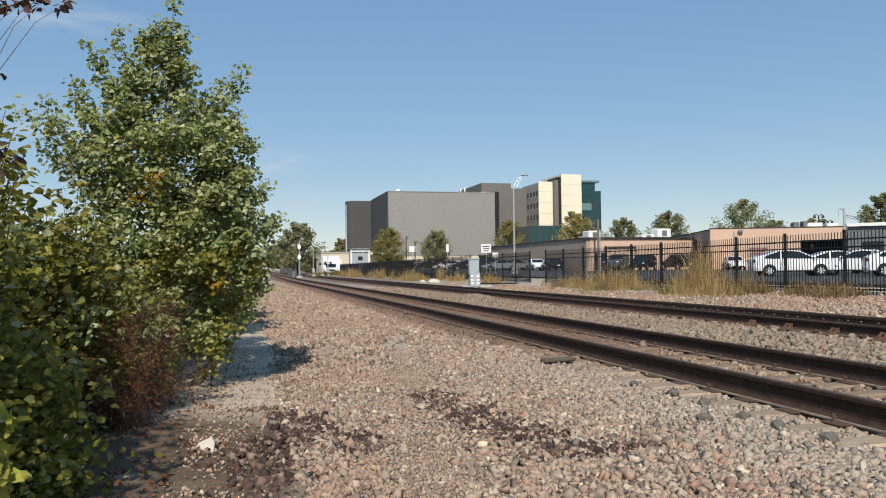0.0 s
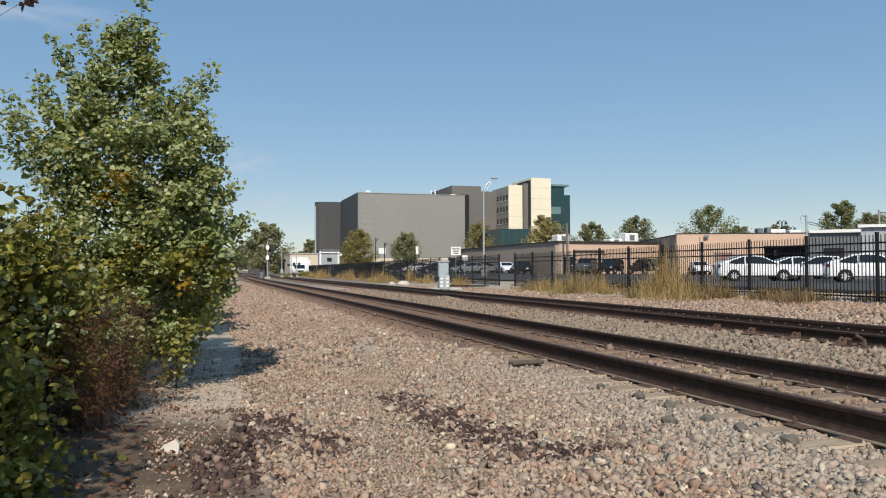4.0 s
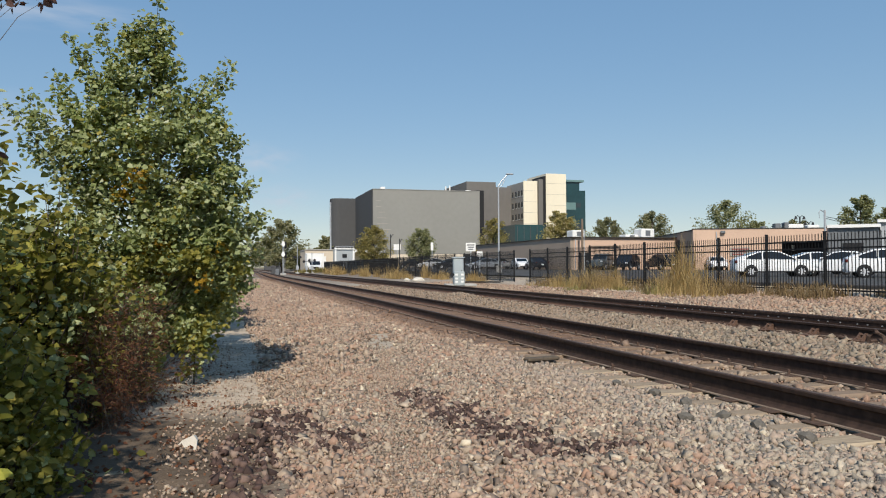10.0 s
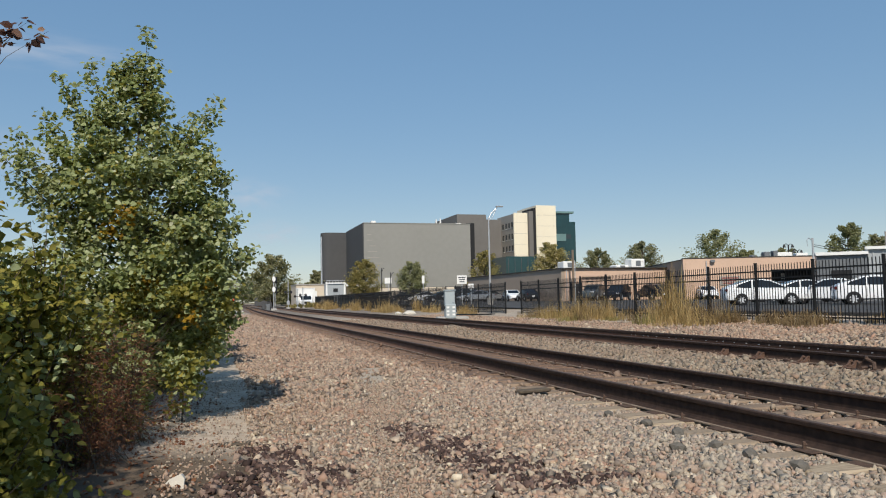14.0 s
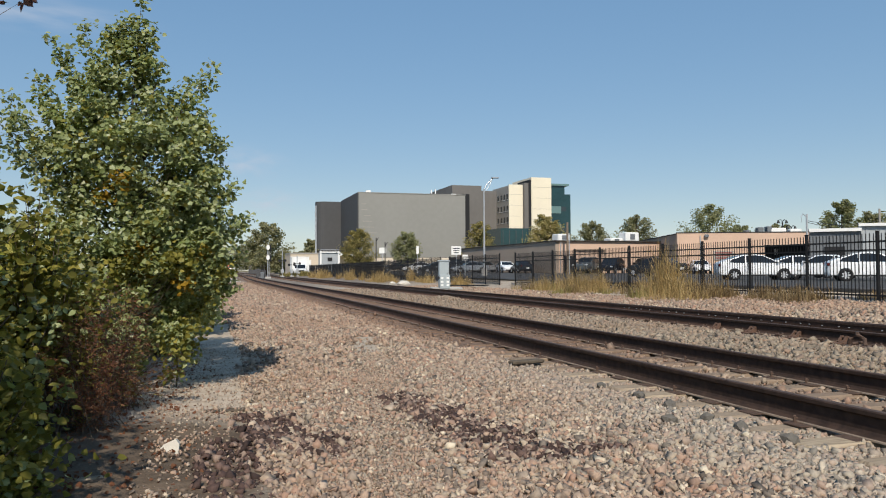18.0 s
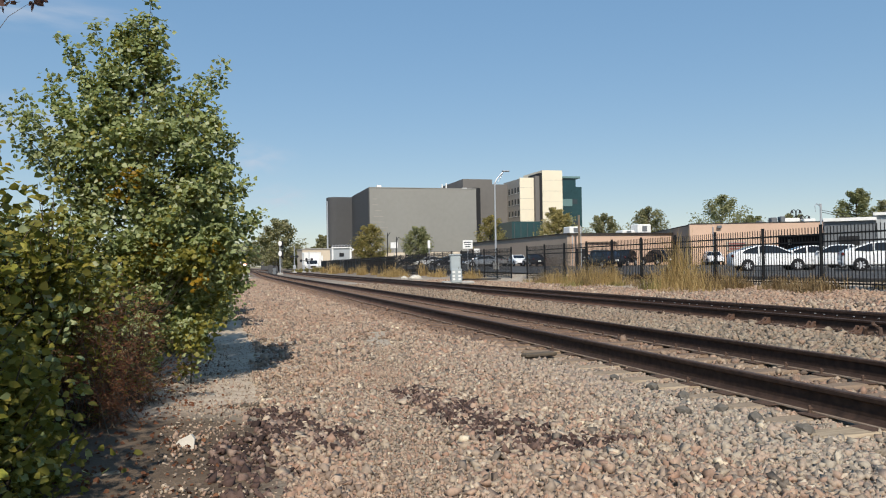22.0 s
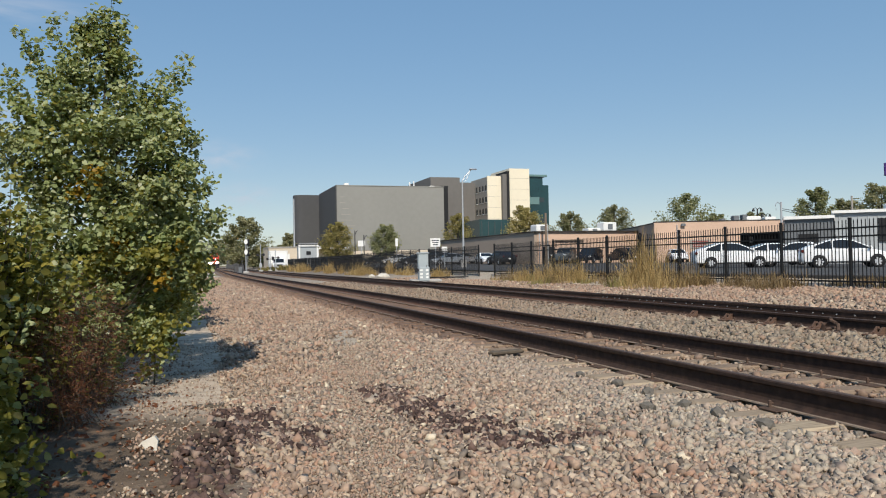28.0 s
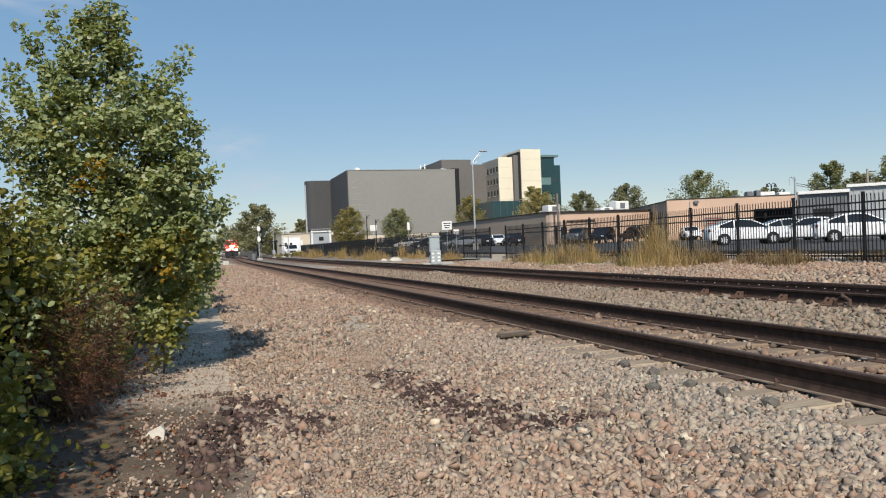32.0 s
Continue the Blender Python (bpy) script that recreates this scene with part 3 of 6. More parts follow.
def lot_sheet():
    m = Mesh()
    for y0, y1 in ((-30, 36), (36, 74), (74, 130), (130, 150)):
        a, b = lot_level(y0), lot_level(y1)
        m.add([(17.9, y0, a), (140, y0, a), (140, y1, b), (17.9, y1, b)], [(0, 1, 2, 3)])
    tagged(part("parking_lot", m, "asphalt"), "worn grey asphalt car park behind the fence", "car park", kind="structure")
    m = Mesh()
    for k in range(14):
        m.box((44, 22 + k * 2.7, lot_level(22 + k * 2.7) + 0.012), (5.0, 0.1, 0.006))
    tagged(part("parking_line", m, "white_paint"), "white painted parking bay lines on asphalt", "marking", kind="structure")
    m = Mesh().box((17.75, -2, LOT - 0.02), (0.18, 76, 0.22), 0, 0.03)
    tagged(part("kerb", m, "asphalt"), "low worn kerb along the car park", "kerb", kind="structure")
    m = Mesh()
    m.add([(-40, 150, 0.10), (17.9, 150, 0.10), (17.9, 158, 0.10), (-40, 158, 0.10)], [(0, 1, 2, 3)])
    tagged(part("road", m, "asphalt"), "asphalt road over the level crossing", "road", kind="structure")


lot_sheet()


# ---- railway tracks ----
def rail_outline(x):
    """A flat-bottomed rail, foot to head."""
    half = [(0.070, 0.0), (0.070, 0.012), (0.022, 0.032), (0.009, 0.050), (0.009, 0.142), (0.034, 0.158), (0.036, 0.184), (0.030, 0.192)]
    return [(x + a, b - 0.012) for a, b in half] + [(x - a, b - 0.012) for a, b in reversed(half)]


TIE = Mesh().box((0, 0, -0.085), (2.60, 0.23, 0.17), 0, 0.018).data("tie", MAT["tie"])
TIE_B = Mesh().box((0.03, 0, -0.085), (2.56, 0.21, 0.17), 0, 0.03).data("tie", MAT["tie"])
PLATE = Mesh().box((0, 0, 0.006), (0.34, 0.19, 0.012), 0, 0.004).data("tie_plate", MAT["rusty"])
spike = Mesh()
spike.box((-0.10, 0.045, 0.03), (0.024, 0.02, 0.06), 0, 0.006)
spike.box((-0.092, 0.045, 0.036), (0.04, 0.026, 0.014), 0, 0.005)
SPIKE = spike.data("rail_spike", MAT["rusty"])
clip = Mesh()
clip.tube([(-0.13, 0.05, 0.02), (-0.09, 0.05, 0.05), (-0.06, 0.0, 0.055), (-0.09, -0.05, 0.05), (-0.14, -0.05, 0.03)], 0.011, 6)
clip.box((-0.15, 0, 0.025), (0.05, 0.13, 0.04), 0, 0.01)
CLIP = clip.data("rail_clip", MAT["rusty"])


def bend(y):
    """Far down the track the line swings gently to the right."""
    u = max(0.0, min(1.0, (y - 62) / 128))
    return 2.25 * u * u * (3 - 2 * u)


STATIONS = (-12, 62, 78, 94, 110, 126, 142, 158, 174, 190, 480)


def rail_run(outline):
    m, n = Mesh(), len(outline)
    last = len(STATIONS) - 1
    vs = [(a + bend(y), y, b) for y in STATIONS for a, b in outline]
    fs = [(k * n + i, k * n + (i + 1) % n, (k + 1) * n + (i + 1) % n, (k + 1) * n + i) for k in range(last) for i in range(n)]
    return m.add(vs, fs + [tuple(range(n - 1, -1, -1)), tuple(range(last * n, (last + 1) * n))])


def railway_track(rails, number):
    mid = sum(rails) / 2
    track = thing("railway_track", "railway track of rusty rails on weathered wooden ties", "railway track", "railway tracks")
    for x in rails:
        rail = part("rail", rail_run(rail_outline(x)), "rail", track)
        part("rail_head", rail_run([(x - 0.020, 0.1795), (x + 0.022, 0.1795), (x + 0.020, 0.1815), (x - 0.018, 0.1815)]), "rail_top", rail, "worn bright running surface")
    rng = random.Random(11 + number)
    rest = Mesh()
    for k in range(-6, 640):
        y = 0.495 * k + 0.12 + rng.uniform(-0.03, 0.03)
        if y > 62:
            rest.box((mid + bend(y), y, -0.105), (2.6, 0.23, 0.17))
            continue
        drop = rng.uniform(-0.026, -0.012)
        ob = part("tie", TIE if rng.random() < 0.6 else TIE_B, "", track, place=pose(mid + rng.uniform(-0.05, 0.05), y, drop, 0, rng.uniform(-0.4, 0.4), rng.uniform(-1.2, 1.2)))
        if 1.5 < y < 26:
            for x in rails:
                plate = part("tie_plate", PLATE, "", ob, place=ob.matrix_basis.inverted() @ pose(x, y, -0.018))
                if y < 16 and (x != TRACKS[0][0] or k % 3 == 0):
                    part("rail_clip" if number == 2 and k % 2 else "rail_spike", CLIP if number == 2 and k % 2 else SPIKE, "", ob, place=ob.matrix_basis.inverted() @ pose(x, y, -0.012))
    tagged(part("far_tie", rest, "tie", track), kind="stuff")
    return track


track_near = railway_track(TRACKS[0], 1)
track_far = railway_track(TRACKS[1], 2)


def guard_rail():
    """The bolted inner rail beside the far running rail."""
    g = thing("guard_rail", "dark bolted guard rail lying beside the far rail", "rail", at=(TRACKS[1][1] - 0.16, 0, 0))
    part("bar", Mesh().prism([(-0.05, 0.012), (0.05, 0.012), (0.012, 0.04), (0.012, 0.13), (0.03, 0.14), (0.03, 0.178), (-0.03, 0.178), (-0.03, 0.14), (-0.012, 0.13), (-0.012, 0.04)], -4, 26), "rail", g)
    rng = random.Random(4)
    y = 5.0
    while y < 18:
        part("bolt", Mesh().tube([(-0.008, y, 0.095), (-0.042, y, 0.095)], 0.008, 6), "galvanised", g)
        y += rng.choice([0.22, 0.3, 0.38, 0.55])


guard_rail()


def switch_rail():
    """The closure rail that leaves the far track's nearer rail and curves across between the rails."""
    g = thing("switch_rail", "rusty closure rail curving between the far rails", "rail")
    ys = [18.5, 24, 30, 36, 42, 48, 54, 60]
    xs = [TRACKS[1][0] + 0.11 + 1.22 * ((y - 18.5) / 41.5) ** 1.6 for y in ys]
    section = rail_outline(0)
    n = len(section)
    vs = [(x + a, y, b - 0.004) for x, y in zip(xs, ys) for a, b in section]
    fs = [(k * n + i, k * n + (i + 1) % n, (k + 1) * n + (i + 1) % n, (k + 1) * n + i) for k in range(len(ys) - 1) for i in range(n)]
    part("bar", Mesh().add(vs, fs + [tuple(range(n - 1, -1, -1)), tuple(range((len(ys) - 1) * n, len(ys) * n))]), "rail", g)
    for y in (20.0, 22.5, 25.0, 28.0, 31.0):
        x = TRACKS[1][0] + 0.11 + 1.22 * ((y - 18.5) / 41.5) ** 1.6
        part("slide_plate", Mesh().box((x - 0.05, y, -0.008), (0.5, 0.2, 0.014), 0, 0.004), "rusty", g)


switch_rail()


def switch_clamp():
    g = thing("switch_clamp", "rusty iron switch clamp beside the far rail", "rail fitting", at=(9.0, 8.75, -0.03), turn=8)
    part("base", Mesh().box((0, 0, 0.02), (0.24, 0.34, 0.04), 0, 0.01), "rusty", g)
    part("arm", Mesh().tube([(0, -0.12, 0.04), (0.02, -0.1, 0.13), (0.0, 0.0, 0.19), (-0.02, 0.1, 0.13), (0, 0.14, 0.04)], 0.03, 8), "rusty", g)
    part("rod", Mesh().tube([(-0.1, 0.02, 0.06), (0.2, 0.02, 0.07)], 0.022, 8), "rusty", g)
    part("bolt", Mesh().tube([(0.0, 0.0, 0.18), (0.0, 0.0, 0.225)], 0.026, 6), "rusty", g)


switch_clamp()


def rail_braces():
    """Rusty cast braces bolted against the far track's nearer rail."""
    x = TRACKS[1][0]
    m = Mesh()
    m.prism([(-0.20, 0.0), (-0.03, 0.0), (-0.03, 0.14), (-0.06, 0.145), (-0.12, 0.06), (-0.20, 0.03)], -0.075, -0.035)
    m.prism([(-0.20, 0.0), (-0.03, 0.0), (-0.03, 0.14), (-0.06, 0.145), (-0.12, 0.06), (-0.20, 0.03)], 0.035, 0.075)
    m.box((-0.14, 0, 0.012), (0.30, 0.24, 0.024), 0, 0.006)
    m.box((-0.05, 0, 0.105), (0.05, 0.15, 0.03), 0, 0.008)
    m.tube([(-0.15, 0, 0.02), (-0.15, 0, 0.055)], 0.022, 6)
    brace = m.data("rail_brace", MAT["brace_rust"])
    for y in (12.2, 11.23, 10.17, 9.2, 8.1, 7.2):
        part("rail_brace", brace, "", track_far, place=pose(x, y, -0.012) @ Matrix.Diagonal((1, 0.9, 0.8, 1)))


rail_braces()


# ---- steel picket fence ----
FENCE_X, STEP = 16.6, 2.44
FENCE_TOP = 1.83


def fence_panel(tall, picket_gap=0.122):
    bars = []
    for z in (0.22, tall - 0.42, tall - 0.20):
        bars.append(Mesh().box((0, STEP / 2, z), (0.035, STEP - 0.07, 0.045)).data("rail", MAT["black_steel"]))
    picket = Mesh()
    picket.box((0, 0, (tall + 0.07) / 2), (0.018, 0.018, tall - 0.07))
    picket.add([(-0.011, -0.011, tall), (0.011, -0.011, tall), (0.011, 0.011, tall), (-0.011, 0.011, tall), (0, 0, tall + 0.03)], [(0, 1, 4), (1, 2, 4), (2, 3, 4), (3, 0, 4)])
    post = Mesh().box((0, 0, (tall + 0.06) / 2), (0.075, 0.075, tall + 0.06), 0, 0.006)
    post.box((0, 0, tall + 0.075), (0.09, 0.09, 0.03), 0, 0.01)
    return bars, picket.data("picket", MAT["black_steel"]), post.data("post", MAT["black_steel"])


BARS, PICKET, POST = fence_panel(FENCE_TOP)


def picket_fence():
    near = thing("picket_fence", "black steel picket fence with grass at its foot", "fence", at=(FENCE_X, 0, 0.185))
    far = thing("picket_fence", "black steel picket fence with a fabric screen", "fence", at=(FENCE_X, 0, 0.185))
    rest, singles = Mesh(), 0
    for k in range(-5, 47):
        fence = near if k < 9 else far
        y = 20.33 + STEP * k
        part("post", POST, "", fence, place=pose(0, y, -0.01))
        if k == 8 or k == 46:
            continue
        for bar in BARS:
            part("rail", bar, "", fence, place=pose(0, y, 0))
        for n in range(1, 20):
            if k < 8 or singles < 260:
                part("picket", PICKET, "", fence, place=pose(0, y + n * STEP / 20, 0))
                singles += k > 8
            elif k < 30:
                rest.box((0, y + n * STEP / 20, FENCE_TOP / 2), (0.016, 0.016, FENCE_TOP))
    tagged(part("far_picket", rest, "black_steel", far), kind="stuff")
    screen = thing("privacy_screen", "black fabric privacy screen tied to the far fence", "screen", at=(FENCE_X + 0.05, 0, 0.21))
    m = Mesh()
    for k in range(22, 46):
        y = 20.33 + STEP * k
        ripple = [(0.02 * math.sin(i * 1.7 + k), y + i * STEP / 6) for i in range(7)]
        m.add([(a, b, z) for a, b in ripple for z in (0.05, FENCE_TOP - 0.05)] + [(a + 0.01, b, z) for a, b in ripple for z in (0.05, FENCE_TOP - 0.05)],
              [(2 * i, 2 * i + 2, 2 * i + 3, 2 * i + 1) for i in range(6)] + [(14 + 2 * i, 14 + 2 * i + 1, 14 + 2 * i + 3, 14 + 2 * i + 2) for i in range(6)])
    part("fabric", m, "mesh_screen", screen)


picket_fence()


def fallen_panel():
    p = thing("fallen_fence_panel", "black fence panel fallen flat on the gravel", "fence panel", at=(14.6, 39.2, 0.20), turn=62)
    for z in (0.25, 1.4, 1.65):
        part("rail", Mesh().box((z, 1.2, 0.03), (0.045, 2.3, 0.035)), "black_steel", p)
    for n in range(19):
        part("picket", Mesh().box((0.92, 0.12 + n * 0.12, 0.055), (1.8, 0.022, 0.022)), "black_steel", p)


fallen_panel()


def back_fence():
    """The dark fence behind the bushes."""
    f = thing("picket_fence", "black steel fence half hidden behind the bushes", "fence", at=(-2.35, 0, 0.02))
    for k in range(0, 7):
        y = 2.0 + STEP * k
        part("post", POST, "", f, place=pose(0, y, 0.02))
        for bar in BARS:
            part("rail", bar, "", f, place=pose(0, y, 0.03))
        for n in range(1, 20):
            part("picket", PICKET, "", f, place=pose(0, y + n * STEP / 20, 0.03))
    f.scale = (1, 1, 0.72)


back_fence()


# ---- buildings ----
def wall_box(name, x0, x1, y0, y1, z1, mat, parent, z0=LOT, label=""):
    return part(name, Mesh().box(((x0 + x1) / 2, (y0 + y1) / 2, (z0 + z1) / 2), (x1 - x0, y1 - y0, z1 - z0)), mat, parent, label)


def grey_building():
    b = thing("office_building", "large windowless grey clad building, curved dark wing", "building")
    wall_box("front_wing", 38.1, 68.3, 200, 226, 21.9, "grey_clad", b)
    wall_box("front_coping", 38.0, 68.4, 199.9, 226.1, 22.1, "grey_clad", b, 21.9)
    # darker grey than the front wing: this face's shade is in the colour
    part("side_wall", Mesh().prism([(37.85, 200.3), (38.08, 200.0), (38.08, 227), (37.85, 227)], LOT, 21.98, "z"), "dark_clad", b, "side cladding, shade put into its dark grey")
    curve = [(30.9 + 2.5 * (1 - math.cos(a)), 231.5 - 2.5 * math.sin(a)) for a in [i * math.pi / 12 for i in range(7)]]
    part("rear_wing", Mesh().prism([(30.9, 233)] + curve + [(48, 229), (48, 233)], LOT, 21.95, "z"), "dark_clad", b, "dark grey curved wing")
    rng = random.Random(8)
    for k in range(9):
        w = rng.uniform(1.2, 4.2)
        part("panel_seam", Mesh().box((38.6 + w / 2 + rng.uniform(0, 1.2), 199.985, 6.5 + 1.55 * k), (w, 0.03, 0.14)), "pale_wall", b, "pale seam on the cladding")
    part("base_band", Mesh().box((55.5, 199.8, 4.2), (25, 0.5, 0.7)), "dark_void", b)
    part("roof_unit", Mesh().box((41.9, 206, 22.6), (1.3, 1.5, 1.2), 0, 0.1), "white_paint", b)
    part("roof_unit", Mesh().box((61.4, 206, 23.0), (0.35, 0.35, 2.2), 0, 0.1), "white_paint", b)
    part("roof_unit", Mesh().box((60.2, 206, 22.9), (0.35, 0.35, 1.9), 0, 0.1), "white_paint", b)
    wall_box("penthouse", 56.0, 68.2, 212, 215.9, 22.7, "brown_clad", b, 22.1)
    part("roof_unit", Mesh().box((67.0, 207, 22.5), (1.6, 1.5, 0.8), 0, 0.1), "white_paint", b)


grey_building()


def white_tower():
    b = thing("hospital_building", "tall building of cream panels, grey walls and teal glass", "building")
    # solid near-black block stands for the shade inside the gap
    wall_box("dark_recess", 68.45, 70.6, 203, 215.9, 22.6, "dark_void", b)
    wall_box("link_block", 69.65, 79.0, 216, 240, 26.6, "brown_clad", b)
    wall_box("link_wall", 79.05, 90.0, 224, 246, 26.0, "brown_clad", b)
    # greyer than the cream end: shade of the left face put into the colour
    part("window_wing", Mesh().box((89.0, 220.15, 13.6), (4.2, 14.0, 26.2)), "pale_wall", b)
    part("cream_end", Mesh().box((88.9, 212.9, 13.65), (4.5, 0.5, 26.5)), "cream_panel", b, "sunlit cream end wall")
    for k in range(6):
        for y in (214.6, 217.0, 219.5, 222.2, 225.0):
            w = part("window", Mesh().box((86.88, y, 5.6 + 3.55 * k), (0.10, 1.1, 1.7)), "window", b)
            part("window_frame", Mesh().box((86.86, y, 5.6 + 3.55 * k - 0.9), (0.16, 1.25, 0.12)), "white_paint", w)
    for k in range(1, 8):
        part("panel_joint", Mesh().box((88.9, 212.64, 3.3 * k + 0.8), (4.5, 0.03, 0.05)), "pale_wall", b)
    wall_box("grey_core", 91.2, 93.25, 211.5, 226, 27.4, "brown_clad", b)
    # raised near-black strip stands for the darkness of a slot
    wall_box("dark_slot", 92.55, 93.27, 211.2, 220, 28.3, "dark_void", b)
    wall_box("stair_tower", 93.3, 99.9, 211.0, 226, 29.1, "cream_panel", b, LOT, "sunlit cream stair tower")
    for k in range(1, 9):
        part("panel_joint", Mesh().box((96.6, 210.98, 3.3 * k - 0.3), (6.6, 0.03, 0.05)), "pale_wall", b)
    wall_box("glass_wing", 99.95, 107.9, 214.1, 240, 24.5, "teal_glass", b)
    wall_box("glass_wing_top", 99.95, 105.9, 214.1, 236, 27.1, "teal_glass", b, 24.5)
    part("roof_slab", Mesh().box((103.6, 224, 27.4), (7.2, 21, 0.6)), "teal_band", b)
    for k in range(7):
        for i in range(3):
            part("pane", Mesh().box((101.2 + 2.1 * i, 214.06, 3.4 + 3.3 * k), (1.9, 0.06, 1.4)), "window" if k % 2 else "teal_glass", b)
    for z in (14.2, 19.6):
        part("spandrel", Mesh().box((102.3, 214.02, z), (4.6, 0.1, 2.2)), "teal_band", b)
    low = wall_box("teal_annex", 71.0, 79.3, 180, 196, 11.7, "teal_glass", b, LOT, "low dark teal annex")
    for k in range(5):
        part("mullion", Mesh().box((71.6 + 1.8 * k, 179.97, 6.0), (0.12, 0.08, 10.5)), "dark_clad", low)


white_tower()


def low_building():
    """Single-storey peach stucco buildings beyond the car park."""
    b = thing("warehouse", "single-storey peach stucco warehouse with dark roof edge", "building", "warehouses")
    wall_box("side_wall", 35.6, 36.0, 74.25, 108, 4.15, "peach_shaded", b, LOT, "peach side wall with shade put into its colour")
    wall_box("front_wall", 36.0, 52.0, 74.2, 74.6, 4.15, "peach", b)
    wall_box("rear", 36.0, 52.0, 74.6, 108, 4.05, "peach_shaded", b)
    part("roof_edge", Mesh().box((43.8, 91, 4.2), (16.7, 34.2, 0.08)), "roof_felt", b)
    part("downpipe", Mesh().tube([(36.15, 74.1, LOT), (36.15, 74.1, 4.0)], 0.06, 8), "galvanised", b)
    part("pipe", Mesh().tube([(38.0, 74.05, 3.2), (41.4, 74.05, 3.2), (41.4, 74.05, 2.6)], 0.09, 8), "wood", b, "brown wall pipe")
    for x, z, w in ((37.3, 1.5, 1.4), (39.2, 1.2, 1.0)):
        part("door", Mesh().box((x, 74.17, z), (w, 0.08, 2 * (z - LOT))), "dark_void", b)
    for x, y, sx, sz in ((37.6, 77, 1.5, 0.8), (45.6, 76, 1.7, 1.0), (43.9, 76.5, 1.6, 0.35)):
        u = part("roof_unit", Mesh().box((x, y, 4.25 + sz / 2), (sx, 1.6, sz), 0, 0.08), "white_paint", b, "pale rooftop cooling unit")
        part("grille", Mesh().box((x, y - 0.82, 4.25 + sz / 2), (sx * 0.35, 0.05, sz * 0.6)), "shed_grey", u)
    c = thing("warehouse", "longer peach stucco warehouse with an open carport", "building", "warehouses", at=(45.75, 66.9, 0), turn=-21)
    wall_box("side_wall", 0.0, 0.4, 0.45, 24, 4.65, "peach_shaded", c, LOT, "peach side wall with shade put into its colour")
    wall_box("front_wall", 0.0, 8.7, 0.0, 0.4, 4.75, "peach", c)
    wall_box("lintel", 8.7, 16.9, 0.0, 0.4, 4.75, "peach", c, 3.5)
    wall_box("front_wall", 16.9, 17.4, 0.0, 0.4, 4.75, "peach", c)
    wall_box("rear", 0.45, 8.4, 0.4, 24, 4.6, "peach_shaded", c)
    # near-black wall: the carport's inner shade is painted on
    wall_box("carport_back", 8.4, 17.4, 5.0, 5.4, 4.6, "dark_void", c)
    wall_box("carport_roof", 8.4, 17.4, 0.4, 5.0, 4.6, "roof_felt", c, 4.4)
    part("roof_edge", Mesh().box((8.7, 0.16, 4.8), (17.5, 0.4, 0.1)), "roof_felt", c)
    part("roof_edge", Mesh().box((0.2, 12.3, 4.7), (0.5, 23.6, 0.1)), "roof_felt", c)
    part("downpipe", Mesh().tube([(2.3, -0.08, LOT), (2.3, -0.08, 4.5)], 0.06, 8), "galvanised", c)
    part("floodlight", Mesh().box((2.9, -0.2, 4.45), (0.45, 0.3, 0.3), 0, 0.05), "shed_grey", c)
    sign = part("wall_sign", Mesh().box((4.6, -0.06, 2.45), (2.0, 0.08, 0.9), 0, 0.02), "pale_wall", c, "pale wall sign with dull red bars")
    for k in range(3):
        part("printed_bar", Mesh().box((4.6 - 0.1 * k, -0.11, 2.72 - 0.26 * k), (1.7 - 0.3 * k, 0.02, 0.13)), "sign_red", sign)
    part("notice", Mesh().box((11.6, 4.9, 2.9), (0.35, 0.06, 0.6)), "white_paint", c)
    for x, sx, sz in ((9.6, 0.6, 0.8), (10.5, 0.5, 0.9), (11.4, 1.6, 0.7), (13.2, 1.2, 0.6), (8.2, 0.4, 0.5)):
        part("roof_unit", Mesh().box((x, 4, 4.7 + sz / 2), (sx, 1.0, sz), 0, 0.06), "white_paint" if sx > 0.7 else "shed_grey", c)
    d = thing("shed", "grey metal shed with bright white fascia", "shed", at=(50.95, 54.5, 0), turn=-40)
    wall_box("wall", 0, 3.9, 0, 2.5, 4.35, "shed_grey", d)
    part("fascia", Mesh().box((1.95, -0.1, 4.45), (4.1, 0.5, 0.26)), "white_paint", d)
    part("roof", Mesh().box((1.95, 1.2, 4.55), (4.1, 2.8, 0.1)), "white_paint", d)
    for i in range(4):
        part("rib", Mesh().box((0.5 + i, -0.03, 2.4), (0.1, 0.06, 4.0)), "shed_grey", d)
    part("door", Mesh().box((1.9, -0.05, 1.7), (1.6, 0.08, 2.6)), "dark_void", d)
    e = thing("shed", "pale ribbed metal shed with white roof edge", "shed", at=(54.0, 51.95, 0), turn=-40)
    wall_box("wall", 0, 18.0, 0, 9, 4.75, "shed_pale", e)
    part("fascia", Mesh().box((9, -0.1, 4.85), (18.4, 0.5, 0.25)), "white_paint", e)
    for i in range(24):
        part("rib", Mesh().box((0.4 + 0.75 * i, -0.03, 2.7), (0.09, 0.06, 4.2)), "shed_pale", e)
    part("roof_unit", Mesh().box((5.5, 3, 5.2), (2.2, 1.5, 0.7), 0, 0.1), "white_paint", e)
    part("sign", Mesh().box((5.2, -0.14, 3.2), (3.6, 0.1, 2.0)), "dark_void", e, "dark blue sign board")


low_building()


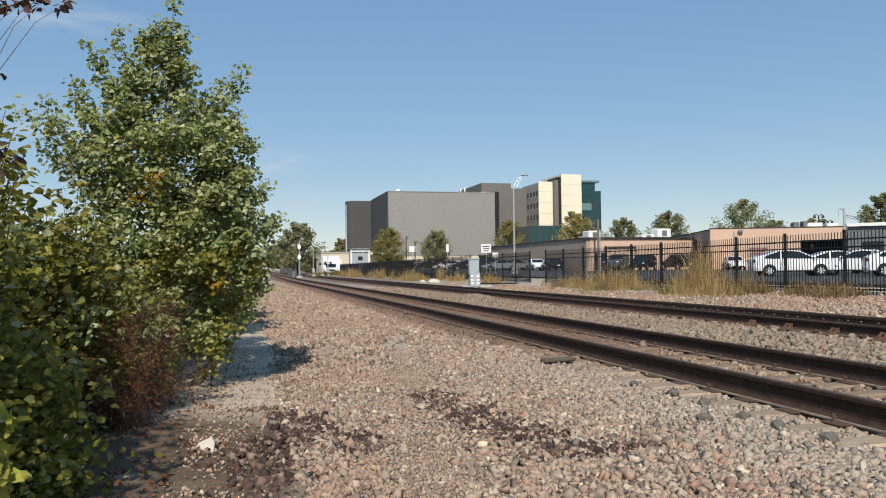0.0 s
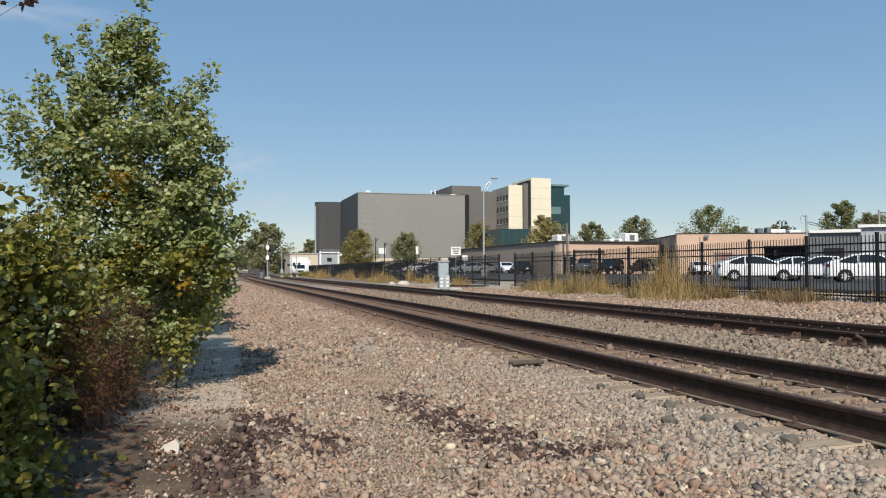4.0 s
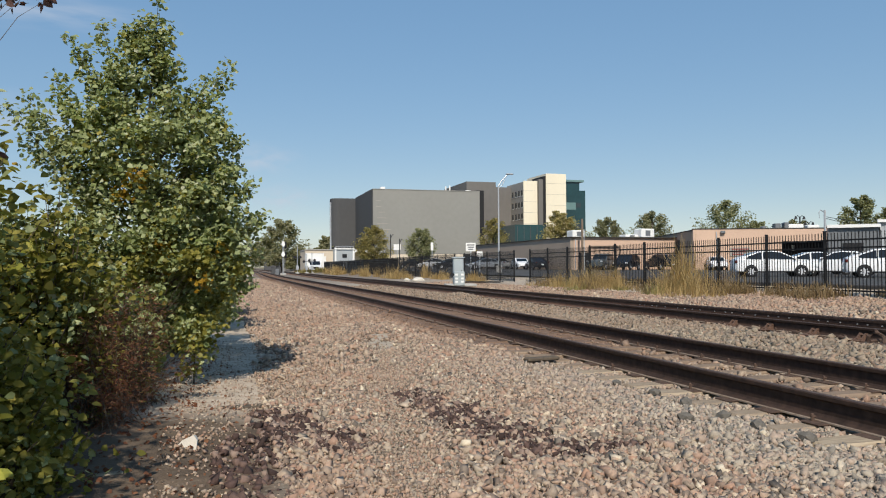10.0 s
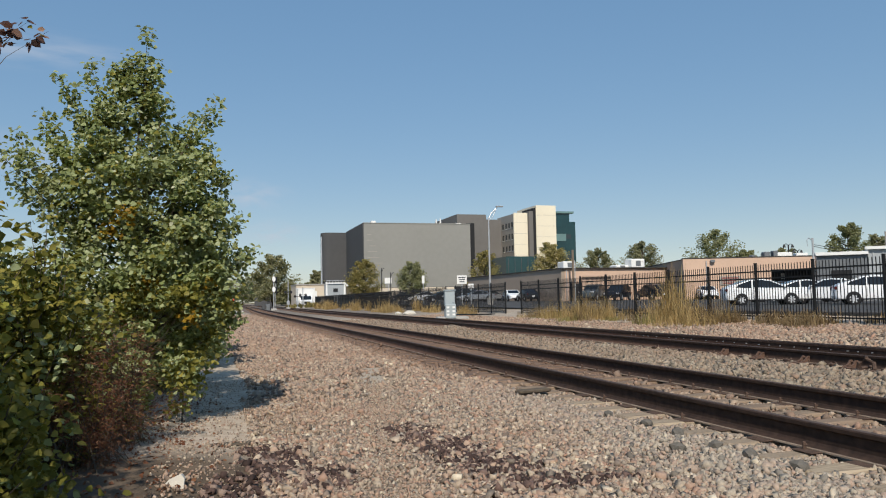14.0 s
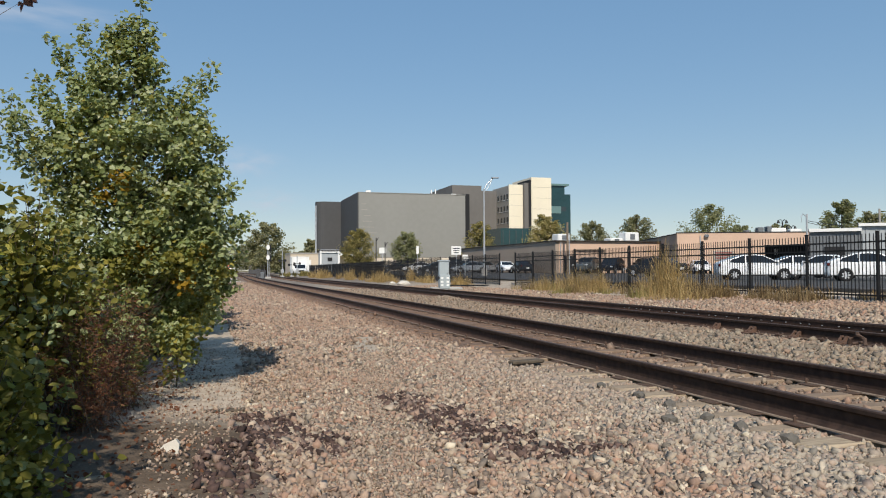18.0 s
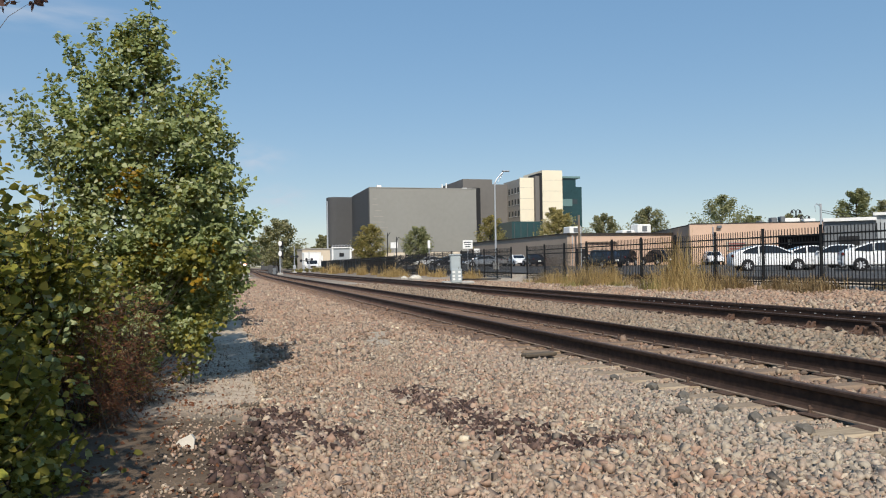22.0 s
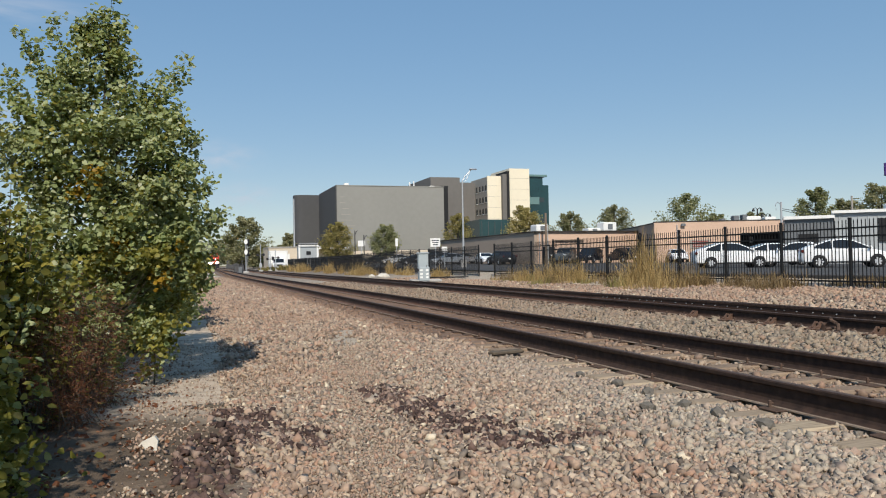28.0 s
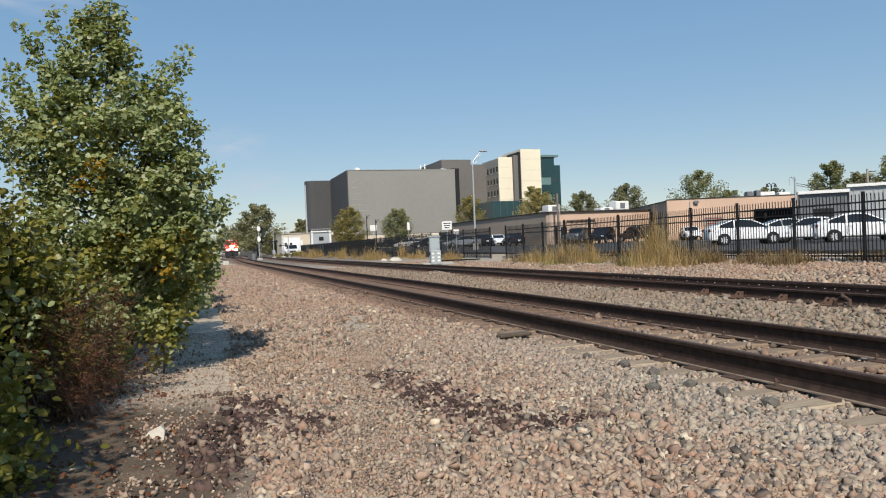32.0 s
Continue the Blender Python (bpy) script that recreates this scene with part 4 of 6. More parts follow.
def far_buildings():
    b = thing("store_building", "low beige building beyond the level crossing", "building", at=(0, 0, 0))
    wall_box("wall", 17.3, 29.5, 172, 184, 4.9, "beige_wall", b, 0.1)
    part("roof_edge", Mesh().box((23.4, 178, 5.0), (12.4, 12.4, 0.2)), "concrete", b)
    part("garage_door", Mesh().box((20.3, 171.95, 1.9), (3.2, 0.1, 3.2)), "white_paint", b)
    h = thing("equipment_hut", "pale grey equipment hut with railed roof", "hut", at=(0, 0, 0))
    wall_box("wall", 21.1, 24.5, 150, 154, 4.6, "shed_pale", h, 0.2)
    part("corner_post", Mesh().box((21.0, 149.95, 2.4), (0.35, 0.2, 5.0)), "white_paint", h)
    part("corner_post", Mesh().box((24.6, 149.95, 2.4), (0.35, 0.2, 5.0)), "white_paint", h)
    part("fascia", Mesh().box((22.8, 150, 4.7), (4.0, 0.5, 0.25)), "white_paint", h)
    part("vent", Mesh().box((22.8, 149.94, 3.3), (0.9, 0.1, 0.7)), "dark_void", h)
    for i in range(7):
        part("railing_post", Mesh().tube([(21.0 + i * 0.6, 150, 4.8), (21.0 + i * 0.6, 150, 5.2)], 0.04, 6), "galvanised", h)
    part("railing", Mesh().tube([(21.0, 150, 5.2), (24.6, 150, 5.2)], 0.05, 6), "galvanised", h)
    s = thing("wall_building", "long low cream wall behind the car park", "building", at=(0, 0, 0))
    wall_box("wall", 30.5, 54, 172, 178, 4.0, "beige_wall", s, LOT)
    part("awning", Mesh().box((31, 170.5, 4.6), (8.0, 3.0, 0.35)), "white_paint", s)


far_buildings()


# ---- vehicles ----
def wheel_parts(car, x, y, r, w=0.2):
    s = 1 if y > 0 else -1
    tyre = Mesh()
    n = 20
    prof = [(-w / 2, r * 0.68), (-w / 2, r * 0.95), (-w / 2 + 0.03, r), (w / 2 - 0.03, r), (w / 2, r * 0.95), (w / 2, r * 0.66)]
    vs = [(b * math.cos(k * math.tau / n), a, b * math.sin(k * math.tau / n)) for k in range(n) for a, b in prof]
    m = len(prof)
    fs = [(k * m + i, k * m + (i + 1) % m, ((k + 1) % n) * m + (i + 1) % m, ((k + 1) % n) * m + i) for k in range(n) for i in range(m)]
    tyre.add(vs, fs)
    hub = part("wheel", Mesh().tube([(0, -w / 2 + 0.04, 0), (0, w / 2 - 0.04, 0)], r * 0.3, 12), "rubber", car, place=pose(x, y, r))
    part("tyre", tyre, "rubber", hub, smooth=True)
    rim = Mesh()
    rim.tube([(0, s * (w / 2 - 0.05), 0), (0, s * (w / 2 - 0.012), 0)], r * 0.16, 12)
    rim.tube([(0, s * (w / 2 - 0.075), 0), (0, s * (w / 2 - 0.06), 0)], r * 0.56, 16)
    for k in range(7):
        a = k * math.tau / 7
        c, d = math.cos(a), math.sin(a)
        p, q = Vector((c, 0, d)), Vector((-d, 0, c))
        yy = s * (w / 2 - 0.02)
        rim.add([p * r * 0.1 + q * 0.05 + Vector((0, yy, 0)), p * r * 0.66 + q * 0.035 + Vector((0, yy, 0)), p * r * 0.66 - q * 0.035 + Vector((0, yy, 0)), p * r * 0.1 - q * 0.05 + Vector((0, yy, 0))]
                + [p * r * 0.1 + q * 0.05 + Vector((0, yy - s * 0.04, 0)), p * r * 0.66 + q * 0.035 + Vector((0, yy - s * 0.04, 0)), p * r * 0.66 - q * 0.035 + Vector((0, yy - s * 0.04, 0)), p * r * 0.1 - q * 0.05 + Vector((0, yy - s * 0.04, 0))],
                [(0, 1, 2, 3), (7, 6, 5, 4), (0, 4, 5, 1), (1, 5, 6, 2), (2, 6, 7, 3), (3, 7, 4, 0)])
    part("rim", rim, "rim", hub)


SHAPES = {
    # lower outline (x, z) front to back along the top, greenhouse (x, z), length half, width, wheel r, axle positions
    "hatch": dict(low=[(2.22, 0.30), (2.23, 0.55), (2.10, 0.68), (1.35, 0.90), (0.95, 0.97), (-1.75, 1.02), (-2.12, 1.04), (-2.20, 0.85), (-2.22, 0.45), (-2.15, 0.28)],
                  top=[(1.30, 0.92), (0.28, 1.42), (-0.25, 1.49), (-0.85, 1.46), (-1.95, 1.10), (-2.10, 1.00)], w=1.72, r=0.31, axles=(1.32, -1.38), glass=[(1.05, 0.98), (0.22, 1.37), (-0.28, 1.43), (-0.85, 1.40), (-1.55, 1.16), (-1.62, 1.03)]),
    "sedan": dict(low=[(2.35, 0.30), (2.38, 0.58), (2.22, 0.74), (1.30, 0.92), (0.95, 0.95), (-1.45, 1.00), (-2.25, 1.00), (-2.38, 0.85), (-2.38, 0.45), (-2.28, 0.28)],
                  top=[(1.10, 0.92), (0.25, 1.40), (-0.2, 1.45), (-0.9, 1.42), (-1.7, 1.02), (-1.75, 0.97)], w=1.82, r=0.32, axles=(1.42, -1.38), glass=[(0.92, 0.97), (0.20, 1.34), (-0.2, 1.39), (-0.85, 1.36), (-1.42, 1.06), (-1.45, 1.01)]),
    "suv": dict(low=[(2.30, 0.38), (2.33, 0.75), (2.18, 0.95), (1.25, 1.06), (0.95, 1.08), (-1.9, 1.12), (-2.30, 1.10), (-2.36, 0.8), (-2.36, 0.5), (-2.25, 0.36)],
                top=[(1.15, 1.05), (0.45, 1.66), (0.0, 1.74), (-1.6, 1.72), (-2.12, 1.60), (-2.28, 1.08)], w=1.88, r=0.36, axles=(1.42, -1.42), glass=[(0.98, 1.10), (0.42, 1.60), (0.0, 1.66), (-1.6, 1.64), (-1.98, 1.54), (-2.08, 1.14)]),
    "pickup": dict(low=[(2.75, 0.45), (2.78, 0.95), (2.62, 1.12), (1.35, 1.18), (1.0, 1.18), (-2.6, 1.16), (-2.75, 1.12), (-2.78, 0.8), (-2.78, 0.55), (-2.7, 0.45)],
                   top=[(1.20, 1.16), (0.62, 1.78), (0.2, 1.86), (-0.85, 1.86), (-1.05, 1.80), (-1.15, 1.14)], w=1.95, r=0.39, axles=(1.75, -1.75), glass=[(1.05, 1.20), (0.58, 1.70), (0.2, 1.78), (-0.8, 1.78), (-0.95, 1.74), (-1.0, 1.22)]),
}


def shell(outline, wide, lean):
    """A closed body from a side outline; the flanks lean in above the waist and round off at the ends."""
    zs = [z for _, z in outline]
    lo, hi = min(zs), max(zs)
    xs = [abs(x) for x, _ in outline]
    far = max(xs)
    bm = bmesh.new()
    rows = []
    for side in (-1, -0.86, 0.86, 1):
        row = []
        for x, z in outline:
            k = (z - lo) / (hi - lo)
            w = wide / 2 * (1 - lean * k) * (1 - 0.10 * (abs(x) / far) ** 4)
            inset = 0.0 if abs(side) < 0.9 else 0.045
            cx, cz = x * (1 - inset), z - (z - (lo + hi) / 2) * inset * 2
            row.append(bm.verts.new((cx, side * w, cz)))
        rows.append(row)
    n = len(outline)
    for a, b in zip(rows, rows[1:]):
        for i in range(n):
            bm.faces.new((a[i], a[(i + 1) % n], b[(i + 1) % n], b[i]))
    bm.faces.new(rows[0][::-1])
    bm.faces.new(rows[-1])
    bmesh.ops.recalc_face_normals(bm, faces=bm.faces)
    bmesh.ops.bevel(bm, geom=[e for e in bm.edges if e.calc_face_angle(0) > 0.35], offset=0.03, segments=2, affect="EDGES", profile=0.6)
    return bm


def from_bm(name, bm, mat):
    me = bpy.data.meshes.new(name)
    bm.to_mesh(me)
    bm.free()
    me.materials.append(MAT[mat])
    me.polygons.foreach_set("use_smooth", [True] * len(me.polygons))
    return me


def vehicle(name, shape, paint, label, at, turn, group="parked cars"):
    s = SHAPES[shape]
    car = thing(name, label, "pickup truck" if shape == "pickup" else "car", group, at, turn)
    body = part("body", from_bm("body", shell(s["low"], s["w"], 0.06), paint), "", car)
    cabin = part("cabin", from_bm("cabin", shell(s["top"], s["w"] * 0.94, 0.16), paint), "", car)
    tz = [z for _, z in s["top"]]
    lo, hi = min(tz), max(tz)

    def flank(z):
        return s["w"] * 0.94 / 2 * (1 - 0.16 * max(0, (z - lo) / (hi - lo)))

    g = s["glass"]
    mid = (g[1][0] + g[4][0]) / 2 - 0.1
    for side in (-1, 1):
        for lot in (0, 1):
            pts = [(max(x, mid + 0.05), z) for x, z in g] if lot == 0 else [(min(x, mid - 0.05), z) for x, z in g]
            m = Mesh()
            m.add([(x, side * (flank(z) * (1 - 0.0) + 0.006), z) for x, z in pts] + [(x, side * (flank(z) - 0.02), z) for x, z in pts],
                  [tuple(range(6)), tuple(range(11, 5, -1))] + [(i, (i + 1) % 6, 6 + (i + 1) % 6, 6 + i) for i in range(6)])
            part("side_window", m, "car_glass", cabin)
    (x0, z0), (x1, z1) = s["top"][0], s["top"][1]
    (x2, z2), (x3, z3) = s["top"][-2], s["top"][-1]
    for nm, xa, za, xb, zb, sg in (("windscreen", x0, z0, x1, z1, 1), ("rear_window", x3, z3, x2, z2, -1)):
        if shape == "hatch" and sg < 0:
            xa, za, xb, zb = -1.75, 1.17, -0.95, 1.43
        d = Vector((xb - xa, 0, zb - za))
        up = Vector((-d.z, 0, d.x)).normalized() * (-1 if sg > 0 else 1)
        up = up if up.z > 0 else -up
        a, b = Vector((xa, 0, za)) + d * 0.14 + up * 0.012, Vector((xa, 0, za)) + d * 0.93 + up * 0.012
        wa, wb = flank(a.z) * 0.88, flank(b.z) * 0.86
        part(nm, Mesh().add([(a.x, -wa, a.z), (a.x, wa, a.z), (b.x, wb, b.z), (b.x, -wb, b.z)] + [tuple(Vector(q) - up * 0.03) for q in ((a.x, -wa, a.z), (a.x, wa, a.z), (b.x, wb, b.z), (b.x, -wb, b.z))],
                            [(0, 1, 2, 3), (7, 6, 5, 4), (0, 4, 5, 1), (1, 5, 6, 2), (2, 6, 7, 3), (3, 7, 4, 0)]), "car_glass", cabin)
    w = s["w"] / 2
    for x in s["axles"]:
        for y in (-w + 0.075, w - 0.075):
            sg = 1 if y > 0 else -1
            part("wheel_arch", Mesh().tube([(x, sg * (w - 0.14), s["r"] + 0.02), (x, sg * (w - 0.012), s["r"] + 0.02)], s["r"] * 1.13, 20), "dark_void", body)
            wheel_parts(car, x, y, s["r"])
    front, back = s["low"][1], s["low"][-3]
    for sg in (-1, 1):
        part("headlight", Mesh().box((front[0] - 0.12, sg * (w - 0.24), front[1] + 0.02), (0.26, 0.34, 0.14), sg * -14, 0.04), "clear_lens", body)
        part("tail_light", Mesh().box((back[0] + 0.03, sg * (w - 0.17), back[1] + 0.02), (0.12, 0.18, 0.18), 0, 0.04), "red_lens", body)
        part("mirror", Mesh().box((s["glass"][0][0] - 0.08, sg * (w + 0.05), s["glass"][0][1] + 0.07), (0.12, 0.17, 0.12), 0, 0.03), paint, body)
        part("door_seam", Mesh().box((mid - 0.0, sg * (w - 0.012), 0.66 * g[0][1]), (0.012, 0.012, 0.46)), "dark_void", body)
        part("door_handle", Mesh().box((mid + 0.2, sg * (w - 0.005), g[0][1] - 0.12), (0.16, 0.03, 0.03), 0, 0.01), "chrome" if paint == "car_black" else paint, body)
        part("sill", Mesh().box((0, sg * (w - 0.04), s["low"][0][1] - 0.02), (2.0, 0.06, 0.06), 0, 0.01), "dark_void", body)
    part("bumper", Mesh().box((front[0] - 0.05, 0, 0.36), (0.10, s["w"] * 0.7, 0.14), 0, 0.03), "dark_void", body)
    part("number_plate", Mesh().box((s["low"][-2][0] - 0.005, 0, 0.62), (0.02, 0.32, 0.16)), "white_paint", body)
    if shape == "pickup":
        part("load_bed", Mesh().box((-1.9, 0, 1.165), (1.5, 1.6, 0.02)), "dark_void", body)
    return car


def spot(bearing, dist):
    """A place at a bearing from the track's direction, in degrees to the right, and a distance."""
    return dist * math.sin(radians(bearing)), dist * math.cos(radians(bearing))


CARS = [
    ("hatchback", "hatch", "car_white", "white hatchback parked behind the fence", 39.6, 47.5, -24),
    ("hatchback", "hatch", "car_white", "white hatchback with dark windscreen, half hidden between two others", 42.5, 55.0, -24),
    ("sedan", "sedan", "car_white", "white sedan parked nose to nose with another", 43.7, 49.0, 132),
    ("hatchback", "hatch", "car_white", "white hatchback with silver wheels beside the fence", 46.75, 45.0, -36),
    ("pickup_truck", "pickup", "car_grey", "grey pickup truck parked by the warehouse", 28.0, 82.0, 222),
    ("sport_utility", "suv", "car_black", "black sport utility parked by the warehouse", 29.7, 81.0, 222),
    ("sport_utility", "suv", "car_black", "dark sport utility showing a red tail light", 32.1, 83.0, 92),
    ("sedan", "sedan", "car_white", "white car parked against the peach wall", 35.9, 80.0, 244),
    ("sedan", "sedan", "car_white", "white and dark sedan parked far along the lot", 21.9, 90, 262),
    ("sedan", "sedan", "car_black", "black sedan parked far along the lot", 23.1, 86, 84),
    ("sedan", "sedan", "car_silver", "silver sedan behind the far fence", 19.2, 88, 175),
    ("sport_utility", "suv", "car_black", "black sport utility behind the far fence", 18.0, 92, 165),
    ("sedan", "sedan", "car_black", "dark sedan behind the far fence", 16.6, 96, 178),
    ("hatchback", "hatch", "car_white", "white hatchback behind the far fence", 15.2, 104, 170),
    ("sedan", "sedan", "car_black", "dark sedan among the far parked cars", 13.6, 112, 176),
    ("sedan", "sedan", "car_silver", "silver sedan among the far parked cars", 20.4, 97, 5),
]
for nm, shape, paint, label, ang, dist, turn in CARS:
    px, py = spot(ang, dist)
    parked = vehicle(nm, shape, paint, label, (px, py, lot_level(py)), turn)
    if dist > 70:
        parked.scale = (0.93, 0.93, 0.93)


def box_truck():
    """Seen from the front: a cargo box over a low cab."""
    t = thing("box_truck", "white box truck standing beside the crossing", "truck", "parked cars", at=(15.7, 139.0, 0.12), turn=-4)
    part("cargo_box", Mesh().box((0, 2.6, 2.2), (3.3, 5.0, 2.5), 0, 0.06), "white_paint", t, "white cargo box")
    part("box_roof", Mesh().box((0, 2.6, 3.48), (3.36, 5.06, 0.08)), "white_paint", t)
    cab = part("cab", Mesh().prism([(-1.6, 0.45), (0.0, 0.45), (0.0, 2.1), (-0.55, 2.1), (-0.95, 1.35), (-1.6, 1.2)], -1.05, 1.05, "x"), "car_white", t)
    part("windscreen", Mesh().add([(-0.95, -0.97, 1.38), (0.95, -0.97, 1.38), (0.9, -0.58, 2.05), (-0.9, -0.58, 2.05), (-0.95, -0.93, 1.36), (0.95, -0.93, 1.36), (0.9, -0.54, 2.03), (-0.9, -0.54, 2.03)],
                                  [(0, 1, 2, 3), (7, 6, 5, 4), (0, 4, 5, 1), (1, 5, 6, 2), (2, 6, 7, 3), (3, 7, 4, 0)]), "car_glass", cab)
    part("grille", Mesh().box((0, -1.61, 0.85), (1.3, 0.05, 0.4), 0, 0.02), "dark_void", cab)
    for sx in (-1, 1):
        part("headlight", Mesh().box((sx * 0.85, -1.6, 0.9), (0.3, 0.08, 0.25), 0, 0.03), "clear_lens", cab)
        for y in (-0.8, 4.0):
            part("wheel", Mesh().tube([(sx * 0.78, y, 0.42), (sx * 1.05, y, 0.42)], 0.42, 16), "rubber", t)


box_truck()
moving_car = vehicle("sedan", "sedan", "car_black", "black sedan driving slowly through the car park", (32, 43, lot_level(43)), 90, "moving cars")


# ---- locomotive ----
def locomotive():
    e = thing("locomotive", "red and black diesel locomotive with lit headlights", "locomotive", at=(sum(TRACKS[0]) / 2, 200, RAIL_TOP))
    part("frame", Mesh().box((0, 10.6, 1.25), (3.0, 20.4, 0.5), 0, 0.05), "loco_black", e)
    part("fuel_tank", Mesh().box((0, 10.5, 0.75), (2.6, 6.5, 0.8), 0, 0.12), "loco_black", e)
    nose = Mesh().prism([(-1.25, 1.5), (1.25, 1.5), (1.25, 3.1), (0.95, 3.35), (-0.95, 3.35), (-1.25, 3.1)], 0.9, 2.8)
    nose = part("nose", nose, "loco_red", e, "red short hood")
    cab = part("cab", Mesh().prism([(-1.5, 1.5), (1.5, 1.5), (1.5, 3.9), (1.2, 4.35), (-1.2, 4.35), (-1.5, 3.9)], 2.8, 5.2), "loco_red", e, "red cab")
    for x in (-0.85, 0.85):
        part("cab_window", Mesh().box((x, 2.79, 3.65), (0.75, 0.05, 0.55), 0, 0.02), "window", cab)
    part("long_hood", Mesh().prism([(-0.95, 1.5), (0.95, 1.5), (0.95, 3.9), (0.7, 4.1), (-0.7, 4.1), (-0.95, 3.9)], 5.2, 20.4), "loco_red", e)
    for y in (8, 11, 14, 17):
        part("roof_fan", Mesh().tube([(0, y, 4.1), (0, y, 4.35)], 0.6, 16), "loco_black", e)
    part("number_board", Mesh().box((0, 2.76, 4.15), (1.2, 0.06, 0.22)), "white_paint", cab)
    # white crossed bars on the nose, painted to imitate the headlights' X-shaped glare
    for sgn in (-1, 1):
        part("nose_stripe", Mesh().add([(sgn * 0.9, 0.89, 1.55), (sgn * 0.55, 0.89, 1.55), (-sgn * 0.9, 0.89, 3.0), (-sgn * 0.55, 0.89, 3.0), (sgn * 0.9, 0.87, 1.55), (sgn * 0.55, 0.87, 1.55), (-sgn * 0.9, 0.87, 3.0), (-sgn * 0.55, 0.87, 3.0)],
                                       [(0, 1, 2, 3), (7, 6, 5, 4), (0, 4, 5, 1), (1, 5, 6, 2), (2, 6, 7, 3), (3, 7, 4, 0)]), "white_paint", nose)
        part("ditch_light", Mesh().tube([(sgn * 0.95, 0.25, 1.75), (sgn * 0.95, 0.10, 1.75)], 0.22, 12), "headlight", e, "lit white ditch light")
        part("headlight", Mesh().tube([(sgn * 0.16, 0.92, 2.55), (sgn * 0.16, 0.84, 2.55)], 0.2, 12), "headlight", nose, "lit white headlight")
        part("handrail", Mesh().tube([(sgn * 1.4, 0.3, 1.5), (sgn * 1.4, 0.3, 2.5), (sgn * 0.5, 0.3, 2.5), (sgn * 0.5, 0.3, 1.5)], 0.025, 6), "white_paint", e)
        part("step", Mesh().box((sgn * 1.25, 0.6, 0.75), (0.5, 0.6, 0.7), 0, 0.03), "loco_black", e)
    part("pilot", Mesh().prism([(-1.45, 0.15), (1.45, 0.15), (1.5, 1.2), (-1.5, 1.2)], 0.15, 0.35), "loco_black", e)
    part("coupler", Mesh().box((0, -0.25, 0.85), (0.3, 0.8, 0.3), 0, 0.06), "loco_black", e)
    part("walkway", Mesh().box((0, 0.8, 1.5), (3.0, 1.4, 0.06)), "loco_red", e)
    for y0 in (4.0, 17.0):
        truck = part("truck_frame", Mesh().box((0, y0, 0.7), (2.3, 4.6, 0.35), 0, 0.05), "loco_black", e)
        for dy in (-1.6, 0, 1.6):
            for sgn in (-1, 1):
                part("wheel", Mesh().tube([(sgn * 0.68, y0 + dy, 0.5), (sgn * 0.80, y0 + dy, 0.5)], 0.5, 18), "loco_black", truck)
    return e


loco = locomotive()


# ---- poles, signals, signs, cabinets ----
def lamp_post():
    p = thing("lamp_post", "tall galvanised lamp post with one raised arm", "lamp post", at=(22.25, 60.2, lot_level(60)))
    part("base", Mesh().tube([(0, 0, 0), (0, 0, 0.6)], 0.25, 12), "concrete", p)
    part("pole", Mesh().tube([(0, 0, 0.5), (0, 0, 7.4)], [0.09, 0.058], 10), "galvanised", p)
    part("arm", Mesh().tube([(0, 0, 7.3), (0.25, 0, 7.75), (0.8, 0, 8.3)], [0.06, 0.05, 0.04], 8), "galvanised", p)
    part("arm", Mesh().tube([(0, 0, 7.1), (0.35, 0, 7.45), (0.7, 0, 8.1)], 0.03, 8), "galvanised", p)
    part("lamp_head", Mesh().box((1.0, 0, 8.36), (0.65, 0.26, 0.12), 0, 0.04), "galvanised", p)


lamp_post()


def signal_cabinet():
    c = thing("signal_cabinet", "silver railway signal cabinet on a concrete pad", "cabinet", at=(11.95, 38.6, 0.08), turn=-12)
    part("body", Mesh().box((0, 0, 0.80), (0.54, 0.5, 1.36), 0, 0.03), "cabinet", c)
    part("roof", Mesh().box((0, 0, 1.51), (0.66, 0.60, 0.08), 0, 0.03), "cabinet", c)
    part("vent", Mesh().box((0.06, 0, 1.62), (0.40, 0.36, 0.14), 0, 0.03), "beige_wall", c)
    part("pad", Mesh().box((0.1, -0.2, 0.06), (1.6, 1.6, 0.12), 0, 0.02), "concrete", c)
    part("door", Mesh().box((-0.01, -0.26, 0.82), (0.45, 0.03, 1.2), 0, 0.01), "cabinet", c)
    part("handle", Mesh().box((0.16, -0.29, 0.8), (0.04, 0.04, 0.16), 0, 0.01), "chrome", c)
    j = thing("junction_box", "small silver junction box with four pale plates", "cabinet", at=(11.62, 37.7, 0.08), turn=-12)
    part("body", Mesh().box((0.1, 0, 0.42), (0.55, 0.4, 0.74), 0, 0.03), "cabinet", j)
    part("leg", Mesh().box((0.1, 0, 0.03), (0.3, 0.3, 0.1)), "galvanised", j)
    for x in (-0.05, 0.25):
        for z in (0.25, 0.42, 0.62):
            part("plate", Mesh().box((x, -0.205, z), (0.14, 0.02, 0.10)), "white_paint", j)
    part("meter", Mesh().tube([(-0.28, -0.05, 0.62), (-0.28, -0.15, 0.62)], 0.11, 14), "dark_void", j)


signal_cabinet()


